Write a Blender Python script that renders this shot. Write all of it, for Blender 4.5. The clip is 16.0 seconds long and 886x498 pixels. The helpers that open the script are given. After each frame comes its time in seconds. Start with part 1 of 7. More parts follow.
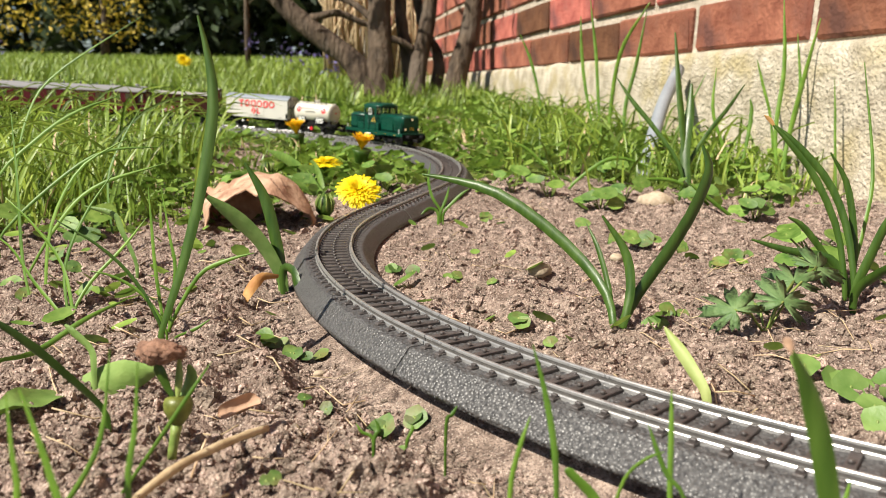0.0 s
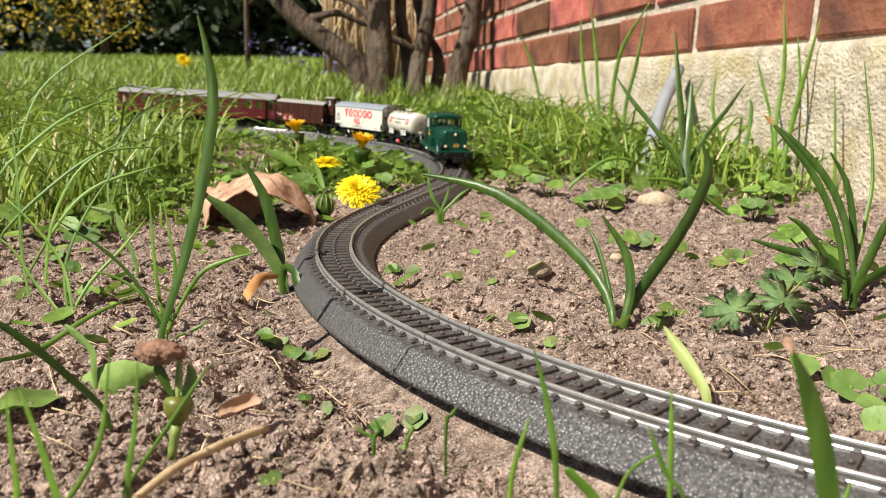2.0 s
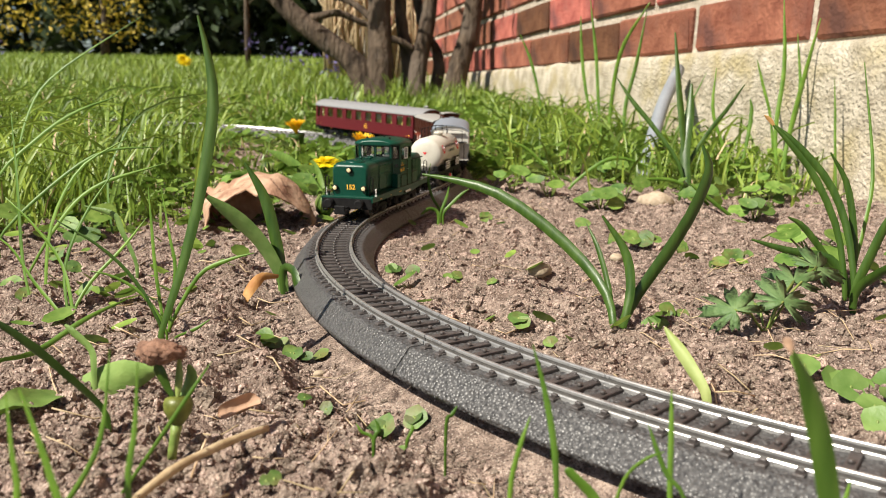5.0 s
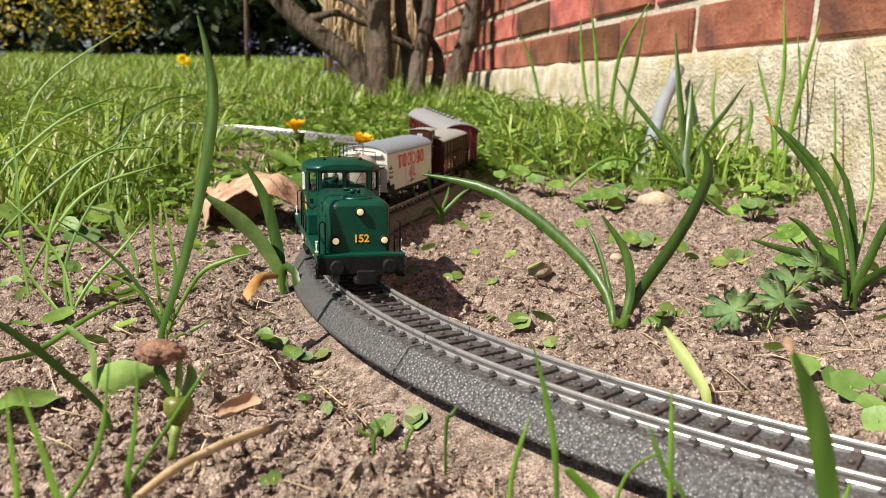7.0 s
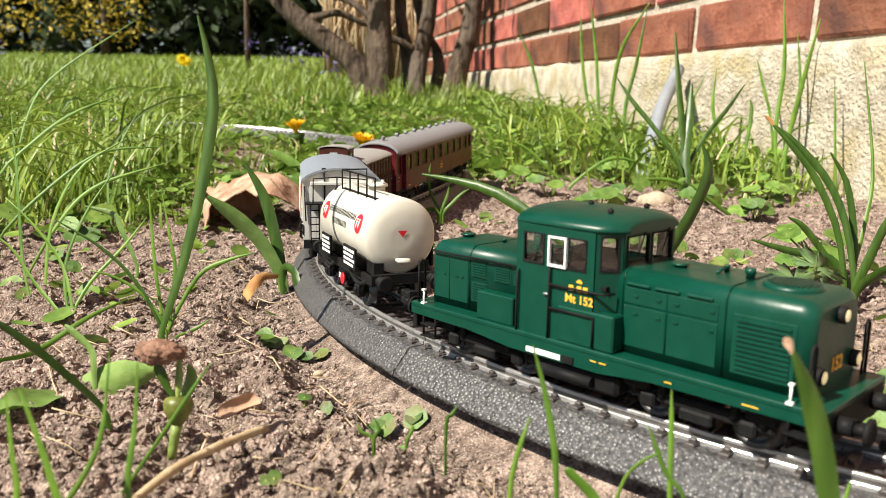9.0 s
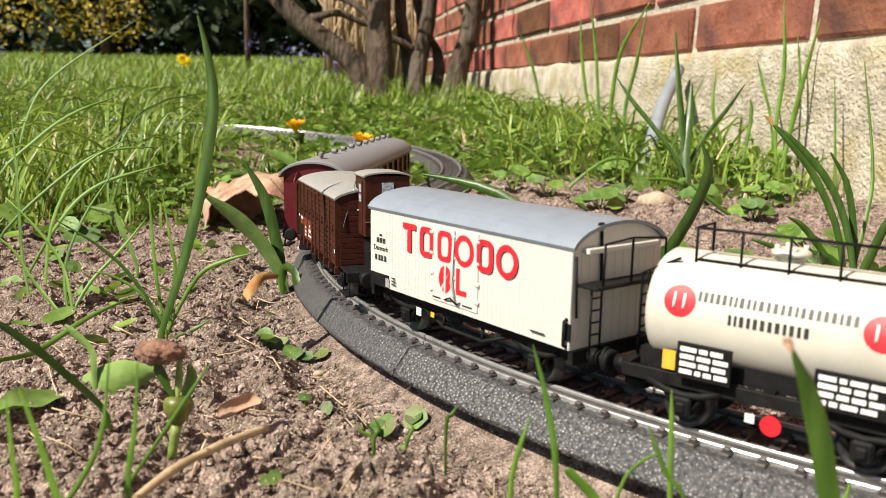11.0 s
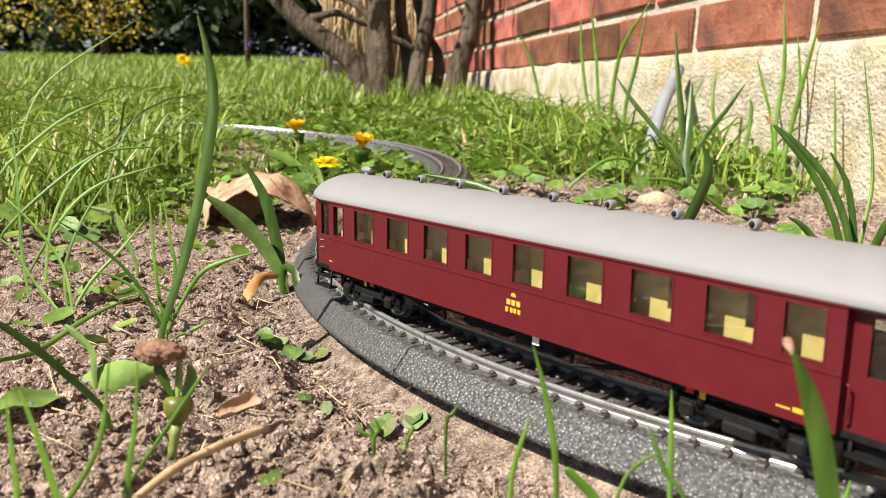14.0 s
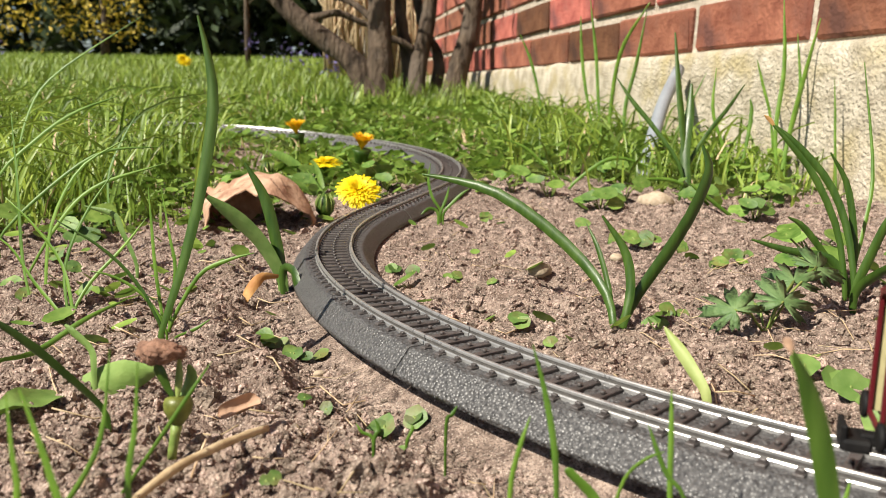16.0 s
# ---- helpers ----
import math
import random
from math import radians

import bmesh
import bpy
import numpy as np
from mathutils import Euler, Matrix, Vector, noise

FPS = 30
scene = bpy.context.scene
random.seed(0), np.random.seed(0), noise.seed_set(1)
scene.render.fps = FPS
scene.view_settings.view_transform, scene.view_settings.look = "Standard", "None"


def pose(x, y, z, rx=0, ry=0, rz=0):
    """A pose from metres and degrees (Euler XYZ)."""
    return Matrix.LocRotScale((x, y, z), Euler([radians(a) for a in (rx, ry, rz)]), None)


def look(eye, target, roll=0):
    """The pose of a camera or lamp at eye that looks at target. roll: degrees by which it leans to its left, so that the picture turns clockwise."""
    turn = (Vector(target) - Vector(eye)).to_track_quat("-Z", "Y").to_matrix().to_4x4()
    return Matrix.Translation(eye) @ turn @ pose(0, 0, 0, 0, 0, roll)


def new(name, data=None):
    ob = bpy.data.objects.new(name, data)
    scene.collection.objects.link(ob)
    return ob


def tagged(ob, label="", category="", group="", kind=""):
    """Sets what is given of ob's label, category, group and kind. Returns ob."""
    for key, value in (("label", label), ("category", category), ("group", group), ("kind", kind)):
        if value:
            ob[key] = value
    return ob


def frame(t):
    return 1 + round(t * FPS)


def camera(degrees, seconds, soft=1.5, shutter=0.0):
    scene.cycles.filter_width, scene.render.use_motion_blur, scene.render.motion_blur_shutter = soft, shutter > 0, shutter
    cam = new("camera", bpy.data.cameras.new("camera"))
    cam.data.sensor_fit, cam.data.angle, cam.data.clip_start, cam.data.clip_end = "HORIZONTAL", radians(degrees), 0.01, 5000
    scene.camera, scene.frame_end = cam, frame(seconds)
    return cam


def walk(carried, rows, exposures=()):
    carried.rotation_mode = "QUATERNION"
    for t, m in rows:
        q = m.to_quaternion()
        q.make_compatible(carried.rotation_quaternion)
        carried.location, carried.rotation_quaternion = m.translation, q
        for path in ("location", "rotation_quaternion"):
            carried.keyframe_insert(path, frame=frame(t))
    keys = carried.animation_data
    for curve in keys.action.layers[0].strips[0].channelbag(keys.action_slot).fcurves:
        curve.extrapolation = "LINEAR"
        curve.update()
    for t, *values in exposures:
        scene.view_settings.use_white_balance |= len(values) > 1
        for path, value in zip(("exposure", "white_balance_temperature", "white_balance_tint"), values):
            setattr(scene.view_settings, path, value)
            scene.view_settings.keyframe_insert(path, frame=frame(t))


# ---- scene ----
cam = camera(57.906, 16.0, soft=0.7)
cam.data.dof.use_dof, cam.data.dof.focus_distance, cam.data.dof.aperture_fstop = True, 0.31, 28.0
VIEW = look((0, 0, 0.0829), (0, 0.98389, 0.0829 - 0.17880), 0.8643)
walk(cam, [(0.0, VIEW), (16.0, VIEW)], [(0.0, 0.87), (3.0, 0.78), (4.2, 0.78), (7.0, 0.83), (8.0, 0.96), (8.7, 1.02), (9.2, 1.00), (11.3, 0.77), (11.6, 0.77), (12.5, 0.91), (13.5, 1.06), (14.2, 1.02), (15.0, 0.98), (16.0, 0.83)])

# ---- light ----
world = bpy.data.worlds.new("sky")
scene.world = world
world.use_nodes = True
SUN_FROM = Vector((-0.56, -0.37, 0.74)).normalized()
wn = world.node_tree.nodes
sky = wn.new("ShaderNodeTexSky")
sky.sky_type, sky.sun_disc = "NISHITA", False
sky.sun_elevation = math.asin(SUN_FROM.z)
sky.sun_rotation = math.atan2(SUN_FROM.x, SUN_FROM.y)
wn["Background"].inputs["Strength"].default_value = 0.05
world.node_tree.links.new(sky.outputs["Color"], wn["Background"].inputs["Color"])
sun_data = bpy.data.lights.new("sun", "SUN")
sun_data.energy, sun_data.angle, sun_data.color = 5.0, radians(0.6), (1.0, 0.93, 0.80)
sun = new("sun", sun_data)
sun.matrix_world = look(SUN_FROM * 20, (0, 0, 0))


# ---- materials ----
def pmat(name, low, high, size=0.01, rough=0.6, bump=0.0, fine=None, metal=0.0, vary=0.0, island=0.0, spec=0.5, passing=0.0, coat=0.0, stretch=(1, 1, 1), stain=None, stain_size=0.1, speck=None, speck_size=0.0007):
    """Two-scale procedural surface: a grain of the given size between two colours, larger stains, relief."""
    m = bpy.data.materials.new(name)
    m.use_nodes = True
    nt = m.node_tree
    nodes, links = nt.nodes, nt.links
    b = nodes["Principled BSDF"]
    tc = nodes.new("ShaderNodeTexCoord")
    mp = nodes.new("ShaderNodeMapping")
    mp.inputs["Scale"].default_value = stretch
    links.new(tc.outputs["Object"], mp.inputs["Vector"])
    n1 = nodes.new("ShaderNodeTexNoise")
    n1.inputs["Scale"].default_value, n1.inputs["Detail"].default_value = 1 / size, 6
    links.new(mp.outputs["Vector"], n1.inputs["Vector"])
    ramp = nodes.new("ShaderNodeValToRGB")
    ramp.color_ramp.elements[0].position, ramp.color_ramp.elements[1].position = 0.32, 0.68
    ramp.color_ramp.elements[0].color, ramp.color_ramp.elements[1].color = (*low, 1), (*high, 1)
    links.new(n1.outputs["Fac"], ramp.inputs["Fac"])
    col = ramp.outputs["Color"]
    if stain:
        n3 = nodes.new("ShaderNodeTexNoise")
        n3.inputs["Scale"].default_value, n3.inputs["Detail"].default_value = 1 / stain_size, 4
        links.new(tc.outputs["Object"], n3.inputs["Vector"])
        r3 = nodes.new("ShaderNodeValToRGB")
        r3.color_ramp.elements[0].position, r3.color_ramp.elements[1].position = 0.48, 0.66
        links.new(n3.outputs["Fac"], r3.inputs["Fac"])
        mx = nodes.new("ShaderNodeMixRGB")
        mx.inputs["Color2"].default_value = (*stain, 1)
        links.new(r3.outputs["Color"], mx.inputs["Fac"])
        links.new(col, mx.inputs["Color1"])
        col = mx.outputs["Color"]
    if speck:
        n4 = nodes.new("ShaderNodeTexNoise")
        n4.inputs["Scale"].default_value, n4.inputs["Detail"].default_value = 1 / speck_size, 2
        links.new(tc.outputs["Object"], n4.inputs["Vector"])
        for lo, hi, tone in ((0.60, 0.66, speck), (0.40, 0.34, tuple(c * 0.12 for c in speck))):
            r4 = nodes.new("ShaderNodeMapRange")
            r4.inputs["From Min"].default_value, r4.inputs["From Max"].default_value, r4.inputs["To Max"].default_value = lo, hi, 0.75
            links.new(n4.outputs["Fac"], r4.inputs["Value"])
            m4 = nodes.new("ShaderNodeMixRGB")
            m4.inputs["Color2"].default_value = (*tone, 1)
            links.new(r4.outputs["Result"], m4.inputs["Fac"])
            links.new(col, m4.inputs["Color1"])
            col = m4.outputs["Color"]
    if vary or island:
        src = nodes.new("ShaderNodeNewGeometry").outputs["Random Per Island"] if island else nodes.new("ShaderNodeObjectInfo").outputs["Random"]
        hs = nodes.new("ShaderNodeHueSaturation")
        rg = nodes.new("ShaderNodeMapRange")
        a = island or vary
        rg.inputs["To Min"].default_value, rg.inputs["To Max"].default_value = 1 - a, 1 + a
        links.new(src, rg.inputs["Value"])
        links.new(rg.outputs["Result"], hs.inputs["Value"])
        rh = nodes.new("ShaderNodeMapRange")
        rh.inputs["To Min"].default_value, rh.inputs["To Max"].default_value = 0.5 + 0.03 * a, 0.5 - 0.03 * a
        links.new(src, rh.inputs["Value"])
        links.new(rh.outputs["Result"], hs.inputs["Hue"])
        links.new(col, hs.inputs["Color"])
        col = hs.outputs["Color"]
    links.new(col, b.inputs["Base Color"])
    b.inputs["Metallic"].default_value = metal
    b.inputs["Specular IOR Level"].default_value = spec
    b.inputs["Coat Weight"].default_value = coat
    rr = nodes.new("ShaderNodeMapRange")
    rr.inputs["To Min"].default_value, rr.inputs["To Max"].default_value = max(rough - 0.12, 0.03), min(rough + 0.12, 1)
    links.new(n1.outputs["Fac"], rr.inputs["Value"])
    links.new(rr.outputs["Result"], b.inputs["Roughness"])
    if bump:
        n2 = nodes.new("ShaderNodeTexNoise")
        n2.inputs["Scale"].default_value, n2.inputs["Detail"].default_value = 1 / (fine or size * 0.4), 5
        links.new(mp.outputs["Vector"], n2.inputs["Vector"])
        bp = nodes.new("ShaderNodeBump")
        bp.inputs["Strength"].default_value, bp.inputs["Distance"].default_value = 1.0, bump
        links.new(n2.outputs["Fac"], bp.inputs["Height"])
        links.new(bp.outputs["Normal"], b.inputs["Normal"])
    if passing:
        tr = nodes.new("ShaderNodeBsdfTranslucent")
        links.new(col, tr.inputs["Color"])
        ms = nodes.new("ShaderNodeMixShader")
        ms.inputs["Fac"].default_value = passing
        links.new(b.outputs["BSDF"], ms.inputs[1])
        links.new(tr.outputs["BSDF"], ms.inputs[2])
        links.new(ms.outputs["Shader"], nodes["Material Output"].inputs["Surface"])
    return m


def ballast(name):
    """Moulded stone chippings: rounded cells with worn, shining tops."""
    m = pmat(name, (0.034, 0.033, 0.034), (0.110, 0.107, 0.106), 0.0011, 0.42, spec=0.5)
    nodes, links = m.node_tree.nodes, m.node_tree.links
    tc = nodes.new("ShaderNodeTexCoord")
    cells = nodes.new("ShaderNodeTexVoronoi")
    cells.inputs["Scale"].default_value = 1 / 0.0011
    links.new(tc.outputs["Object"], cells.inputs["Vector"])
    bp = nodes.new("ShaderNodeBump")
    bp.invert = True
    bp.inputs["Strength"].default_value, bp.inputs["Distance"].default_value = 1.0, 0.00055
    links.new(cells.outputs["Distance"], bp.inputs["Height"])
    links.new(bp.outputs["Normal"], nodes["Principled BSDF"].inputs["Normal"])
    return m


M_SOIL = pmat("sandy_soil", (0.110, 0.075, 0.061), (0.50, 0.380, 0.312), 0.0042, 0.95, 0.0036, 0.0012, spec=0.15, stain=(0.22, 0.160, 0.128), stain_size=0.03, speck=(0.60, 0.51, 0.43))
M_CRUMB = pmat("soil_crumb", (0.120, 0.084, 0.068), (0.50, 0.385, 0.315), 0.003, 0.95, 0.0020, 0.0009, island=0.35, spec=0.15, speck=(0.66, 0.56, 0.48), speck_size=0.0006)
M_TURF = pmat("short_turf", (0.055, 0.075, 0.016), (0.15, 0.19, 0.045), 0.03, 0.95, 0.01, 0.012, spec=0.1, stain=(0.17, 0.15, 0.06), stain_size=0.35)
M_BED = ballast("grey_ballast_plastic")
M_SLEEPER = pmat("dark_sleeper_plastic", (0.048, 0.041, 0.039), (0.080, 0.070, 0.067), 0.002, 0.42, 0.0002, vary=0.15)
M_RAIL = pmat("bright_rail_steel", (0.36, 0.355, 0.35), (0.48, 0.475, 0.465), 0.004, 0.30, 0.0, metal=0.6)
# darker copy of the rail steel: the recessed web's shade is in its colour
M_WEB = pmat("shade_toned_rail_web", (0.075, 0.070, 0.066), (0.12, 0.112, 0.105), 0.003, 0.55, 0.0, metal=0.3)
M_MORTAR = pmat("pale_mortar", (0.34, 0.29, 0.23), (0.55, 0.48, 0.40), 0.01, 0.95, 0.003, 0.004, spec=0.2)
M_BRICK = pmat("red_brick", (0.18, 0.058, 0.038), (0.36, 0.140, 0.090), 0.025, 0.9, 0.002, 0.006, vary=0.6, spec=0.2, stain=(0.13, 0.055, 0.045), stain_size=0.05)
M_PLINTH = pmat("rendered_concrete", (0.31, 0.270, 0.200), (0.56, 0.50, 0.405), 0.022, 0.95, 0.0045, 0.004, spec=0.2, stain=(0.38, 0.32, 0.19), stain_size=0.05)
M_BARK = pmat("grey_brown_bark", (0.028, 0.020, 0.015), (0.125, 0.092, 0.066), 0.018, 0.95, 0.010, 0.009, spec=0.2, stretch=(1, 1, 0.3), stain=(0.12, 0.095, 0.075), stain_size=0.1)


# ---- mesh helpers ----
def mesh_of(name, bm, material, smooth=False):
    me = bpy.data.meshes.new(name)
    bm.normal_update()
    bm.to_mesh(me)
    bm.free()
    for m in material if isinstance(material, (list, tuple)) else (material,):
        me.materials.append(m)
    if smooth:
        me.shade_smooth()
    return me


def part(name, bm, material, parent=None, label="", smooth=False, at_pose=None):
    """One mesh object under a thing or under a part."""
    ob = new(name, mesh_of(name, bm, material, smooth))
    if parent:
        ob.parent = parent
    if at_pose:
        ob.matrix_basis = at_pose
    return tagged(ob, label)


def from_data(name, verts, faces, material, smooth=False):
    me = bpy.data.meshes.new(name)
    me.from_pydata(verts if isinstance(verts, list) else verts.tolist(), [], faces if isinstance(faces, list) else faces.tolist())
    me.materials.append(material)
    if smooth:
        me.shade_smooth()
    return me


def thing(name, label, category, group="", m=None, kind=""):
    ob = new(name)
    ob.empty_display_size = 0.01
    if m:
        ob.matrix_basis = m
    return tagged(ob, label, category, group, kind)


def box(bm, x0, x1, y0, y1, z0, z1, bevel=0.0, seg=1, mi=0):
    r = bmesh.ops.create_cube(bm, size=1, matrix=Matrix.Translation(((x0 + x1) / 2, (y0 + y1) / 2, (z0 + z1) / 2)) @ Matrix.Diagonal((x1 - x0, y1 - y0, z1 - z0, 1)))
    fs = {f for v in r["verts"] for f in v.link_faces}
    if bevel:
        es = list({e for f in fs for e in f.edges})
        out = bmesh.ops.bevel(bm, geom=es, offset=bevel, segments=seg, affect="EDGES", profile=0.6)
        fs = {f for f in out["faces"]} | {f for f in fs if f.is_valid}
    for f in fs:
        f.material_index = mi
    return bm


def tube(bm, pts, radii, seg=8, cap=True, mi=0):
    """A round tube through points with a radius at each."""
    pts = [Vector(p) for p in pts]
    if not isinstance(radii, (list, tuple)):
        radii = [radii] * len(pts)
    rings = []
    for i, p in enumerate(pts):
        d = (pts[min(i + 1, len(pts) - 1)] - pts[max(i - 1, 0)]).normalized()
        a = d.orthogonal().normalized() if i == 0 else (a - d * a.dot(d)).normalized()
        c = d.cross(a)
        rings.append([bm.verts.new(p + (a * math.cos(k * 2 * math.pi / seg) + c * math.sin(k * 2 * math.pi / seg)) * radii[i]) for k in range(seg)])
    for r0, r1 in zip(rings, rings[1:]):
        for k in range(seg):
            f = bm.faces.new((r0[k], r0[(k + 1) % seg], r1[(k + 1) % seg], r1[k]))
            f.material_index, f.smooth = mi, True
    if cap:
        bm.faces.new(rings[0][::-1]).material_index = mi
        bm.faces.new(rings[-1]).material_index = mi
    return bm


def loft(bm, rings, mi=0, cap=True, smooth=False, closed=True):
    vs = [[bm.verts.new(p) for p in r] for r in rings]
    n = len(vs[0])
    for a, b in zip(vs, vs[1:]):
        for k in range(n if closed else n - 1):
            f = bm.faces.new((a[k], a[(k + 1) % n], b[(k + 1) % n], b[k]))
            f.material_index, f.smooth = mi, smooth
    if cap and closed:
        bm.faces.new(vs[0][::-1]).material_index = mi
        bm.faces.new(vs[-1]).material_index = mi
    return bm


def cyl(bm, a, b, r, seg=10, mi=0):
    return tube(bm, [a, b], r, seg, True, mi)


B = bmesh.new

# ---- the track's line ----
ARC_C, ARC_R, ARC_END = Vector((0.30114, 0.45071)), 0.3601, radians(162.091)
LINK, FAR_R, FAR_TURN = 0.1028, 0.3503, radians(121.2245)
RAIL_TOP, SLOPE = 0.0105, 0.0556
S_END = (ARC_END - math.pi) * ARC_R


def rise(x, y):
    """Height of the ground: a level bed that turns into a lawn that climbs gently away from the house."""
    d, e = y - 0.55, -x - 0.12
    side = min((e + math.sqrt(e * e + 0.002)) / 2, 1.0) * min(max((y - 0.55) / 0.35, 0), 1)
    return SLOPE * (d + math.sqrt(d * d + 0.0036)) / 2 + 0.0418 * side


def line_at(s):
    """Place and heading on the track; s grows as the train goes, and is 0 where the near curve heads straight towards -y."""
    s = float(s)
    th = math.pi + s / ARC_R
    if th >= ARC_END:
        n = Vector((math.cos(th), math.sin(th)))
        return ARC_C + ARC_R * n, Vector((-n.y, n.x))
    n = Vector((math.cos(ARC_END), math.sin(ARC_END)))
    t, e = Vector((n.y, -n.x)), ARC_C + ARC_R * n
    d = S_END - s
    if d <= LINK:
        return e + d * t, -t
    left = Vector((-t.y, t.x))
    c = e + LINK * t + FAR_R * left
    b = min((d - LINK) / FAR_R, FAR_TURN)
    p, h = c - FAR_R * (left * math.cos(b) - t * math.sin(b)), t * math.cos(b) + left * math.sin(b)
    return p + h * max(0, d - LINK - FAR_R * FAR_TURN), -h


def on_line(s, u, z):
    p, h = line_at(s)
    return Vector((p.x - h.y * u, p.y + h.x * u, rise(p.x, p.y) + z))


# ---- ground ----
def axis(lo, hi, fine_lo, fine_hi, step, grow=1.13):
    mid = list(np.arange(fine_lo, fine_hi, step))
    up, d = [fine_hi], step
    while up[-1] < hi:
        d *= grow
        up.append(up[-1] + d)
    down, d = [fine_lo - step], step
    while down[-1] > lo:
        d *= grow
        down.append(down[-1] - d)
    return down[::-1] + mid + up


TRACK_PTS = np.array([tuple(line_at(s)[0]) for s in np.arange(-2.4, 0.75, 0.012)])


def track_gap(x, y):
    return np.sqrt(((TRACK_PTS - (x, y)) ** 2).sum(1)).min()


def soil_z(x, y, gap=None):
    z = rise(x, y)
    if y < 1.6 and abs(x) < 1.2:
        g = track_gap(x, y) if gap is None else gap
        k = min(max((g - 0.024) / 0.02, 0), 1)
        v = Vector((x, y, 0))
        z += -0.0022 + k * (0.006 * noise.noise(v * 14) + 0.004 * noise.noise(v * 45 + Vector((3, 1, 0))) + (0.0080 if y < 0.36 else 0.0064) * (abs(noise.noise(v * 62 + Vector((1, 7, 0)))) - 0.2) + 0.0048 * (abs(noise.noise(v * 140)) - 0.2) + 0.0014 * noise.noise(v * 320))
        d = math.hypot(x - ARC_C.x, y - ARC_C.y) - ARC_R
        if y < 0.42 and 0.010 < d < 0.052:
            z -= 0.0105 * math.sin((d - 0.010) / 0.042 * math.pi) * min((0.42 - y) / 0.15, 1)
    else:
        z += 0.02 * noise.noise(Vector((x, y, 0)) * 1.3)
    return z


def ground():
    xs = axis(-70, 70, -0.30, 0.36, 0.0024)
    ys = axis(-12, 90, 0.10, 0.72, 0.0024)
    xs, ys = np.array(xs), np.array(ys)
    verts = []
    for y in ys:
        for x in xs:
            verts.append((x, y, soil_z(x, y)))
    nx = len(xs)
    i = np.arange((len(ys) - 1) * (nx - 1))
    a = (i // (nx - 1)) * nx + i % (nx - 1)
    ob = new("ground", from_data("ground", verts, np.stack((a, a + 1, a + nx + 1, a + nx), 1), M_SOIL, True))
    ob.data.materials.append(M_TURF)
    grid = np.array(verts)[a]
    turf = [1 if y < -0.7 + 0.1 * noise.noise(Vector((x * 3, 0, 0))) or x > 0.75 or (y > 0.5 or x < -0.45) and (x < -0.55 - 0.06 * noise.noise(Vector((0, y * 4, 0))) or lawn_share(x, y) > 0.75) else 0 for x, y, z in grid]
    ob.data.polygons.foreach_set("material_index", turf)
    tagged(ob, "crumbly sandy brown garden soil", "ground", kind="structure")


# ---- track ----
def strip(s0, s1, profile, step=0.006):
    n = max(2, int(round((s1 - s0) / step)) + 1)
    return [[on_line(s0 + (s1 - s0) * i / (n - 1), u, z) for u, z in profile] for i in range(n)]


RAIL_FOOT = [(-0.0009, 0.0070), (0.0009, 0.0070), (0.0009, 0.0083), (0.0007, 0.00855), (-0.0007, 0.00855), (-0.0009, 0.0083)]
RAIL_WEB = [(-0.00028, 0.0085), (0.00028, 0.0085), (0.00028, 0.0097), (-0.00028, 0.0097)]
RAIL_HEAD = [(-0.0005, 0.0096), (0.0005, 0.0096), (0.00052, 0.0103), (0.0004, 0.0105), (-0.0004, 0.0105), (-0.00052, 0.0103)]
PITCH = 0.00765


def sleeper_mesh():
    bm = B()
    box(bm, -0.00135, 0.00135, -0.0076, 0.0076, 0.0062, 0.0084, 0.00022)
    box(bm, -0.0012, 0.0012, -0.0126, 0.0126, 0.0062, 0.0081, 0.0002)
    for y in (-0.0087, 0.0087):
        for d in (-0.0018, 0.0018):
            box(bm, -0.0009, 0.0009, y + d - 0.0006, y + d + 0.0006, 0.0080, 0.0089, 0.0002)
    cyl(bm, (0, 0, 0.0083), (0, 0, 0.0094), 0.0007, 8, 0)
    return mesh_of("sleeper", bm, (M_SLEEPER, M_RAIL))


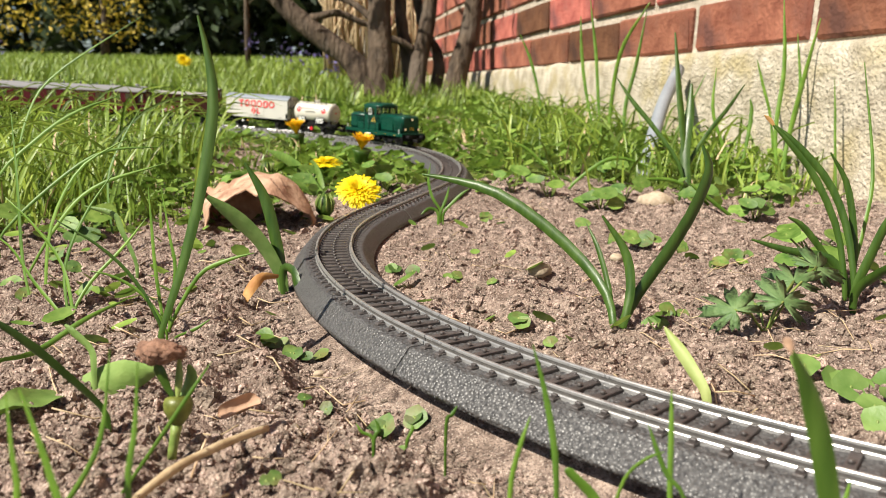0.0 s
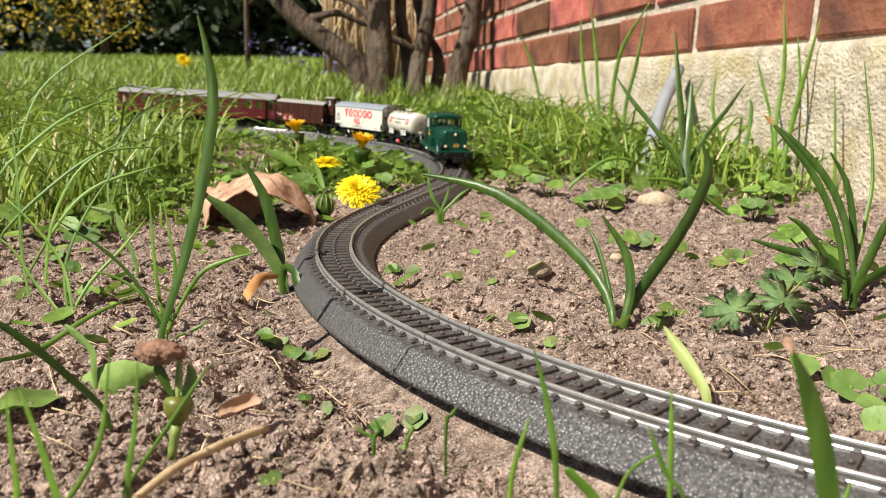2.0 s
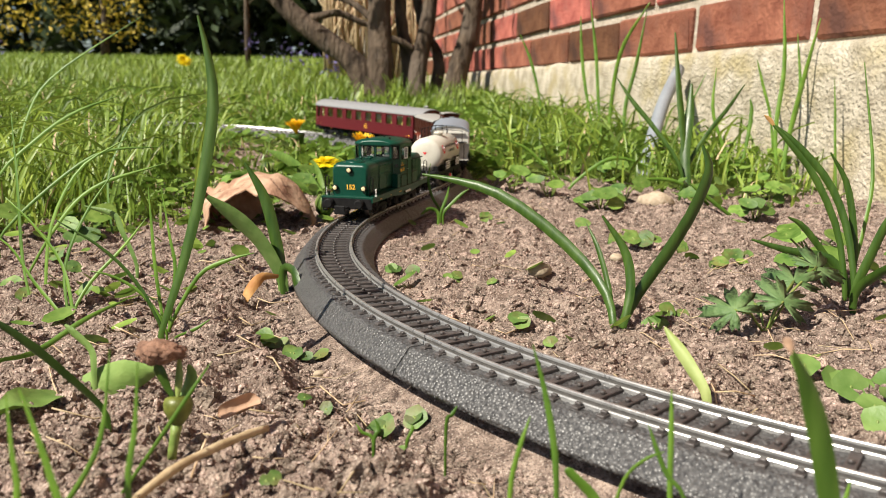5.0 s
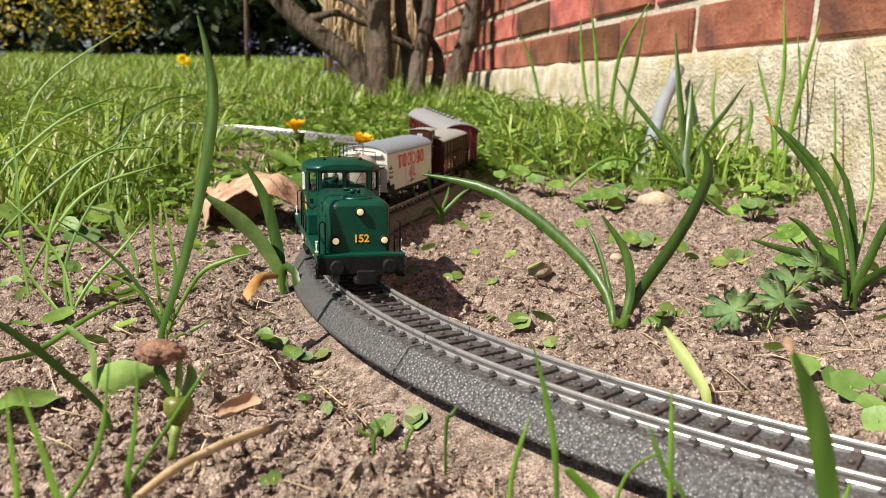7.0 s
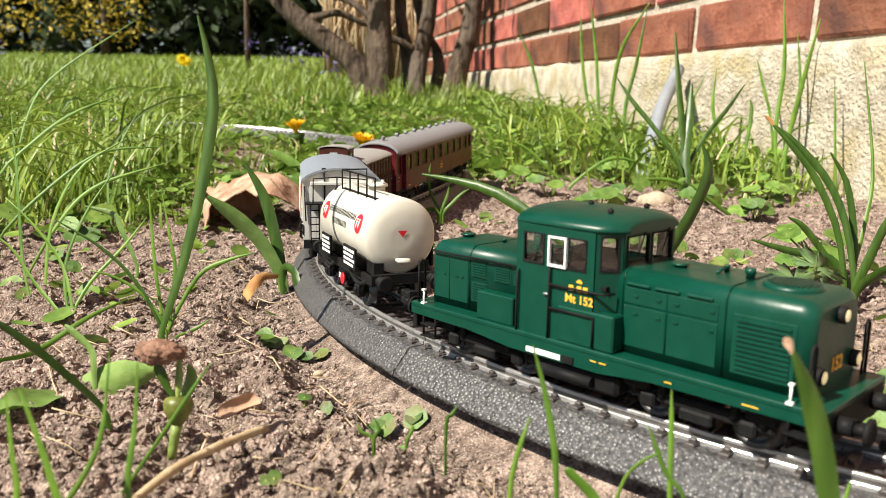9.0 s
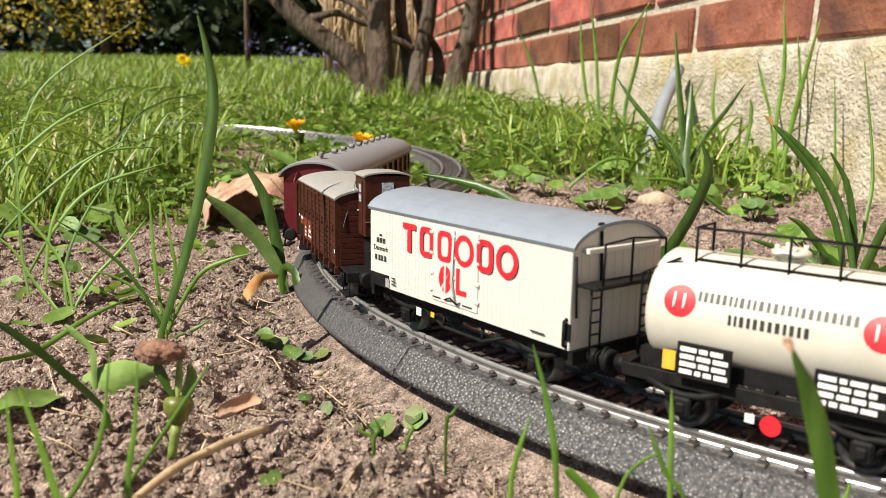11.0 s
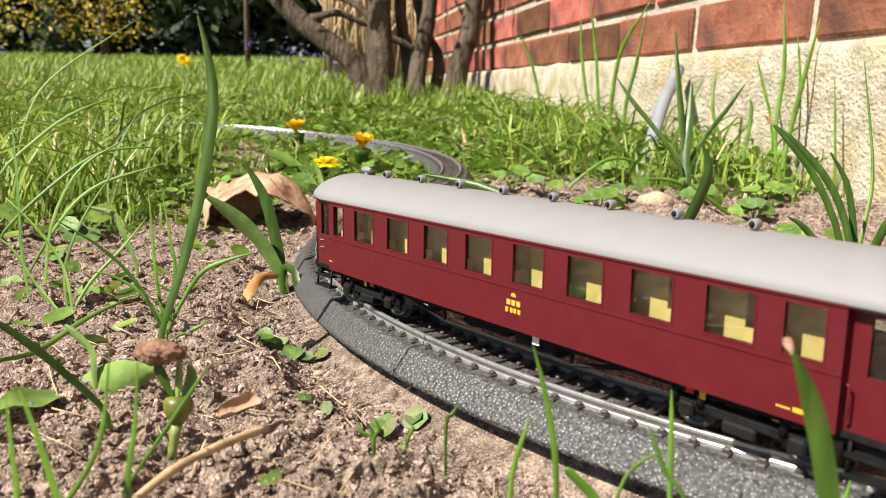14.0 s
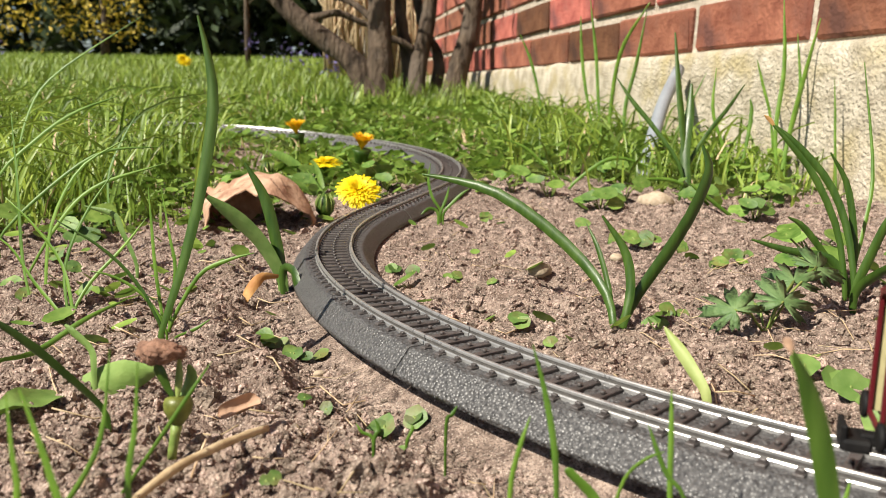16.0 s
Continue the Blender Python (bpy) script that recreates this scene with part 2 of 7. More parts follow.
def track_section(s0, s1, mesh):
    g = 0.0002
    sec = thing("track_section", "grey plastic model railway track with bright steel rails", "model track", "model railway line")
    bed = [(-0.0208, -0.001), (-0.0206, 0.0004), (-0.0154, 0.0066), (-0.0146, 0.0074), (0.0146, 0.0074), (0.0154, 0.0066), (0.0206, 0.0004), (0.0208, -0.001)]
    if s0 > -0.25:
        # grains stand out where the line is close
        fine, rng = [bed[0]], random.Random(int(s0 * 1000))
        for (a, za), (b, zb) in zip(bed, bed[1:]):
            k = max(1, int(math.hypot(b - a, zb - za) / 0.0011))
            fine += [(a + (b - a) * i / k, za + (zb - za) * i / k) for i in range(1, k + 1)]
        rings = strip(s0 + g, s1 - g, fine, 0.0012)
        for q in rings[1:-1]:
            for v in q[2:-2]:
                v.z += rng.uniform(-0.00028, 0.00028)
        roadbed = loft(B(), rings, smooth=True)
    else:
        roadbed = loft(B(), strip(s0 + g, s1 - g, bed))
    part("roadbed", roadbed, M_BED, sec, "moulded grey ballast roadbed")
    for u in (-0.0087, 0.0087):
        bm = B()
        for k, prof in enumerate((RAIL_FOOT, RAIL_HEAD, RAIL_WEB)):
            done = set(bm.faces)
            loft(bm, strip(s0 + g, s1 - g, [(u + a, z) for a, z in prof]))
            for f in bm.faces:
                if f not in done:
                    f.material_index = 1 if k == 2 else 0
        part("rail", bm, (M_RAIL, M_WEB), sec, "polished steel rail, web coloured darker for shade")
    n = max(1, int(round((s1 - s0) / PITCH)))
    for i in range(n):
        s = s0 + (s1 - s0) * (i + 0.5) / n
        p, h = line_at(s)
        ob = new("sleeper", mesh)
        ob.parent = sec
        up = math.atan(SLOPE * (1 if p.y > 0.55 else 0) * h.y)
        ob.matrix_basis = Matrix.Translation((p.x, p.y, rise(p.x, p.y))) @ Matrix.Rotation(math.atan2(h.y, h.x), 4, "Z") @ Matrix.Rotation(-up, 4, "Y")


def track():
    mesh = sleeper_mesh()
    cuts = [S_END] + [radians(3.9 + 30 * i) * ARC_R for i in range(4)]
    a = S_END - LINK
    b = a - FAR_R * FAR_TURN
    far = [a - (a - b) * i / 4 for i in range(5)]
    lane = [b - 0.188 * i for i in range(7)]
    for row in (cuts, [a, S_END], far[::-1], lane[::-1]):
        for s0, s1 in zip(row, row[1:]):
            track_section(s0, s1, mesh)


# ---- house wall ----
WALL_DIR = 0.1816
WALL_TILT = 0.0162
WALL = Matrix.Translation((0.3437, 0.85, 0)) @ Matrix.Rotation(math.pi / 2 + WALL_DIR, 4, "Z") @ Matrix.Rotation(-WALL_TILT, 4, "Y")
BRICK_Z = 0.1463


def house_wall():
    """Local x runs along the wall, away from the bed; local y points into the garden."""
    wall = thing("wall_house", "red brick wall on a rough concrete plinth", "wall", kind="structure", m=WALL)
    part("mortar", box(B(), -2.2, 9, -0.3, -0.006, BRICK_Z, 2.6), M_MORTAR, wall, "pale mortar joints")
    bm = B()
    xs = np.linspace(-2.2, 9, 140)
    zs = [-0.25, -0.05, 0.02, 0.05, 0.08, 0.11, 0.139, 0.1463]
    rows = []
    for z in zs:
        rows.append([bm.verts.new((x, 0.012 + 0.006 * noise.noise(Vector((x * 9, z * 9, 0))) - (0.004 if z > 0.14 else 0), z + (0.005 * noise.noise(Vector((x * 12, 7, 0))) if z > 0.13 else 0))) for x in xs])
    rows.append([bm.verts.new((x, -0.3, BRICK_Z)) for x in xs])
    for r0, r1 in zip(rows, rows[1:]):
        for k in range(len(xs) - 1):
            bm.faces.new((r0[k], r0[k + 1], r1[k + 1], r1[k])).smooth = True
    part("plinth", bm, M_PLINTH, wall, "weathered cream concrete plinth")
    rng = random.Random(4)
    meshes = []
    for k in range(5):
        bm = B()
        box(bm, -0.114, 0.114, -0.05, 0.0, 0, 0.055, 0.003)
        for v in bm.verts:
            v.co += Vector((rng.uniform(-1, 1), rng.uniform(-0.6, 0.6), rng.uniform(-1, 1))) * 0.0018
        meshes.append(mesh_of("brick", bm, M_BRICK))
    for c in range(12):
        for i in range(-4, 20):
            x = BRICK_X + i * 0.24 + (0.12 if c % 2 else 0)
            ob = new("brick", meshes[rng.randrange(5)])
            ob.parent = wall
            ob.matrix_basis = pose(x, rng.uniform(-0.002, 0.002), BRICK_Z + 0.003 + c * 0.067, 0, rng.uniform(-0.4, 0.4), 0)
    # courses high above the bed, joined
    verts, faces = [], []
    for c in range(12, 37):
        for i in range(-8, 36):
            x, z = BRICK_X + i * 0.24 + (0.12 if c % 2 else 0), BRICK_Z + 0.003 + c * 0.067
            k = len(verts)
            verts += [(x + a * 0.114, b, z + d) for b in (-0.03, 0.0) for a, d in ((-1, 0), (1, 0), (1, 0.055), (-1, 0.055))]
            faces += [tuple(k + n for n in q) for q in ((4, 5, 6, 7), (0, 1, 5, 4), (1, 2, 6, 5), (2, 3, 7, 6), (3, 0, 4, 7))]
    high = new("high_brickwork", from_data("high_brickwork", verts, faces, M_BRICK))
    high.parent = wall
    tagged(high, "", kind="stuff")


BRICK_X = 0.0752


# ---- train: materials ----
M_GREEN = pmat("dark_green_paint", (0.0012, 0.040, 0.024), (0.0018, 0.047, 0.029), 0.004, 0.36, 0.00002, 0.0008, spec=0.32)
M_BLACK = pmat("matt_black_plastic", (0.007, 0.007, 0.0075), (0.014, 0.0135, 0.0135), 0.003, 0.6, 0.00005, 0.0008, spec=0.12)
M_CREAM = pmat("cream_white_paint", (0.53, 0.518, 0.478), (0.56, 0.548, 0.508), 0.006, 0.45, 0.00002, 0.001)
M_TANKWHITE = pmat("ivory_paint", (0.51, 0.49, 0.42), (0.56, 0.54, 0.465), 0.006, 0.4, 0.0)
M_ROOFGREY = pmat("blue_grey_roof", (0.19, 0.22, 0.26), (0.215, 0.245, 0.285), 0.005, 0.5, 0.00003, 0.0006)
M_ROOFPALE = pmat("pale_grey_roof", (0.26, 0.25, 0.235), (0.29, 0.28, 0.262), 0.005, 0.6, 0.00003, 0.0006)
M_ROOFCOACH = pmat("grey_coach_roof", (0.205, 0.205, 0.212), (0.215, 0.215, 0.222), 0.006, 0.6, 0.0, spec=0.3)
M_BROWN = pmat("red_brown_paint", (0.040, 0.0098, 0.0052), (0.056, 0.0145, 0.0076), 0.003, 0.5, 0.00004, 0.0006, spec=0.25)
M_RUST = pmat("rust_red_paint", (0.16, 0.022, 0.010), (0.20, 0.030, 0.014), 0.004, 0.5)
M_MAROON = pmat("maroon_paint", (0.088, 0.0065, 0.0105), (0.093, 0.007, 0.0112), 0.005, 0.45, 0.0, spec=0.35)
# darker copy of the interior ochre, standing in for shade under the roof
M_PANEL = pmat("shade_toned_ochre_panel", (0.60, 0.46, 0.15), (0.68, 0.53, 0.19), 0.004, 0.6)
M_YELLOW = pmat("ochre_interior", (0.66, 0.50, 0.18), (0.74, 0.58, 0.23), 0.004, 0.6)
M_BELLOWS = pmat("pale_green_bellows", (0.36, 0.32, 0.16), (0.42, 0.38, 0.20), 0.003, 0.7)
M_RED = pmat("red_lettering", (0.62, 0.012, 0.022), (0.68, 0.016, 0.028), 0.004, 0.5)
M_GOLD = pmat("yellow_lettering", (0.72, 0.38, 0.03), (0.78, 0.43, 0.05), 0.004, 0.5)
M_WHITE = pmat("white_marking", (0.78, 0.78, 0.76), (0.84, 0.84, 0.82), 0.004, 0.5)
M_INK = pmat("black_lettering", (0.02, 0.02, 0.02), (0.03, 0.03, 0.03), 0.004, 0.5)
M_WHEEL = pmat("dark_wheel_metal", (0.05, 0.05, 0.05), (0.10, 0.10, 0.10), 0.003, 0.35, metal=0.7)
M_SILVER = pmat("silver_trim", (0.55, 0.55, 0.55), (0.65, 0.65, 0.65), 0.003, 0.3, metal=0.8)


def glass(name, tint, alpha):
    m = bpy.data.materials.new(name)
    m.use_nodes = True
    nt = m.node_tree
    tr = nt.nodes.new("ShaderNodeBsdfTransparent")
    tr.inputs["Color"].default_value = (*tint, 1)
    gl = nt.nodes.new("ShaderNodeBsdfGlossy")
    gl.inputs["Roughness"].default_value = 0.03
    mx = nt.nodes.new("ShaderNodeMixShader")
    mx.inputs["Fac"].default_value = alpha
    nt.links.new(tr.outputs["BSDF"], mx.inputs[1])
    nt.links.new(gl.outputs["BSDF"], mx.inputs[2])
    nt.links.new(mx.outputs["Shader"], nt.nodes["Material Output"].inputs["Surface"])
    return m


M_PANE = glass("clear_plastic_pane", (0.93, 0.95, 0.94), 0.09)


def lamp_glow():
    m = bpy.data.materials.new("lit_headlamp")
    m.use_nodes = True
    b = m.node_tree.nodes["Principled BSDF"]
    b.inputs["Base Color"].default_value = (0.36, 0.31, 0.19, 1)
    b.inputs["Emission Color"].default_value = (1.0, 0.78, 0.40, 1)
    b.inputs["Emission Strength"].default_value = 0.30
    b.inputs["Roughness"].default_value = 0.15
    return m


M_LAMP = lamp_glow()
WHEELS = []


# ---- train: shared parts ----
def lettering(text, size, m, material, parent, name="lettering", spread=0.0, align="CENTER"):
    cu = bpy.data.curves.new(name, "FONT")
    cu.body, cu.size, cu.align_x, cu.align_y, cu.extrude, cu.offset = text, size, align, "CENTER", 0.00004, spread
    cu.materials.append(material)
    ob = new(name, cu)
    ob.parent = parent
    ob.matrix_basis = m
    return ob


def on_side(x, z, y, sign=-1):
    """A pose on a side of a vehicle, reading left to right from outside."""
    return Matrix.Translation((x, y, z)) @ (pose(0, 0, 0, 90, 0, 0) if sign < 0 else pose(0, 0, 0, 90, 0, 180))


def wheelset(parent, x, r=0.0054):
    bm = B()
    cyl(bm, (0, -0.009, 0), (0, 0.009, 0), 0.0011, 8)
    for s in (-1, 1):
        prof = [(0.0070, r * 1.12), (0.0075, r * 1.12), (0.0078, r), (0.0098, r * 0.98), (0.0098, r * 0.78), (0.0090, r * 0.72), (0.0088, r * 0.3), (0.0098, r * 0.22)]
        rings = [[(R * math.cos(k * math.pi / 10), s * y, R * math.sin(k * math.pi / 10)) for k in range(20)] for y, R in prof]
        loft(bm, rings if s < 0 else [q[::-1] for q in rings], smooth=True)
        for k in range(6):
            a = k * math.pi / 3
            box(bm, r * 0.45 * math.cos(a) - 0.0005, r * 0.45 * math.cos(a) + 0.0005, s * 0.0092 - 0.0003, s * 0.0092 + 0.0003, r * 0.45 * math.sin(a) - 0.0005, r * 0.45 * math.sin(a) + 0.0005)
    ob = part("wheelset", bm, M_WHEEL, parent, "dark metal wheels on an axle")
    ob.matrix_basis = Matrix.Translation((x, 0, r))
    WHEELS.append((ob, x, r))
    return ob


def buffers(parent, x, sign, z=0.0125, y=0.0095):
    for s in (-1, 1):
        bm = B()
        cyl(bm, (x, s * y, z), (x + sign * 0.0032, s * y, z), 0.0019, 12)
        cyl(bm, (x + sign * 0.0032, s * y, z), (x + sign * 0.0058, s * y, z), 0.0012, 10)
        tube(bm, [(x + sign * 0.0056, s * y, z), (x + sign * 0.0064, s * y, z), (x + sign * 0.0067, s * y, z)], [0.0029, 0.0029, 0.0022], 16)
        part("buffer", bm, M_BLACK, parent, "round black buffer")
    bm = B()
    box(bm, min(x - sign * 0.004, x + sign * 0.008), max(x - sign * 0.004, x + sign * 0.008), -0.0016, 0.0016, 0.006, 0.0085, 0.0004)
    box(bm, min(x + sign * 0.006, x + sign * 0.0115), max(x + sign * 0.006, x + sign * 0.0115), -0.0042, 0.0042, 0.0052, 0.0078, 0.0006)
    box(bm, min(x + sign * 0.0105, x + sign * 0.0118), max(x + sign * 0.0105, x + sign * 0.0118), -0.0035, 0.0035, 0.0052, 0.0105, 0.0004)
    part("coupler", bm, M_BLACK, parent, "black hook coupler")


def piece(mesh, place, parent):
    ob = new(mesh.name.split(".")[0], mesh)
    ob.parent = parent
    ob.matrix_basis = Matrix.Translation(place)
    return ob


def axle_guard(parent, x, z0=0.0035, top=0.0125):
    for s in (-1, 1):
        bm = B()
        box(bm, x - 0.0022, x + 0.0022, s * 0.0118 - 0.0016, s * 0.0118 + 0.0016, 0.0035, 0.0082, 0.0006)
        box(bm, x - 0.0011, x + 0.0011, s * 0.0132 - 0.0008, s * 0.0132 + 0.0008, 0.0045, 0.0070, 0.0004)
        for d in (-1, 1):
            cyl(bm, (x + d * 0.0068, s * 0.0118, top), (x + d * 0.0018, s * 0.0118, 0.0045), 0.0006, 6)
        tube(bm, [(x - 0.0085, s * 0.0122, 0.0105), (x - 0.004, s * 0.0122, 0.0089), (x, s * 0.0122, 0.0084), (x + 0.004, s * 0.0122, 0.0089), (x + 0.0085, s * 0.0122, 0.0105)], 0.0009, 6)
        part("axle_guard", bm, M_BLACK, parent, "black axle box with leaf spring")


def bogie(parent, x, base, long=0.0):
    """A four-wheeled truck under a vehicle."""
    bm = B()
    h = base / 2
    for s in (-1, 1):
        box(bm, x - h - 0.0055, x + h + 0.0055, s * 0.0118 - 0.0012, s * 0.0118 + 0.0012, 0.0050, 0.0080, 0.0006)
        for d in (-1, 1):
            box(bm, x + d * h - 0.0020, x + d * h + 0.0020, s * 0.0130 - 0.0012, s * 0.0130 + 0.0012, 0.0036, 0.0072, 0.0006)
            for k in (-0.0033, 0.0033):
                cyl(bm, (x + d * h + k, s * 0.0128, 0.0066), (x + d * h + k, s * 0.0128, 0.0105), 0.0011, 8)
        box(bm, x - 0.0040, x + 0.0040, s * 0.0125 - 0.0014, s * 0.0125 + 0.0014, 0.0030, 0.0058, 0.0005)
    box(bm, x - 0.003, x + 0.003, -0.0115, 0.0115, 0.006, 0.011)
    b = part("bogie", bm, M_BLACK, parent, "black bogie frame with springs")
    for d in (-1, 1):
        wheelset(parent, x + d * h)
    return b


def arch(half, eave, crown, n=12, drop=0.0):
    """Points of a curved roof's section from one eave to the other."""
    return [(half * math.sin(a), eave + (crown - eave) * (math.cos(a) - math.cos(1.35)) / (1 - math.cos(1.35))) for a in [1.35 * (2 * i / n - 1) for i in range(n + 1)]]


def vault(bm, x0, x1, half, eave, crown, thick, n=12):
    k = half / math.sin(1.35)
    top = arch(k, eave, crown, n)
    low = arch(k - thick * 0.5, eave - thick, crown - thick, n)[::-1]
    return loft(bm, [[(x, y, z) for y, z in top + low] for x in (x0, x1)])


def bars(parent, rects, y, material, name="marking", sign=-1):
    """Small painted marks, x0 x1 z0 z1 each, on a side."""
    bm = B()
    for x0, x1, z0, z1 in rects:
        box(bm, x0, x1, min(y, y + sign * 0.00012), max(y, y + sign * 0.00012), z0, z1)
    return part(name, bm, material, parent)


def rounded(hw, z0, z1, r, n=5):
    """Section of a hood: upright sides, rounded top corners."""
    pts = [(-hw, z0), (-hw, z1 - r)]
    for i in range(1, n + 1):
        a = i / n * math.pi / 2
        pts.append((-hw + r - r * math.cos(a), z1 - r + r * math.sin(a)))
    for i in range(n + 1):
        a = i / n * math.pi / 2
        pts.append((hw - r + r * math.sin(a), z1 - r + r * math.cos(a)))
    pts.append((hw, z0))
    return pts


def framed_wall(bm, outer, holes, y, thick, flip=1, mi=0):
    """A flat side in x and z with rectangular openings cut through it; holes in order along x, all between the same heights or their own."""
    (x0, x1, z0, z1) = outer
    cur = x0
    for a, b, c, d in sorted(holes):
        box(bm, cur, a, y - thick / 2, y + thick / 2, z0, z1, mi=mi)
        box(bm, a, b, y - thick / 2, y + thick / 2, z0, c, mi=mi)
        box(bm, a, b, y - thick / 2, y + thick / 2, d, z1, mi=mi)
        cur = b
    box(bm, cur, x1, y - thick / 2, y + thick / 2, z0, z1, mi=mi)
    return bm


# ---- locomotive ----
def locomotive():
    t = thing("locomotive", "dark green model diesel locomotive with lit headlamps", "model locomotive")
    hw = 0.0172
    board = part("running_board", box(B(), -0.0585, 0.0605, -hw, hw, 0.0134, 0.0146, 0.0002), M_GREEN, t, "green running board")
    prof = [(-0.0585, 0.0112), (-0.035, 0.0108), (-0.02, 0.0093), (0.008, 0.0093), (0.022, 0.0108), (0.0605, 0.0112)]
    for s in (-1, 1):
        y0, y1 = sorted((s * (hw - 0.0002), s * (hw - 0.0014)))
        part("valance", loft(B(), [[(x, y0, z), (x, y1, z), (x, y1, 0.0136), (x, y0, 0.0136)] for x, z in prof]), M_GREEN, board)
    for s, x in ((1, 0.0595), (-1, -0.0575)):
        part("buffer_beam", box(B(), x - 0.0008, x + 0.0010, -0.0168, 0.0168, 0.0068, 0.0136, 0.0003), M_BLACK, t, "black buffer beam")
        buffers(t, x + s * 0.001, s, 0.0108, 0.0100)
    # long hood
    H = lambda x, i, z1, r: [(x, y, z) for y, z in rounded(0.0122 - i, 0.0146, z1, r)]
    part("long_hood", loft(B(), [H(0.0085, 0, 0.0348, 0.0036), H(0.0520, 0, 0.0346, 0.0036), H(0.0542, 0.0005, 0.0340, 0.0034), H(0.0554, 0.0016, 0.0325, 0.003)], smooth=True), M_GREEN, t, "rounded green engine hood")
    part("short_hood", loft(B(), [H(-0.0554, 0.0014, 0.0312, 0.003), H(-0.0542, 0.0004, 0.0325, 0.0034), H(-0.0525, 0, 0.0330, 0.0036), H(-0.0165, 0, 0.0332, 0.0036)], smooth=True), M_GREEN, t, "rounded green rear hood")
    for s in (-1, 1):
        y = s * 0.01215
        # panel joints, door leaves and hinges on the hoods
        for x0, x1, z0, z1 in ((0.0115, 0.0225, 0.0165, 0.0262), (0.0230, 0.0350, 0.0165, 0.0262), (0.0115, 0.0225, 0.0268, 0.0306), (0.0230, 0.0350, 0.0268, 0.0306)):
            part("hood_door", box(B(), x0, x1, y - 0.0002, y + 0.0002, z0, z1, 0.00008), M_GREEN, t)
        bm = B()
        box(bm, 0.0385, 0.0520, y - 0.0003, y + 0.0003, 0.0165, 0.0295, 0.0001)
        for k in range(11):
            z = 0.0176 + k * 0.00105
            box(bm, 0.0395, 0.0510, y - 0.0007, y + 0.0007, z, z + 0.00045)
        part("radiator_grille", bm, M_GREEN, t, "louvred green radiator grille")
        for x0 in (0.0120, 0.0195, 0.0275):
            part("flap", box(B(), x0, x0 + 0.0062, *sorted((y - s * 0.0006, y + s * 0.0006)), 0.0311, 0.0318, 0.0002), M_GREEN, t)
        for x in (0.0108, 0.0365, -0.0395):
            top = 0.0347 if x > 0 else 0.0331
            part("seam", loft(B(), [[(q, a, b) for a, b in rounded(0.0123, 0.0150, top + 0.0001, 0.0036)] for q in (x, x + 0.00035)], smooth=True), M_GREEN, t)
        bm = B()
        for x in (0.014, 0.020, 0.0245, 0.033, 0.0475):
            for z in (0.0243, 0.0285):
                box(bm, x, x + 0.0012, y - 0.0005, y + 0.0005, z, z + 0.0005)
        for x in (-0.050, -0.045, -0.043):
            box(bm, x, x + 0.0012, y - 0.0005, y + 0.0005, 0.0235, 0.0240)
        part("hinge", bm, M_GREEN, t)
        for x0, x1, z0, z1 in ((-0.0535, -0.0475, 0.0165, 0.0285), (-0.0472, -0.0400, 0.0165, 0.0285)):
            part("hood_door", box(B(), x0, x1, y - 0.0002, y + 0.0002, z0, z1, 0.00008), M_GREEN, t)
        for x0, x1, z0, z1 in ((-0.0385, -0.0325, 0.0245, 0.0300), (-0.0385, -0.0325, 0.0175, 0.0232), (-0.0300, -0.0240, 0.0245, 0.0300), (-0.0230, -0.0190, 0.0245, 0.0300)):
            bm = B()
            box(bm, x0, x1, y - 0.0002, y + 0.0002, z0, z1, 0.00005)
            z = z0 + 0.0004
            while z < z1 - 0.0003:
                box(bm, x0 + 0.0004, x1 - 0.0004, y - 0.0005, y + 0.0005, z, z + 0.0003)
                z += 0.0007
            part("louvre", bm, M_GREEN, t, "louvred green vent panel")
        part("tool_box", box(B(), -0.0330, -0.0200, *sorted((s * 0.0120, s * 0.0160)), 0.0146, 0.0222, 0.0003), M_GREEN, t)
        part("tank_box", box(B(), -0.0050, 0.0115, *sorted((s * 0.0110, s * 0.0165)), 0.0146, 0.0236, 0.0004), M_GREEN, t)
        bm = B()
        tube(bm, [(-0.0535, y, 0.0300), (-0.0535, y + s * 0.0011, 0.0300), (-0.0190, y + s * 0.0011, 0.0303), (-0.0190, y + s * 0.0020, 0.0303)], 0.0003, 6)
        part("handrail", bm, M_BLACK, t, "thin black handrail")
        bm = B()
        cs = s * 0.0163
        tube(bm, [(-0.0178, cs, 0.0305), (-0.0178, cs + s * 0.0006, 0.0300), (-0.0178, cs + s * 0.0006, 0.0140)], 0.00032, 6)
        tube(bm, [(-0.0075, cs, 0.0325), (-0.0075, cs + s * 0.0006, 0.0320), (-0.0075, cs + s * 0.0006, 0.0145)], 0.00032, 6)
        tube(bm, [(-0.0075, cs + s * 0.0006, 0.0285), (0.0085, cs + s * 0.0006, 0.0285), (0.0095, s * 0.0135, 0.0285)], 0.00032, 6)
        tube(bm, [(-0.0075, cs + s * 0.0006, 0.0225), (0.0060, cs + s * 0.0006, 0.0225), (0.0060, cs + s * 0.0006, 0.0150)], 0.00032, 6)
        part("handrail", bm, M_BLACK, t, "thin black handrail")
        bars(t, [(-0.0140, -0.0030, 0.0098, 0.0112)], s * (hw - 0.0001), M_WHITE, "white_stripe", s)
        bm = B()
        box(bm, -0.0024, 0.0010, *sorted((s * (hw - 0.0002), s * (hw + 0.0002))), 0.0097, 0.0114)
        part("works_plate", bm, M_BLACK, t, "small dark plate")
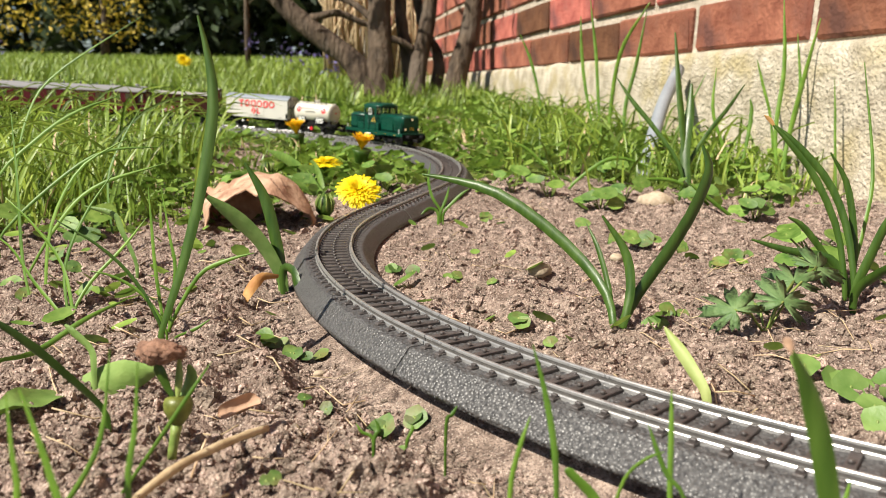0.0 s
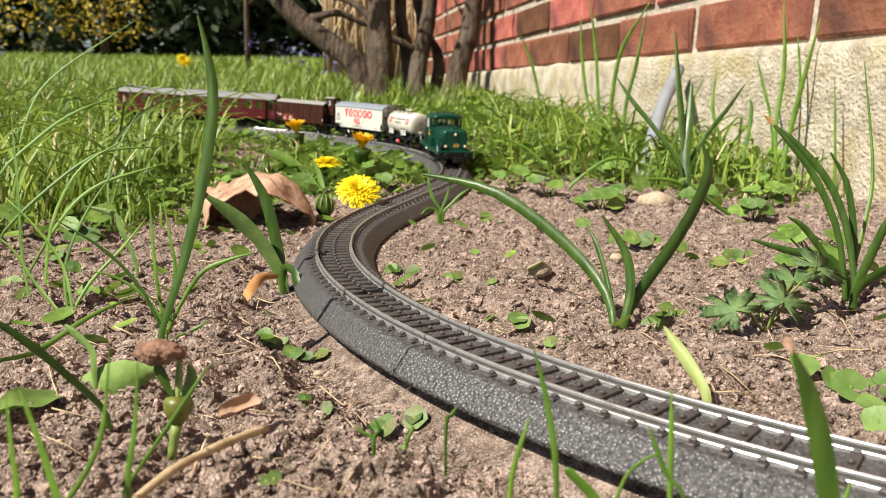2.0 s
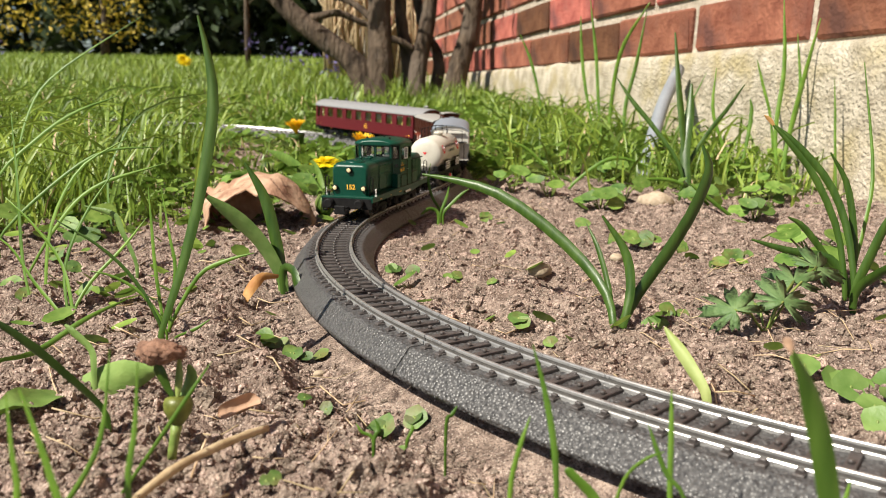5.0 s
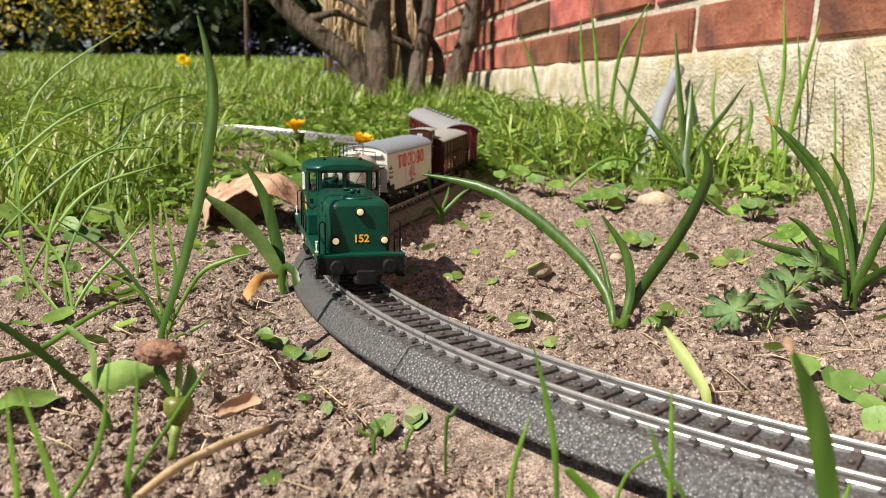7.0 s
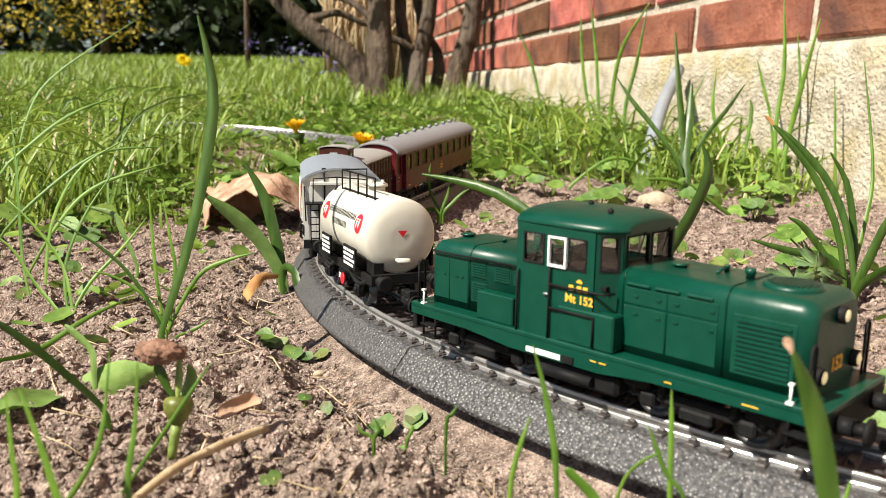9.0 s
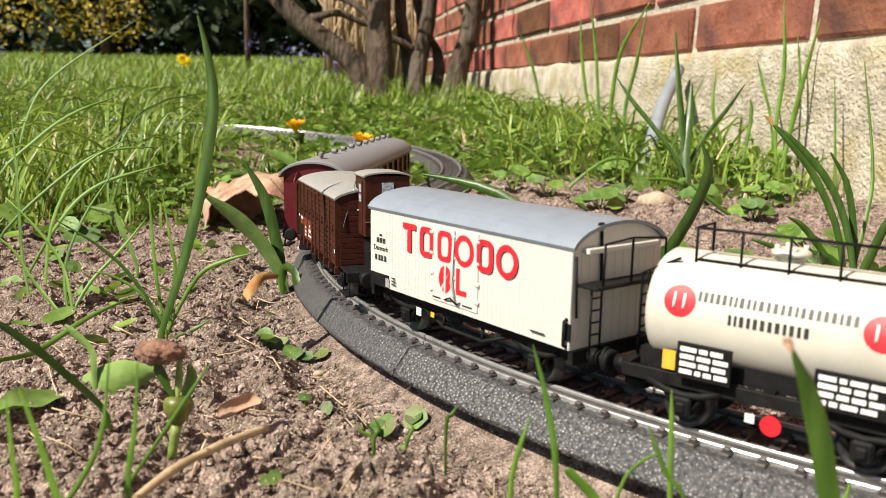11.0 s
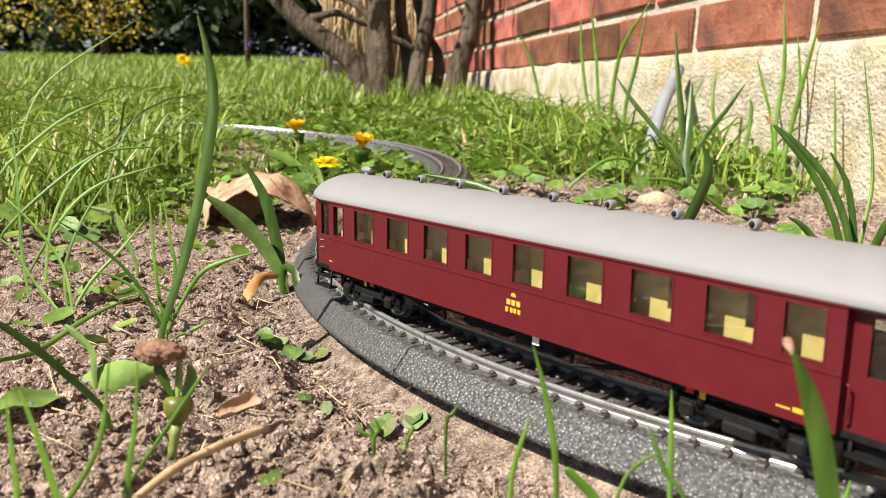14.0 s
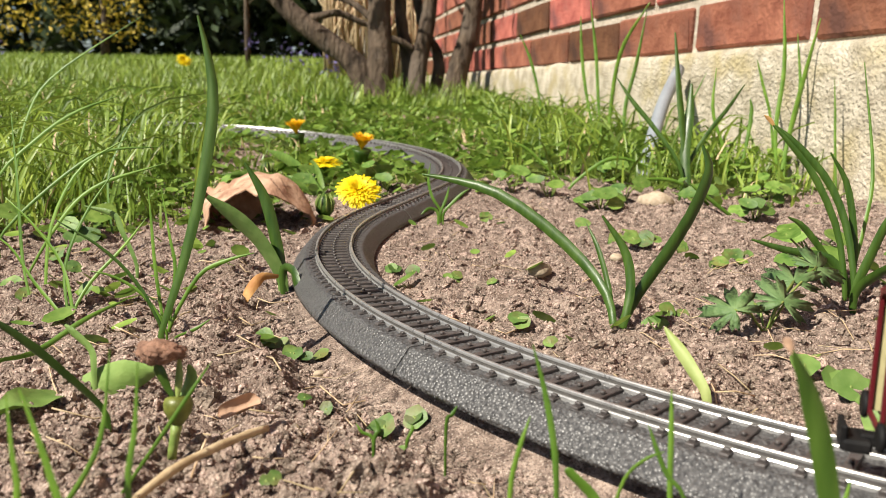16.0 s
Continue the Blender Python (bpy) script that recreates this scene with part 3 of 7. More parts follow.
        bars(t, [(0.0440, 0.0475, 0.0119, 0.0122), (0.0060, 0.0078, 0.0119, 0.0122), (0.0085, 0.0105, 0.0119, 0.0122), (0.0260, 0.0278, 0.0119, 0.0122)], s * (hw - 0.0001), M_GOLD, "marking", s)
        # shunter's steps and corner posts
        for d in (-1, 1):
            x = d * 0.0535
            bm = B()
            tube(bm, [(x, s * 0.0166, 0.0146), (x, s * 0.0166, 0.0050)], 0.00035, 6)
            tube(bm, [(x + 0.005, s * 0.0166, 0.0146), (x + 0.005, s * 0.0166, 0.0050)], 0.00035, 6)
            for z in (0.0050, 0.0085):
                box(bm, x - 0.0005, x + 0.0055, s * 0.0160 - 0.0015, s * 0.0160 + 0.0015, z, z + 0.0005)
            part("step", bm, M_BLACK, t, "black footstep")
            bm = B()
            q = d * 0.0565
            tube(bm, [(q, s * 0.0135, 0.0146), (q, s * 0.0135, 0.0262), (q, s * 0.0145, 0.0270), (q, s * 0.0158, 0.0262), (q, s * 0.0158, 0.0146)], 0.00035, 6)
            part("handrail", bm, M_BLACK, t, "thin black corner handrail")
            bm = B()
            tube(bm, [(d * 0.0535, s * 0.0166, 0.0146), (d * 0.0535, s * 0.0166, 0.0185)], 0.0003, 6)
            box(bm, d * 0.0535 - 0.0005, d * 0.0535 + 0.0005, s * 0.0166 - 0.0005, s * 0.0166 + 0.0005, 0.0185, 0.0190)
            box(bm, d * 0.0535 - 0.0007, d * 0.0535 + 0.0007, s * 0.0166 - 0.0006, s * 0.0166 + 0.0006, 0.0146, 0.0151)
            part("white_post", bm, M_WHITE, t, "small white marker post")
    # cab
    cab = part("cab", box(B(), -0.0186, 0.0094, -0.0152, 0.0152, 0.0146, 0.0152), M_GREEN, t, "green driver's cab")

    def wall(a, b, holes, inner=()):
        """An upright panel from a to b in plan, with openings measured along it, each glazed in a dark frame."""
        a, b = Vector((*a, 0)), Vector((*b, 0))
        d = b - a
        m = Matrix.Translation(a) @ Matrix.Rotation(math.atan2(d.y, d.x), 4, "Z")
        hs = [(u0, u1, 0.0328 if len(h) < 2 else h[0], 0.0408 if len(h) < 2 else h[1]) for u0, u1, *h in holes]
        bm = framed_wall(B(), (0, d.length, 0.0146, 0.0434), hs, 0, 0.0010)
        bm.transform(m)
        side = part("cab_wall", bm, M_GREEN, cab)
        for u0, u1, z0, z1 in hs:
            bm = ring_frame(u0 + 0.0004, u1 - 0.0004, z0 + 0.0004, z1 - 0.0004, -0.0003)
            for u, z, e, f in ((u0, z0, 1, 1), (u1, z0, -1, 1), (u0, z1, 1, -1), (u1, z1, -1, -1)):
                q = [(u, z), (u + e * 0.0013, z), (u, z + f * 0.0013)]
                loft(bm, [[(p, y, w) for p, w in (q if e * f > 0 else q[::-1])] for y in (-0.0006, 0.0)])
            bm.transform(m)
            part("window_frame", bm, M_BLACK, side, "black rubber window frame")
            bm = box(B(), u0, u1, -0.0001, 0.0001, z0, z1)
            bm.transform(m)
            part("pane", bm, M_PANE, side)
        for u0, u1, z0, z1 in inner:
            bm = ring_frame(u0 + 0.0005, u1 - 0.0005, z0 + 0.0005, z1 - 0.0005, -0.0008, 0.0005)
            bm.transform(m)
            part("sliding_frame", bm, M_WHITE, side, "white sliding window frame")
        return side

    front = (0.0334, 0.0420)
    wall((-0.0188, -0.0157), (0.0052, -0.0157), [(0.0022, 0.0090), (0.0102, 0.0218)], [(0.0104, 0.0160, 0.0330, 0.0406)])
    wall((0.0052, -0.0157), (0.0096, -0.0112), [(0.0009, 0.0056, *front)])
    wall((0.0096, -0.0112), (0.0096, 0.0112), [(0.0010, 0.0107, *front), (0.0117, 0.0214, *front)])
    wall((0.0096, 0.0112), (0.0052, 0.0157), [(0.0007, 0.0054, *front)])
    wall((0.0052, 0.0157), (-0.0188, 0.0157), [(0.0022, 0.0138), (0.0150, 0.0218)], [(0.0080, 0.0136, 0.0330, 0.0406)])
    wall((-0.0188, 0.0157), (-0.0188, -0.0157), [(0.0014, 0.0100, *front), (0.0112, 0.0202, *front), (0.0214, 0.0300, *front)])
    K = lambda x, i, dz: [(x, y, z) for y, z in [(0.0163 - i, 0.0428), (0.0166 - i, 0.0434)] + [((0.0162 - i) * math.cos(a), 0.0436 + (0.0036 - dz) * math.sin(a)) for a in [math.pi * (0.08 + 0.84 * k / 10) for k in range(11)]] + [(-0.0166 + i, 0.0434), (-0.0163 + i, 0.0428)]]
    part("cab_roof", loft(B(), [K(-0.0200, 0.0014, 0.0012), K(-0.0192, 0.0002, 0.0003), K(-0.006, 0, 0), K(0.0056, 0, 0.0001), K(0.0086, 0.0024, 0.0006), K(0.0106, 0.0044, 0.0012), K(0.0112, 0.0056, 0.0020)], smooth=True), M_GREEN, cab, "shallow domed green cab roof")
    bm = B()
    box(bm, -0.0175, 0.008, -0.0150, 0.0150, 0.0290, 0.0300)
    box(bm, 0.001, 0.0075, -0.010, 0.010, 0.030, 0.0335, 0.0006)
    part("cab_interior", bm, M_BLACK, t)
    for x, y0 in ((0.0103, -0.0050), (0.0103, 0.0060)):
        part("wiper", tube(B(), [(x + 0.0001, y0 + 0.002, 0.0425), (x + 0.0002, y0 - 0.001, 0.0370)], 0.00018, 5), M_BLACK, t)
    # roof and hood fittings
    bm = B()
    tube(bm, [(-0.0245, 0, 0.0325), (-0.0245, 0, 0.0338), (-0.0245, 0, 0.0348), (-0.0245, 0, 0.0368), (-0.0245, 0, 0.0380), (-0.0245, 0, 0.0385), (-0.0245, 0, 0.0392)], [0.0022, 0.0022, 0.0018, 0.0017, 0.0011, 0.0005, 0.0003], 14)
    part("bell", bm, M_GREEN, t, "green warning bell")
    bm = B()
    R = 0.0062
    tube(bm, [(0.0455, 0, 0.0342), (0.0455, 0, 0.0352), (0.0455, 0, 0.0355)], [R + 0.0003, R, R - 0.0006], 28)
    for k in range(-6, 7):
        w = math.sqrt(max(0, 0.0052 ** 2 - (k * 0.0008) ** 2))
        if w > 0.001:
            box(bm, 0.0455 + k * 0.0008 - 0.00022, 0.0455 + k * 0.0008 + 0.00022, -w, w, 0.0354, 0.0358)
    part("fan_grille", bm, M_GREEN, t, "round green fan grille")
    for x, y, r, h in ((0.0185, 0, 0.0016, 0.0012), (0.0358, 0, 0.0010, 0.0026), (0.0285, 0.0035, 0.0006, 0.0018), (-0.0375, 0, 0.0006, 0.0012), (-0.052, 0.0, 0.0018, 0.0010)):
        z = 0.0330 if x < 0 else 0.0346
        part("filler_cap", tube(B(), [(x, y, z), (x, y, z + h * 0.5), (x, y, z + h * 0.6), (x, y, z + h)], [r, r, r * 1.35, r * 1.1], 12), M_GREEN, t)
    part("latch", tube(B(), [(0.0285, -0.0012, 0.0350), (0.0285, 0.001, 0.0356), (0.0285, 0.004, 0.0360)], 0.0004, 6), M_GREEN, t)
    for x, y in ((0.0035, -0.008), (0.0035, 0.008), (-0.008, 0.0)):
        part("roof_knob", tube(B(), [(x, y, 0.0468 if y == 0 else 0.0462), (x, y, 0.0477 if y == 0 else 0.0474), (x, y, 0.0481 if y == 0 else 0.0479)], [0.0006, 0.0008, 0.0003], 8), M_BLACK, t)
    for x in (0.0552, -0.0552):
        d = 1 if x > 0 else -1
        top = 0.0305 if d > 0 else 0.0290
        for y, z in ((0, top), (-0.0095, 0.0193), (0.0095, 0.0193)):
            rim = part("headlamp", tube(B(), [(x - d * 0.0012, y, z), (x + d * 0.0016, y, z), (x + d * 0.0018, y, z)], [0.0019, 0.0019, 0.0015], 16), M_BLACK, t, "black headlamp housing")
            part("lens", tube(B(), [(x + d * 0.0012, y, z), (x + d * 0.0019, y, z), (x + d * 0.0022, y, z)], [0.0014, 0.0013, 0.0006], 14), M_LAMP if d > 0 else M_SILVER, rim, "glowing warm headlamp lens" if d > 0 else "clear unlit lens")
    lettering("152", 0.0042, Matrix.Translation((0.0556, 0.0006, 0.0198)) @ pose(0, 0, 0, 90, 0, 90), M_GOLD, t, "number", 0.00012)
    for s in (-1, 1):
        m = on_side(0.0012, 0.0258, s * 0.01625, s)
        lettering("Mt 152", 0.0029, m, M_GOLD, t, "number", 0.00008)
        bars(t, [(-0.0003 - 0.0016, 0.0011 - 0.0016, 0.0279, 0.0293), (0.0004, 0.0018, 0.0279, 0.0293), (0.0023, 0.0037, 0.0279, 0.0293)], s * 0.0162, M_GOLD, "emblem", s)
        bars(t, [(0.0004, 0.0020, 0.0300, 0.0306), (0.0008, 0.0016, 0.0306, 0.0309)], s * 0.0162, M_GOLD, "crown", s)
        part("door_handle", tube(B(), [(-0.0092, s * 0.0162, 0.0258), (-0.0092, s * 0.0168, 0.0258), (-0.0078, s * 0.0168, 0.0258)], 0.0003, 6), M_SILVER, t)
    # underframe
    part("underframe", box(B(), -0.056, 0.056, -0.0095, 0.0095, 0.0085, 0.0134), M_BLACK, t)
    bogie(t, -0.032, 0.024)
    bogie(t, 0.032, 0.024)
    for s in (-1, 1):
        part("fuel_tank", box(B(), -0.0125, 0.0125, s * 0.0120 - 0.003, s * 0.0120 + 0.003, 0.0035, 0.0090, 0.0010), M_BLACK, t, "black fuel tank")
        part("air_cylinder", cyl(B(), (-0.011, s * 0.0158, 0.0060), (0.006, s * 0.0158, 0.0060), 0.0014, 10), M_BLACK, t)
        for x in (-0.047, -0.017, 0.017, 0.047):
            part("sand_box", box(B(), x - 0.0035, x + 0.0035, s * 0.0132 - 0.001, s * 0.0132 + 0.001, 0.0075, 0.0108, 0.0005), M_BLACK, t)
    return t


# ---- tank wagon ----
def tank_wagon():
    t = thing("tank_wagon", "ivory model tank wagon on a black frame", "model wagon")
    R, zc, L = 0.0134, 0.0262, 0.0288
    prof = [(-L - 0.0014, R * 0.30), (-L - 0.0010, R * 0.62), (-L, R * 0.90), (-L + 0.0016, R), (L - 0.0016, R), (L, R * 0.90), (L + 0.0010, R * 0.62), (L + 0.0014, R * 0.30)]
    part("barrel", loft(B(), [[(x, r * math.cos(k * math.pi / 20), zc + r * math.sin(k * math.pi / 20)) for k in range(40)] for x, r in prof], smooth=True), M_TANKWHITE, t, "ivory cylindrical tank")
    bm = B()
    cyl(bm, (-0.002, 0.002, zc + R - 0.001), (-0.002, 0.002, zc + R + 0.0012), 0.0032, 18)
    tube(bm, [(-0.002, 0.002, zc + R + 0.0012), (-0.002, 0.002, zc + R + 0.0020), (-0.002, 0.002, zc + R + 0.0026)], [0.0042, 0.0042, 0.003], 18)
    for k in range(4):
        a = k * math.pi / 2 + 0.5
        cyl(bm, (-0.002 + 0.003 * math.cos(a), 0.002 + 0.003 * math.sin(a), zc + R + 0.002), (-0.002 + 0.003 * math.cos(a), 0.002 + 0.003 * math.sin(a), zc + R + 0.0034), 0.0006, 8)
    part("manhole", bm, M_TANKWHITE, t, "ivory filler dome with bolts")
    bm = B()
    box(bm, -0.020, 0.019, -0.0060, -0.0020, zc + R - 0.0015, zc + R - 0.0009)
    part("catwalk", bm, M_BLACK, t, "black catwalk beside the dome")
    bm = B()
    for x in (-0.020, -0.010, 0.000, 0.010, 0.019):
        tube(bm, [(x, -0.0062, zc + R - 0.003), (x, -0.0062, zc + R + 0.0062)], 0.00035, 6)
    tube(bm, [(-0.020, -0.0062, zc + R + 0.0062), (0.019, -0.0062, zc + R + 0.0062)], 0.00035, 6)
    tube(bm, [(-0.020, -0.0062, zc + R + 0.0062), (-0.020, 0.004, zc + R + 0.0062), (-0.020, 0.004, zc + R - 0.003)], 0.00035, 6)
    part("railing", bm, M_BLACK, t, "thin black railing")
    bm = B()
    for y in (-0.0075, -0.0035):
        tube(bm, [(-0.0320, y, 0.0140), (-0.0320, y, 0.0340), (-0.023, y, zc + R - 0.001)], 0.00035, 6)
    for k in range(7):
        tube(bm, [(-0.0320, -0.0075, 0.0155 + k * 0.0026), (-0.0320, -0.0035, 0.0155 + k * 0.0026)], 0.0003, 5)
    part("ladder", bm, M_BLACK, t, "black end ladder")
    bm = B()
    for s in (-1, 1):
        box(bm, -0.0335, 0.0330, s * 0.0118 - 0.0008, s * 0.0118 + 0.0008, 0.0100, 0.0132, 0.0002)
    for x in (-0.0325, -0.018, 0.0, 0.018, 0.0322):
        box(bm, x - 0.0012, x + 0.0012, -0.0125, 0.0125, 0.0105, 0.0138)
    for s in (-1, 1):
        box(bm, -0.0300, 0.0295, s * 0.0085 - 0.0018, s * 0.0085 + 0.0018, 0.0130, 0.0172)
    part("underframe", bm, M_BLACK, t, "black steel underframe")
    for s in (-1, 1):
        for x0, x1 in ((-0.0195, -0.0075), (0.0090, 0.0225)):
            part("sign_board", box(B(), x0, x1, s * 0.0146 - 0.0004, s * 0.0146 + 0.0004, 0.0135, 0.0215, 0.0001), M_BLACK, t, "black board with white markings")
            rows = []
            rng = random.Random(int(x0 * 1e4))
            for k in range(4):
                x = x0 + 0.0008
                while x < x1 - 0.002:
                    w = rng.uniform(0.0012, 0.0040)
                    rows.append((x, min(x + w, x1 - 0.0006), 0.0145 + k * 0.0017, 0.0155 + k * 0.0017))
                    x += w + 0.0006
            bars(t, rows, s * 0.0150, M_WHITE, "marking", s)
        bars(t, [(-0.0235, -0.0205, 0.0140, 0.0185)], s * 0.0130, M_GOLD, "marking", s)
        # owner's writing, kept as plain bars, follows the barrel
        bm = B()
        rng = random.Random(3)
        for ang, h, xa, xb in ((0.42, 0.0022, -0.0165, 0.0150), (0.12, 0.0022, -0.0095, 0.0065)):
            x = xa
            while x < xb:
                w = rng.uniform(0.0008, 0.0013)
                a0, a1 = ang - h / R / 2, ang + h / R / 2
                q = [(x, s * (R + 0.0001) * math.cos(a), zc + (R + 0.0001) * math.sin(a)) for a in (a0, a1)]
                loft(bm, [q, [(x + w * 0.7, p[1], p[2]) for p in q]], cap=False, closed=False)
                x += w + 0.0003
        part("writing", bm, M_INK, t, "row of dark painted marks")
        for xc in (-0.0205, 0.0200):
            on = lambda r, a, up=0.0001: (xc + r * math.cos(a), s * (R + up) * math.cos(0.30 + r * math.sin(a) / R), zc + (R + up) * math.sin(0.30 + r * math.sin(a) / R))
            badge = part("emblem", loft(B(), [[on(r, k * math.pi / 12) for k in range(24)] for r in (0.0036, 0.0028, 0.0018, 0.0009, 0.0001)], cap=False, smooth=True), M_RED, t, "red round emblem")
            for a in (-0.0011, 0.0011):
                part("stroke", tube(B(), [(xc + a, *on(0.0018, q, 0.0002)[1:]) for q in (-1.2, 0, 1.2)], 0.00035, 4), M_WHITE, badge, "white painted stroke")
    for d in (-1, 1):
        x = d * (L + 0.0013)
        bm = B()
        v = [bm.verts.new((x + d * 0.0003, y, z)) for y, z in ((-0.0018, 0.0285), (0.0018, 0.0285), (0, 0.0262))]
        bm.faces.new(v if d > 0 else v[::-1])
        part("end_mark", bm, M_RED, t, "small red triangle")
        part("outlet", tube(B(), [(x, -0.002, 0.0182), (x + d * 0.0015, -0.002, 0.0182), (x + d * 0.0022, 0.0016, 0.0182), (x + d * 0.0025, 0.002, 0.0172)], [0.0008, 0.001, 0.0009, 0.0006], 10), M_TANKWHITE, t, "ivory outlet pipe")
        buffers(t, d * 0.0332, d, 0.0118)
    for x in (-0.0185, 0.0185):
        axle_guard(t, x)
        wheelset(t, x)
    for s in (-1, 1):
        part("hand_wheel", cyl(B(), (0.001, s * 0.0125, 0.0065), (0.001, s * 0.0131, 0.0065), 0.0022, 14), M_RED, t, "red brake wheel")
        bars(t, [(-0.0045, -0.0025, 0.0060, 0.0080)], s * 0.0125, M_WHITE, "marking", s)
    return t


# ---- refrigerated van ----
def beer_van():
    t = thing("refrigerated_van", "cream model refrigerator van with red lettering and grey roof", "model wagon")
    x0, x1, hw = -0.0428, 0.0471, 0.0163
    bm = B()
    sec = [(-hw, 0.0138), (-hw, 0.0388)] + [(y, z - 0.0006) for y, z in arch(hw / math.sin(1.35), 0.0390, 0.0444, 10)][1:-1] + [(hw, 0.0388), (hw, 0.0138)]
    loft(bm, [[(x, y, z) for y, z in sec] for x in (x0, x1)])
    part("body", bm, M_CREAM, t, "cream planked van body")
    part("roof", vault(B(), x0 - 0.0008, x1 + 0.0010, hw + 0.0007, 0.0392, 0.0447, 0.0009, 14), M_ROOFGREY, t, "curved blue-grey roof")
    for s in (-1, 1):
        y = s * hw
        mesh = mesh_of("plank", box(B(), -0.00086, 0.00086, -0.00005, 0.00005, 0.0140, 0.0388), M_CREAM)
        for k in range(50):
            piece(mesh, (x0 + 0.0012 + k * 0.00179, y, 0), t)
        door = part("door", box(B(), -0.0085, 0.0125, y - 0.0004, y + 0.0004, 0.0155, 0.0375, 0.0001), M_CREAM, t, "cream hinged double door")
        bm = B()
        for x in (-0.0086, 0.0018, 0.0123):
            for z in (0.0180, 0.0230, 0.0290, 0.0350):
                box(bm, x - 0.0009, x + 0.0009, y - 0.0007, y + 0.0007, z, z + 0.0008, 0.0001)
        part("hinge", bm, M_CREAM, door)
        part("lock_bar", tube(B(), [(0.0035, y + s * 0.0006, 0.0160), (0.0018, y + s * 0.0012, 0.0220), (0.0022, y + s * 0.0008, 0.0372)], 0.00035, 6), M_CREAM, door)
        part("handle", tube(B(), [(-0.002, y + s * 0.0006, 0.0165), (0.0015, y + s * 0.0014, 0.0178), (0.0042, y + s * 0.001, 0.0164), (0.0052, y + s * 0.0005, 0.0170)], 0.00025, 6), M_BLACK, door, "black door lever")
        # brand lettering as plain red shapes
        zc, yy = 0.0320, y + s * 0.00052
        for i in range(6):
            c = -0.0202 + i * 0.0089 if s < 0 else 0.0246 - i * 0.0089
            bm = B()
            if i == 0:
                box(bm, c - 0.0034, c + 0.0034, min(yy, yy - s * 0.0001), max(yy, yy - s * 0.0001), zc + 0.0027, zc + 0.0044)
                box(bm, c - 0.0010, c + 0.0010, min(yy, yy - s * 0.0001), max(yy, yy - s * 0.0001), zc - 0.0044, zc + 0.0027)
            else:
                e = 1.0 if i in (3, 5) else 0.5
                ring = [(math.copysign(abs(math.cos(a)) ** e, math.cos(a)), math.copysign(abs(math.sin(a)) ** e, math.sin(a))) for a in [k * math.pi / 18 for k in range(36)]]
                wide = 0.0043 if e == 1 else 0.0034
                vo = [bm.verts.new((c + wide * a, yy, zc + 0.0045 * b)) for a, b in ring]
                vi = [bm.verts.new((c + (wide - 0.0017) * a, yy, zc + 0.0029 * b)) for a, b in ring]
                for k in range(36):
                    bm.faces.new((vo[k], vo[(k + 1) % 36], vi[(k + 1) % 36], vi[k]))
            part("red_sign", bm, M_RED, t, "bold red painted shape")
        bm = B()
        ring = [(math.cos(a), math.sin(a)) for a in [k * math.pi / 12 for k in range(24)]]
        c = -0.0035 * -s if s > 0 else -0.0020
        vs = [bm.verts.new((c + 0.0030 * a, y + s * 0.00046, 0.0225 + 0.0040 * b)) for a, b in ring]
        for half in (range(3, 16), [k % 24 for k in range(16, 28)]):
            q = [vs[k] for k in half]
            bm.faces.new(q if s < 0 else q[::-1])
        part("red_emblem", bm, M_RED, t, "round red emblem")
        part("emblem_stroke", box(B(), c - 0.0004, c + 0.0004, y + s * 0.0004, y + s * 0.0006, 0.0183, 0.0267), M_CREAM, t)
        lettering("L", 0.0102, on_side(c + 0.0072 * (-s), 0.0225, y + s * 0.0005, s), M_RED, t, "letter", 0.0003)
        lx = x0 + 0.0062 if s < 0 else x1 - 0.0062
        lettering("Danmark", 0.0022, on_side(lx, 0.0262, y + s * 0.00012, s), M_INK, t, "writing", 0.00003)
        bars(t, [(lx - 0.0024, lx - 0.0010, 0.0280, 0.0296), (lx - 0.0006, lx + 0.0008, 0.0280, 0.0296), (lx + 0.0012, lx + 0.0026, 0.0280, 0.0296), (lx - 0.0008, lx + 0.0008, 0.0302, 0.0308), (lx - 0.0034, lx - 0.0022, 0.0222, 0.0240), (lx - 0.0014, lx - 0.0002, 0.0222, 0.0240), (lx + 0.0002, lx + 0.0014, 0.0222, 0.0240), (lx + 0.0020, lx + 0.0032, 0.0222, 0.0240)], y + s * 0.00006, M_INK, "marking", s)
        part("end_patch", box(B(), min(lx - 0.0062, lx + 0.0048), max(lx - 0.0062, lx + 0.0048), y - 0.00015, y + 0.00015, 0.0138, 0.0180), M_BLACK, t, "black painted corner")
        bars(t, [(lx + 0.0030, lx + 0.0052, 0.0142, 0.0170)], y + s * 0.0002, M_ROOFPALE, "label_holder", s)
        bars(t, [(lx + 0.0068, lx + 0.0086, 0.0176, 0.0180), (lx + 0.0068, lx + 0.0090, 0.0166, 0.0170), (lx + 0.0068, lx + 0.0090, 0.0156, 0.0160), (-0.0078, -0.0040, 0.0163, 0.0167), (0.0062, 0.0105, 0.0163, 0.0167), (0.034, 0.039, 0.0158, 0.0162)], y + s * 0.00045, M_INK, "marking", s)
        part("stirrup", tube(B(), [(x1 - 0.0010, y, 0.0215), (x1 - 0.0010, y + s * 0.0010, 0.0210), (x1 - 0.0010, y + s * 0.0010, 0.0150), (x1 - 0.0010, y, 0.0145)], 0.0005, 6), M_BLACK, t, "black grab iron")
        part("corner_iron", box(B(), x1 - 0.0022, x1 + 0.0004, y - 0.0003, y + 0.0003, 0.0160, 0.0205, 0.0002), M_BLACK, t, "black corner bracket")
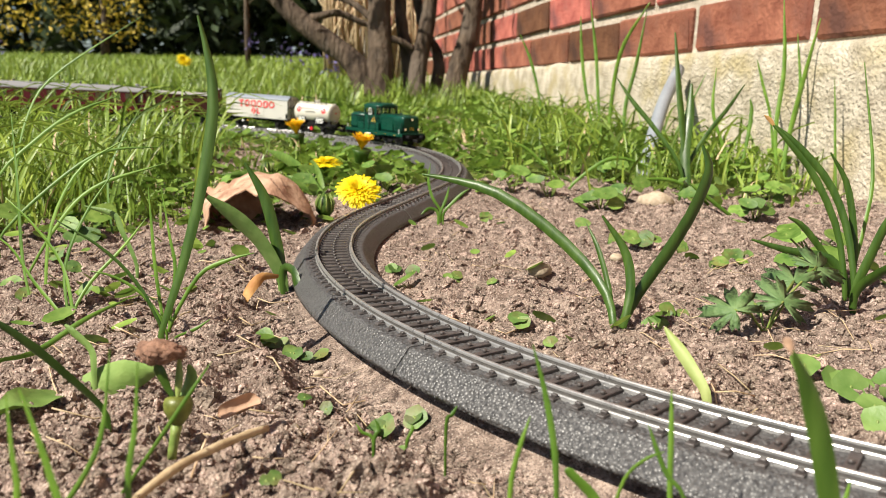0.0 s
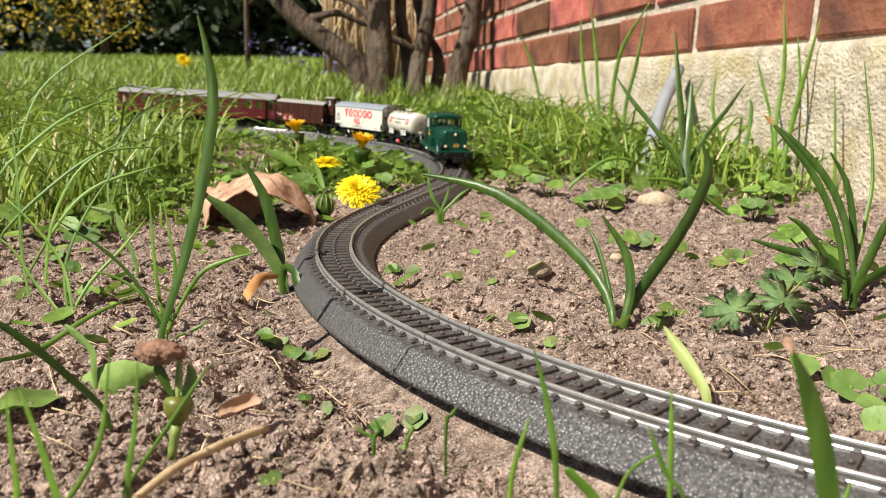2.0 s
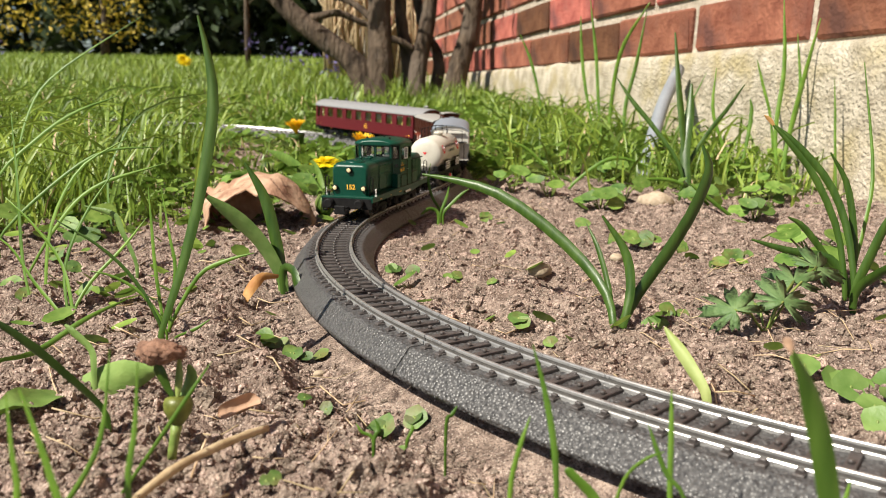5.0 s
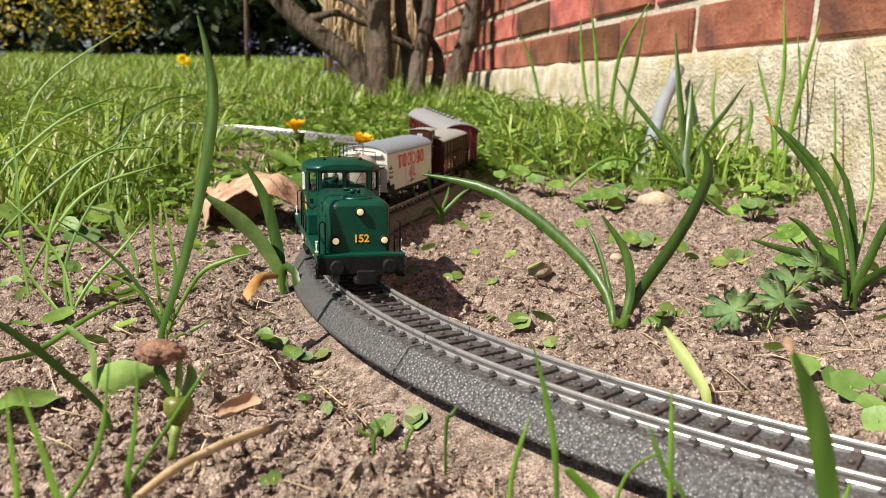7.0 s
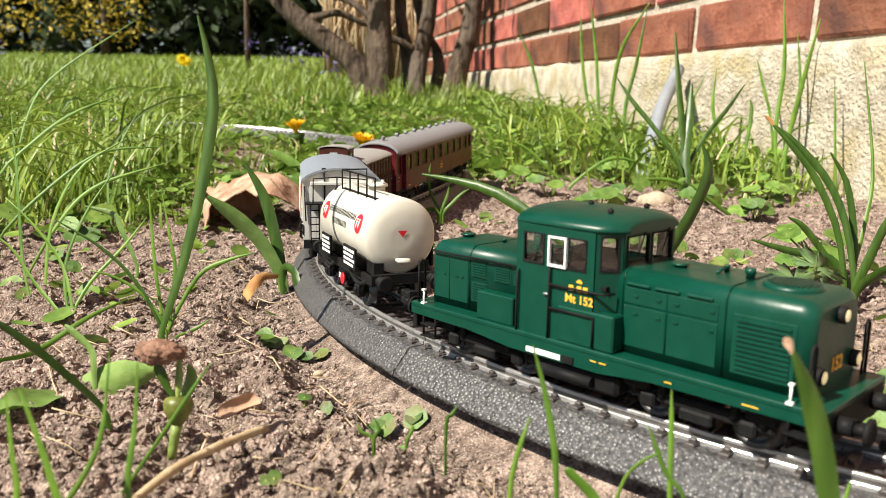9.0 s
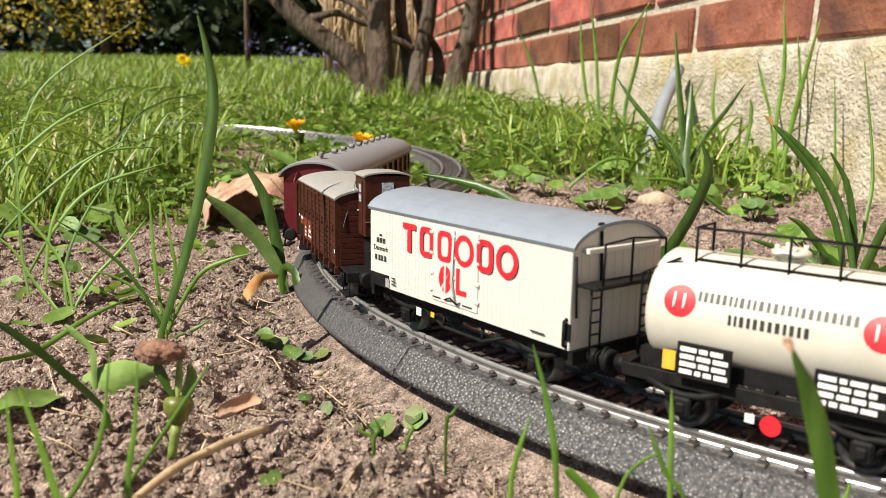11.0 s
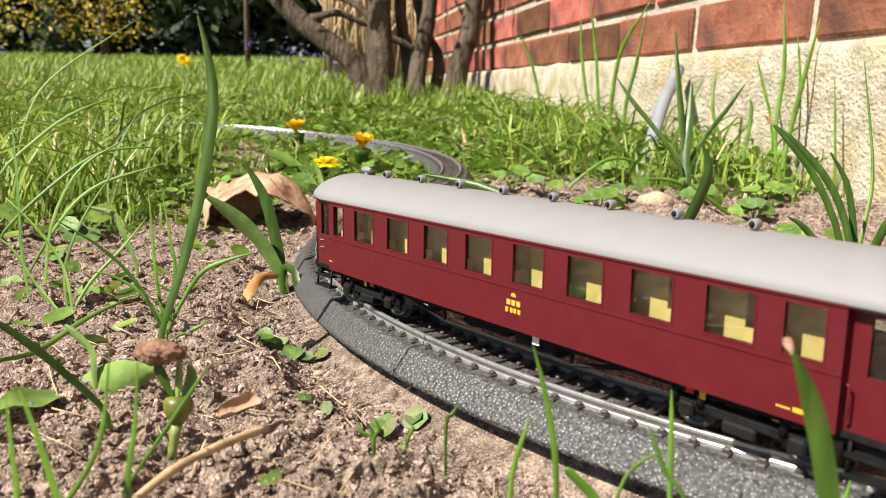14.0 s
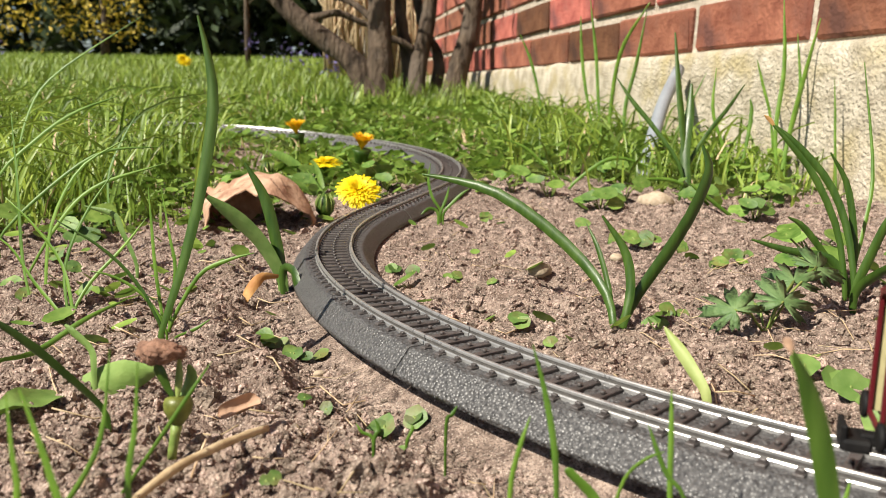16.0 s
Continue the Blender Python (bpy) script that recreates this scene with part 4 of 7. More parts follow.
    # front end: boarding, gutter, platform, ladder
    mesh = mesh_of("plank", box(B(), -0.0001, 0.0001, -0.0013, 0.0013, 0.0140, 0.0380), M_CREAM)
    for k in range(-5, 6):
        piece(mesh, (x1, k * 0.003, 0), t)
    bm = B()
    box(bm, x1, x1 + 0.0022, -0.0130, 0.0130, 0.0374, 0.0388, 0.0002)
    part("ice_hatch", bm, M_CREAM, t, "cream end ledge")
    bm = B()
    box(bm, x1 + 0.0006, x1 + 0.0068, -0.0150, 0.0150, 0.0296, 0.0304, 0.0002)
    part("end_platform", bm, M_BLACK, t, "black planked end step")
    bm = B()
    for y in (-0.0130, -0.0095):
        tube(bm, [(x1 + 0.0035, y, 0.0130), (x1 + 0.0035, y, 0.0296)], 0.0003, 6)
    for k in range(5):
        tube(bm, [(x1 + 0.0035, -0.0130, 0.0150 + k * 0.003), (x1 + 0.0035, -0.0095, 0.0150 + k * 0.003)], 0.00028, 5)
    for y in (0.0125,):
        tube(bm, [(x1 + 0.0035, y, 0.0130), (x1 + 0.0035, y, 0.0296)], 0.0003, 6)
    part("ladder", bm, M_BLACK, t, "black end ladder")
    bm = B()
    tube(bm, [(x1 + 0.0060, -0.0120, 0.0304), (x1 + 0.0060, -0.0118, 0.0405), (x1 + 0.0060, -0.0020, 0.0412), (x1 + 0.0060, 0.0105, 0.0402), (x1 + 0.0060, 0.0110, 0.0304)], 0.0003, 6)
    tube(bm, [(x1 + 0.0060, -0.0020, 0.0412), (x1 + 0.0060, -0.0020, 0.0304)], 0.0003, 6)
    tube(bm, [(x1 + 0.0005, -0.0155, 0.0370), (x1 + 0.0008, -0.0150, 0.0220)], 0.0003, 6)
    tube(bm, [(x1 + 0.0004, -0.0070, 0.0425), (x1 + 0.0010, -0.0070, 0.0300)], 0.0004, 6)
    part("railing", bm, M_BLACK, t, "thin black railing")
    part("lamp_bracket", box(B(), x1 - 0.0002, x1 + 0.0008, -0.0082, -0.0062, 0.0428, 0.0446, 0.0003), M_BLACK, t)
    bm = B()
    for s in (-1, 1):
        box(bm, x0 + 0.001, x1 + 0.0005, s * 0.0118 - 0.0009, s * 0.0118 + 0.0009, 0.0102, 0.0138)
        tube(bm, [(-0.0195, s * 0.0122, 0.0104), (-0.008, s * 0.0122, 0.0062), (0.010, s * 0.0122, 0.0062), (0.0215, s * 0.0122, 0.0104)], 0.0006, 6)
        for x in (-0.008, 0.010):
            tube(bm, [(x, s * 0.0122, 0.0062), (x, s * 0.0122, 0.0104)], 0.0005, 6)
    box(bm, x0 + 0.001, x1, -0.010, 0.010, 0.0112, 0.0137)
    for x in (x0 + 0.0008, x1 + 0.0002):
        box(bm, x - 0.0008, x + 0.0008, -0.0160, 0.0160, 0.0102, 0.0138)
    part("underframe", bm, M_BLACK, t, "black underframe with truss rods")
    for x in (-0.0275, 0.0315):
        axle_guard(t, x)
        wheelset(t, x)
    for s in (-1, 1):
        bars(t, [(-0.0205, -0.0180, 0.0075, 0.0100)], s * 0.0135, M_WHITE, "marking", s)
        bars(t, [(-0.0130, -0.0112, 0.0085, 0.0100)], s * 0.0135, M_GOLD, "marking", s)
    buffers(t, x0 - 0.0002, -1, 0.0120)
    buffers(t, x1 + 0.0012, 1, 0.0120)
    return t


# ---- covered goods van with brakeman's cabin ----
def goods_van():
    t = thing("covered_van", "red-brown planked model goods van with brakeman's cabin", "model wagon")
    x0, x1, hw = -0.0352, 0.0388, 0.0160
    sec = [(-hw, 0.0128), (-hw, 0.0378)] + [(y, z - 0.0006) for y, z in arch(hw / math.sin(1.35), 0.0380, 0.0412, 10)][1:-1] + [(hw, 0.0378), (hw, 0.0128)]
    part("body", loft(B(), [[(x, y, z) for y, z in sec] for x in (x0, x1)]), M_BROWN, t, "red-brown van body")
    part("roof", vault(B(), x0 - 0.0008, x1 + 0.0008, hw + 0.0012, 0.0380, 0.0416, 0.0007, 14), M_ROOFPALE, t, "pale grey curved roof")
    posts = [-0.0346, -0.0262, -0.0172, -0.0078, -0.0005, 0.0075, 0.0178, 0.0274, 0.0380]
    rng = random.Random(8)
    for s in (-1, 1):
        y = s * hw
        for i, (a, b) in enumerate(zip(posts, posts[1:])):
            mesh = mesh_of("plank", box(B(), a + 0.0005, b - 0.0005, -0.0003, 0.0003, 0.00012, 0.00173, 0.00008), M_BROWN)
            for k in range(12):
                piece(mesh, (0, y + s * rng.uniform(0, 0.0001), 0.0134 + k * 0.00205), t)
            bm = B()
            c = (a + b) / 2
            box(bm, c - 0.0005, c + 0.0005, y - 0.0007, y + 0.0007, 0.0262, 0.0278, 0.0001)
            box(bm, c - 0.0002, c + 0.0006, y - 0.0010, y + 0.0010, 0.0252, 0.0264, 0.0001)
            part("latch", bm, M_BROWN, t)
        for x in posts:
            bm = B()
            box(bm, x - 0.0005, x + 0.0005, y - 0.0008, y + 0.0008, 0.0112, 0.0376, 0.0002)
            box(bm, x - 0.0007, x + 0.0007, y - 0.0010, y + 0.0010, 0.0100, 0.0128, 0.0002)
            part("post", bm, M_BROWN, t, "red-brown upright post")
        part("door_rail", box(B(), -0.0175, 0.0080, y - 0.0009, y + 0.0009, 0.0355, 0.0362, 0.0001), M_BROWN, t)
        for a, b in ((-0.0337, -0.0265), (-0.0258, -0.0176), (-0.0168, -0.0082)) if s < 0 else ((0.0185, 0.0268), (0.0280, 0.0372)):
            bars(t, [(a, b, 0.0140, 0.0225)], y + s * 0.0004, M_RUST, "rust_panel", s)
        d = -1 if s < 0 else 1
        lx = -0.0125 if s < 0 else 0.0225
        yy = y + s * 0.00056
        lettering("Danmark", 0.0018, on_side(lx, 0.0160, yy, s), M_WHITE, t, "writing", 0.00004)
        bars(t, [(lx - 0.0020, lx - 0.0010, 0.0176, 0.0190), (lx - 0.0005, lx + 0.0005, 0.0176, 0.0190), (lx + 0.0010, lx + 0.0020, 0.0176, 0.0190), (lx - 0.0006, lx + 0.0006, 0.0198, 0.0206)], yy, M_WHITE, "marking", s)
        q = lx - 0.0092
        bars(t, [(q - 0.0010, q + 0.0010, 0.0182, 0.0190), (q - 0.0012, q + 0.0012, 0.0164, 0.0172), (q - 0.0012, q + 0.0012, 0.0150, 0.0156)], yy, M_WHITE, "marking", s)
        q = lx - 0.0176
        bars(t, [(q - 0.0022, q - 0.0008, 0.0212, 0.0222), (q - 0.0004, q + 0.0010, 0.0212, 0.0222), (q + 0.0014, q + 0.0026, 0.0212, 0.0222)], yy, M_WHITE, "marking", s)
        part("black_board", box(B(), q - 0.0036, q + 0.0030, *sorted((y, y + s * 0.0009)), 0.0140, 0.0188, 0.0001), M_BLACK, t)
        bars(t, [(x1 - 0.0016, x1 - 0.0002, 0.0180, 0.0192), (x0 + 0.0000, x0 + 0.0010, 0.0218, 0.0228)], y + s * 0.0008, M_WHITE, "marking", s)
    mesh = mesh_of("plank", box(B(), -0.0003, 0.0003, -hw + 0.001, hw - 0.001, 0, 0.0018, 0.00006), M_BROWN)
    for k in range(12):
        for x in (x0, x1):
            piece(mesh, (x, 0, 0.0136 + k * 0.0020), t)
    # brakeman's cabin on the end platform
    c0, c1, cw = 0.0392, 0.0488, 0.0082
    cabin = part("cabin", box(B(), c0, c1, -cw, cw, 0.0252, 0.0468, 0.0002), M_BROWN, t, "red-brown brakeman's cabin")
    part("upper_box", box(B(), c0 - 0.0040, c0 + 0.0002, -cw, cw, 0.0415, 0.0468, 0.0001), M_BROWN, cabin)
    part("cabin_roof", vault(B(), c0 - 0.0045, c1 + 0.0006, cw + 0.0008, 0.0468, 0.0482, 0.0005, 10), M_ROOFPALE, cabin, "pale curved cabin roof")
    for s in (-1, 1):
        y = s * cw
        part("cabin_door", box(B(), c0 + 0.0012, c1 - 0.0030, y - 0.0003, y + 0.0003, 0.0262, 0.0452, 0.0001), M_BROWN, cabin)
        for z0, z1 in ((0.0408, 0.0436), (0.0374, 0.0400)):
            part("pane", box(B(), c0 + 0.0028, c1 - 0.0040, y - 0.0005, y + 0.0005, z0, z1), M_PAINTED_SKY_PANE, cabin, "small pane with painted sky reflection")
        part("handle", box(B(), c0 + 0.0014, c0 + 0.0026, *sorted((y, y + s * 0.0008)), 0.0336, 0.0342, 0.0001), M_SILVER, cabin)
    part("pane", box(B(), c1 - 0.0003, c1 + 0.0003, -0.0020, 0.0022, 0.0392, 0.0444), M_PAINTED_SKY_PANE, cabin, "end window with painted sky reflection")
    part("crossbar", tube(B(), [(c1 + 0.0004, -cw, 0.0305), (c1 + 0.0004, cw + 0.001, 0.0309)], 0.0003, 6), M_BROWN, cabin)
    part("cabin_base", box(B(), c0, c1 - 0.002, -0.0060, 0.0060, 0.0135, 0.0252), M_BLACK, t, "dark cabin support")
    part("stay_rod", tube(B(), [(c0 - 0.003, -cw - 0.0003, 0.0440), (c0 - 0.001, -0.0100, 0.0400), (x1 + 0.0008, -0.0140, 0.0275)], 0.0002, 5), M_SILVER, t, "thin metal stay")
    part("platform", box(B(), x1, 0.0520, -0.0150, 0.0150, 0.0122, 0.0133, 0.0002), M_BLACK, t, "black end platform")
    bm = B()
    for s in (-1, 1):
        box(bm, x0 + 0.0005, 0.0515, s * 0.0112 - 0.0008, s * 0.0112 + 0.0008, 0.0095, 0.0127)
        box(bm, 0.0395, 0.0500, s * 0.0140 - 0.0015, s * 0.0140 + 0.0015, 0.0040, 0.0046)
        for x in (0.0400, 0.0495):
            tube(bm, [(x, s * 0.0140, 0.0043), (x, s * 0.0140, 0.0124)], 0.0003, 5)
        tube(bm, [(-0.012, s * 0.0125, 0.0060), (0.014, s * 0.0125, 0.0060)], 0.0005, 6)
    box(bm, x0 + 0.0005, 0.050, -0.009, 0.009, 0.0105, 0.0127)
    box(bm, 0.0510, 0.0524, -0.0155, 0.0155, 0.0098, 0.0132)
    box(bm, x0 - 0.0006, x0 + 0.0008, -0.0155, 0.0155, 0.0098, 0.0128)
    part("underframe", bm, M_BLACK, t, "black underframe with footboards")
    for x in (-0.0215, 0.0290):
        axle_guard(t, x)
        wheelset(t, x)
    buffers(t, x0 - 0.0006, -1, 0.0118)
    buffers(t, 0.0524, 1, 0.0118)
    return t


# opaque pane: a mottled sky reflection is put into its colour
M_PAINTED_SKY_PANE = pmat("painted_sky_pane", (0.25, 0.32, 0.38), (0.50, 0.56, 0.60), 0.0012, 0.12, 0.0004, 0.001)


# ---- passenger coach ----
def coach():
    t = thing("passenger_coach", "maroon model passenger coach with grey roof and bright ochre interior", "model coach")
    x0, x1, hw = -0.0868, 0.0985, 0.0163
    wins = [(-0.0834, -0.0772)] + [(-0.0695 + 0.0198 * i, -0.0582 + 0.0198 * i) for i in range(8)] + [(0.0866, 0.0948)]
    z0, zb, zt, z1 = 0.0118, 0.0250, 0.0354, 0.0376
    for s in (-1, 1):
        bm = framed_wall(B(), (x0, x1, z0, z1), [(a, b, zb, zt) for a, b in wins], s * hw, 0.0009)
        side = part("side", bm, M_MAROON, t, "maroon steel coach side")
        part("waist_strip", box(B(), x0, x1, *sorted((s * (hw + 0.0003), s * (hw + 0.0007))), 0.0232, 0.0236), M_MAROON, side)
        part("gutter", box(B(), x0, x1, *sorted((s * (hw + 0.0002), s * (hw + 0.0009))), 0.0366, 0.0371), M_MAROON, side)
        for a, b in wins:
            w = part("window_frame", ring_frame(a, b, zb, zt, s * (hw + 0.0002)), M_MAROON, side)
            part("pane", box(B(), a, b, s * (hw - 0.0002) - 0.00005, s * (hw - 0.0002) + 0.00005, zb, zt), M_PANE, w)
        # recessed entrances
        for d, xa in ((1, x1), (-1, x0)):
            door = part("entrance_door", framed_wall(B(), (*sorted((xa, xa + d * 0.0135)), z0, z1), [(*sorted((xa + d * 0.0035, xa + d * 0.0098)), 0.0236, 0.0350)], s * 0.0138, 0.0008), M_MAROON, t, "recessed maroon entrance door")
            part("pane", box(B(), *sorted((xa + d * 0.0035, xa + d * 0.0098)), s * 0.0136 - 0.00005, s * 0.0136 + 0.00005, 0.0236, 0.0350), M_PANE, door)
            for z in (0.0212, 0.0185):
                part("handle", box(B(), *sorted((xa + d * 0.0080, xa + d * 0.0100)), s * 0.0142 - 0.0005, s * 0.0142 + 0.0005, z, z + 0.0004, 0.0001), M_SILVER, door, "bright metal handle")
            part("end_wall_return", box(B(), *sorted((xa - d * 0.0006, xa)), *sorted((s * 0.0134, s * (hw + 0.0004))), z0, z1), M_MAROON, t)
            bm = B()
            for z in (0.0040, 0.0080):
                box(bm, *sorted((xa + d * 0.0015, xa + d * 0.0120)), s * 0.0142 - 0.0016, s * 0.0142 + 0.0016, z, z + 0.0006)
            for x in (xa + d * 0.002, xa + d * 0.0115):
                tube(bm, [(x, s * 0.0150, 0.0042), (x, s * 0.0142, 0.0120)], 0.0004, 5)
            part("footstep", bm, M_BLACK, t, "black entrance step")
            part("grab_rail", tube(B(), [(xa + d * 0.0008, s * (hw - 0.0004), 0.0150), (xa + d * 0.0013, s * (hw - 0.0004), 0.0155), (xa + d * 0.0013, s * (hw - 0.0004), 0.0215), (xa + d * 0.0008, s * (hw - 0.0004), 0.0220)], 0.0003, 6), M_MAROON, t)
        lx = 0.0105
        bars(t, [(lx - 0.0026, lx - 0.0012, 0.0186, 0.0200), (lx - 0.0007, lx + 0.0007, 0.0186, 0.0200), (lx + 0.0012, lx + 0.0026, 0.0186, 0.0200), (lx - 0.0030, lx - 0.0020, 0.0165, 0.0178), (lx - 0.0012, lx - 0.0002, 0.0165, 0.0178), (lx + 0.0002, lx + 0.0012, 0.0165, 0.0178), (lx + 0.0018, lx + 0.0028, 0.0165, 0.0178), (lx - 0.0009, lx + 0.0009, 0.0210, 0.0216), (lx - 0.0006, lx + 0.0006, 0.0216, 0.0220)], s * (hw + 0.0005), M_GOLD, "marking", s)
        bars(t, [(0.0865, 0.0895, 0.0140, 0.0143), (0.0900, 0.0935, 0.0138, 0.0147), (-0.0865, -0.0845, 0.0150, 0.0153)], s * (hw + 0.0005), M_GOLD, "marking", s)
        bars(t, [(0.0640, 0.0660, 0.0095, 0.0108), (-0.0640, -0.0615, 0.0095, 0.0108)], s * 0.0140, M_RED, "marking", s)
        bars(t, [(0.0675, 0.0690, 0.0090, 0.0108), (-0.0675, -0.0660, 0.0090, 0.0108)], s * 0.0140, M_GOLD, "marking", s)
        bars(t, [(0.0155, 0.0180, 0.0085, 0.0110)], s * 0.0140, M_WHITE, "label_holder", s)
    # roof with rounded, drawn-in ends
    def sec(x, half, eave, crown):
        k = half / math.sin(1.35)
        return [(x, y, z) for y, z in arch(k, eave, crown, 16) + arch(k - 0.0004, eave - 0.0009, crown - 0.0009, 16)[::-1]]
    part("roof", loft(B(), [sec(-0.0990, 0.0160, 0.0388, 0.0450), sec(-0.0973, 0.0170, 0.0380, 0.0455), sec(-0.0918, 0.0173, 0.0374, 0.0456), sec(0.1050, 0.0173, 0.0374, 0.0456), sec(0.1115, 0.0170, 0.0380, 0.0455), sec(0.1135, 0.0160, 0.0388, 0.0450)], smooth=True), M_ROOFCOACH, t, "smooth grey arched roof")
    for s in (-1, 1):
        for xa, xb in ((0.086, 0.104), (-0.094, -0.076)):
            part("rain_strip", tube(B(), [(xa, s * 0.0125, 0.0419), ((xa + xb) / 2, s * 0.0120, 0.0424), (xb, s * 0.0140, 0.0410)], 0.0003, 5), M_ROOFCOACH, t)
    for i, x in enumerate([0.0691 - 0.0204 * k for k in range(8)]):
        bm = B()
        cyl(bm, (x, 0, 0.0448), (x, 0, 0.0463), 0.0007, 8)
        tube(bm, [(x, -0.0013, 0.0470), (x, -0.0009, 0.0470), (x, 0.0009, 0.0470), (x, 0.0013, 0.0470)], [0.0011, 0.00125, 0.00125, 0.0011], 14)
        vent = part("roof_vent", bm, M_ROOFCOACH, t, "small grey round-mouthed vent")
        bm = B()
        tube(bm, [(x, -0.0020, 0.0470), (x, -0.0017, 0.0470), (x, -0.0012, 0.0470), (x, 0.0012, 0.0470), (x, 0.0017, 0.0470), (x, 0.0020, 0.0470)], [0.0003, 0.0006, 0.0008, 0.0008, 0.0006, 0.0003], 12)
        part("mouth", bm, M_BLACK, vent, "dark ball in the vent mouth")
    for x in (0.1000, -0.0885):
        bm = B()
        cyl(bm, (x, 0.001, 0.0450), (x, 0.001, 0.0466), 0.0010, 10)
        tube(bm, [(x - 0.0030, 0.001, 0.0474), (x - 0.0015, 0.001, 0.0474), (x, 0.001, 0.0474), (x + 0.0015, 0.001, 0.0474), (x + 0.0030, 0.001, 0.0474)], [0.0008, 0.0010, 0.0014, 0.0010, 0.0008], 10)
        part("roof_vent", bm, M_ROOFCOACH, t, "larger grey roof vent")
    # ends with gangway bellows
    for d, xe in ((1, 0.1120), (-1, -0.0978)):
        bm = B()
        yy = 0.0134
        box(bm, *sorted((xe - d * 0.0008, xe)), -yy, -0.0070, z0, 0.0385)
        box(bm, *sorted((xe - d * 0.0008, xe)), 0.0070, yy, z0, 0.0385)
        k = 0.0142 / math.sin(1.35)
        top = arch(k, 0.0384, 0.0446, 12)
        loft(bm, [[(x, y, z) for y, z in top + [(0.0142, 0.0350), (-0.0142, 0.0350)]] for x in sorted((xe - d * 0.0008, xe))])
        part("end_wall", bm, M_MAROON, t, "maroon end wall")
        q = xe + d * 0.0060
        bm = B()
        for s in (-1, 1):
            folds = [(xe + d * 0.0060 * i / 6, 0.0066 + (0.0001 if i % 2 else -0.0001)) for i in range(7)]
            for (xa, ya), (xb, yb) in zip(folds, folds[1:]):
                v = [bm.verts.new(p) for p in ((xa, s * ya, 0.0110), (xb, s * yb, 0.0110), (xb, s * yb, 0.0345), (xa, s * ya, 0.0345))]
                bm.faces.new(v)
        folds = [(xe + d * 0.0060 * i / 6, 0.0004 if i % 2 else -0.0002) for i in range(7)]
        loft(bm, [[(x, 0.0066 * math.cos(a), 0.0345 + (0.0030 + o) * math.sin(a)) for a in [math.pi * j / 8 for j in range(9)]] for x, o in folds], cap=False, closed=False)
        part("bellows", bm, M_BELLOWS, t, "pale yellow-green gangway bellows")
        bm = B()
        for s in (-1, 1):
            box(bm, *sorted((q - d * 0.0006, q + d * 0.0003)), s * 0.0067 - 0.0008, s * 0.0067 + 0.0008, 0.0105, 0.0352, 0.0002)
        box(bm, *sorted((q - d * 0.0006, q + d * 0.0003)), -0.0074, 0.0074, 0.0100, 0.0113, 0.0002)
        loft(bm, [[(x, r * math.cos(a), 0.0345 + (r - 0.0036) * math.sin(a)) for r in (0.0074, 0.0060) for a in ([math.pi * j / 8 for j in range(9)] if r > 0.007 else [math.pi * (8 - j) / 8 for j in range(9)])] for x in sorted((q - d * 0.0006, q + d * 0.0003))])
        part("gangway_frame", bm, M_MAROON, t, "maroon gangway frame")
        bm = B()
        for s in (-1, 1):
            tube(bm, [(xe, s * 0.0072, 0.0400), (q, s * 0.0072, 0.0365), (q - d * 0.001, s * 0.0076, 0.0320)], 0.0005, 6)
            tube(bm, [(xe, s * 0.0072, 0.0378), (q, s * 0.0072, 0.0365)], 0.0004, 6)
        tube(bm, [(xe + d * 0.0002, -0.0085, 0.0245), (q, -0.0076, 0.0235)], 0.0005, 6)
        part("bracket", bm, M_MAROON, t)
        bm = B()
        box(bm, *sorted((xe - d * 0.0012, xe - d * 0.0008)), -0.0070, 0.0070, z0, 0.0230)
        part("gangway_door", bm, M_MAROON, t)
        part("end_beam", box(B(), *sorted((xe - d * 0.002, xe + d * 0.0005)), -0.0150, 0.0150, 0.0092, 0.0118, 0.0002), M_BLACK, t)
        buffers(t, xe + d * 0.0004, d, 0.0112)
    # inside: floor, seats, partitions
    part("floor", box(B(), -0.0985, 0.111, -0.0150, 0.0150, 0.0112, 0.0124), M_BLACK, t)
    for i in range(9):
        x = -0.0745 + i * 0.0198
        if x > 0.09:
            continue
        bm = B()
        for y0, y1 in ((-0.0150, -0.0100), (0.0040, 0.0150)):
            box(bm, x - 0.0030, x - 0.0020, y0, y1, 0.0124, 0.0300)
            box(bm, x - 0.0065, x + 0.0010, y0, y1, 0.0220, 0.0268)
        part("bench", bm, M_YELLOW, t, "ochre moulded seat pair")
        part("partition", box(B(), x + 0.0028, x + 0.0034, 0.0005, 0.0155, 0.0124, 0.0372), M_PANEL, t, "ochre compartment partition")
    part("corridor_wall", framed_wall(B(), (x0 + 0.002, x1 - 0.002, 0.0124, 0.0372), [(-0.0640 + 0.0198 * i, -0.0560 + 0.0198 * i, 0.0262, 0.0360) for i in range(8)], -0.0098, 0.0006), M_PANEL, t, "ochre corridor wall, colour darkened for shade")
    bm = B()
    for s in (-1, 1):
        box(bm, -0.098, 0.110, s * 0.0128 - 0.0008, s * 0.0128 + 0.0008, 0.0096, 0.0120)
        tube(bm, [(-0.045, s * 0.0120, 0.0100), (-0.025, s * 0.0120, 0.0055), (0.028, s * 0.0120, 0.0055), (0.048, s * 0.0120, 0.0100)], 0.0007, 6)
        for x in (-0.025, 0.028):
            tube(bm, [(x, s * 0.0120, 0.0055), (x, s * 0.0120, 0.0105)], 0.0006, 6)
    box(bm, -0.020, 0.000, -0.009, 0.009, 0.0055, 0.0115, 0.0008)
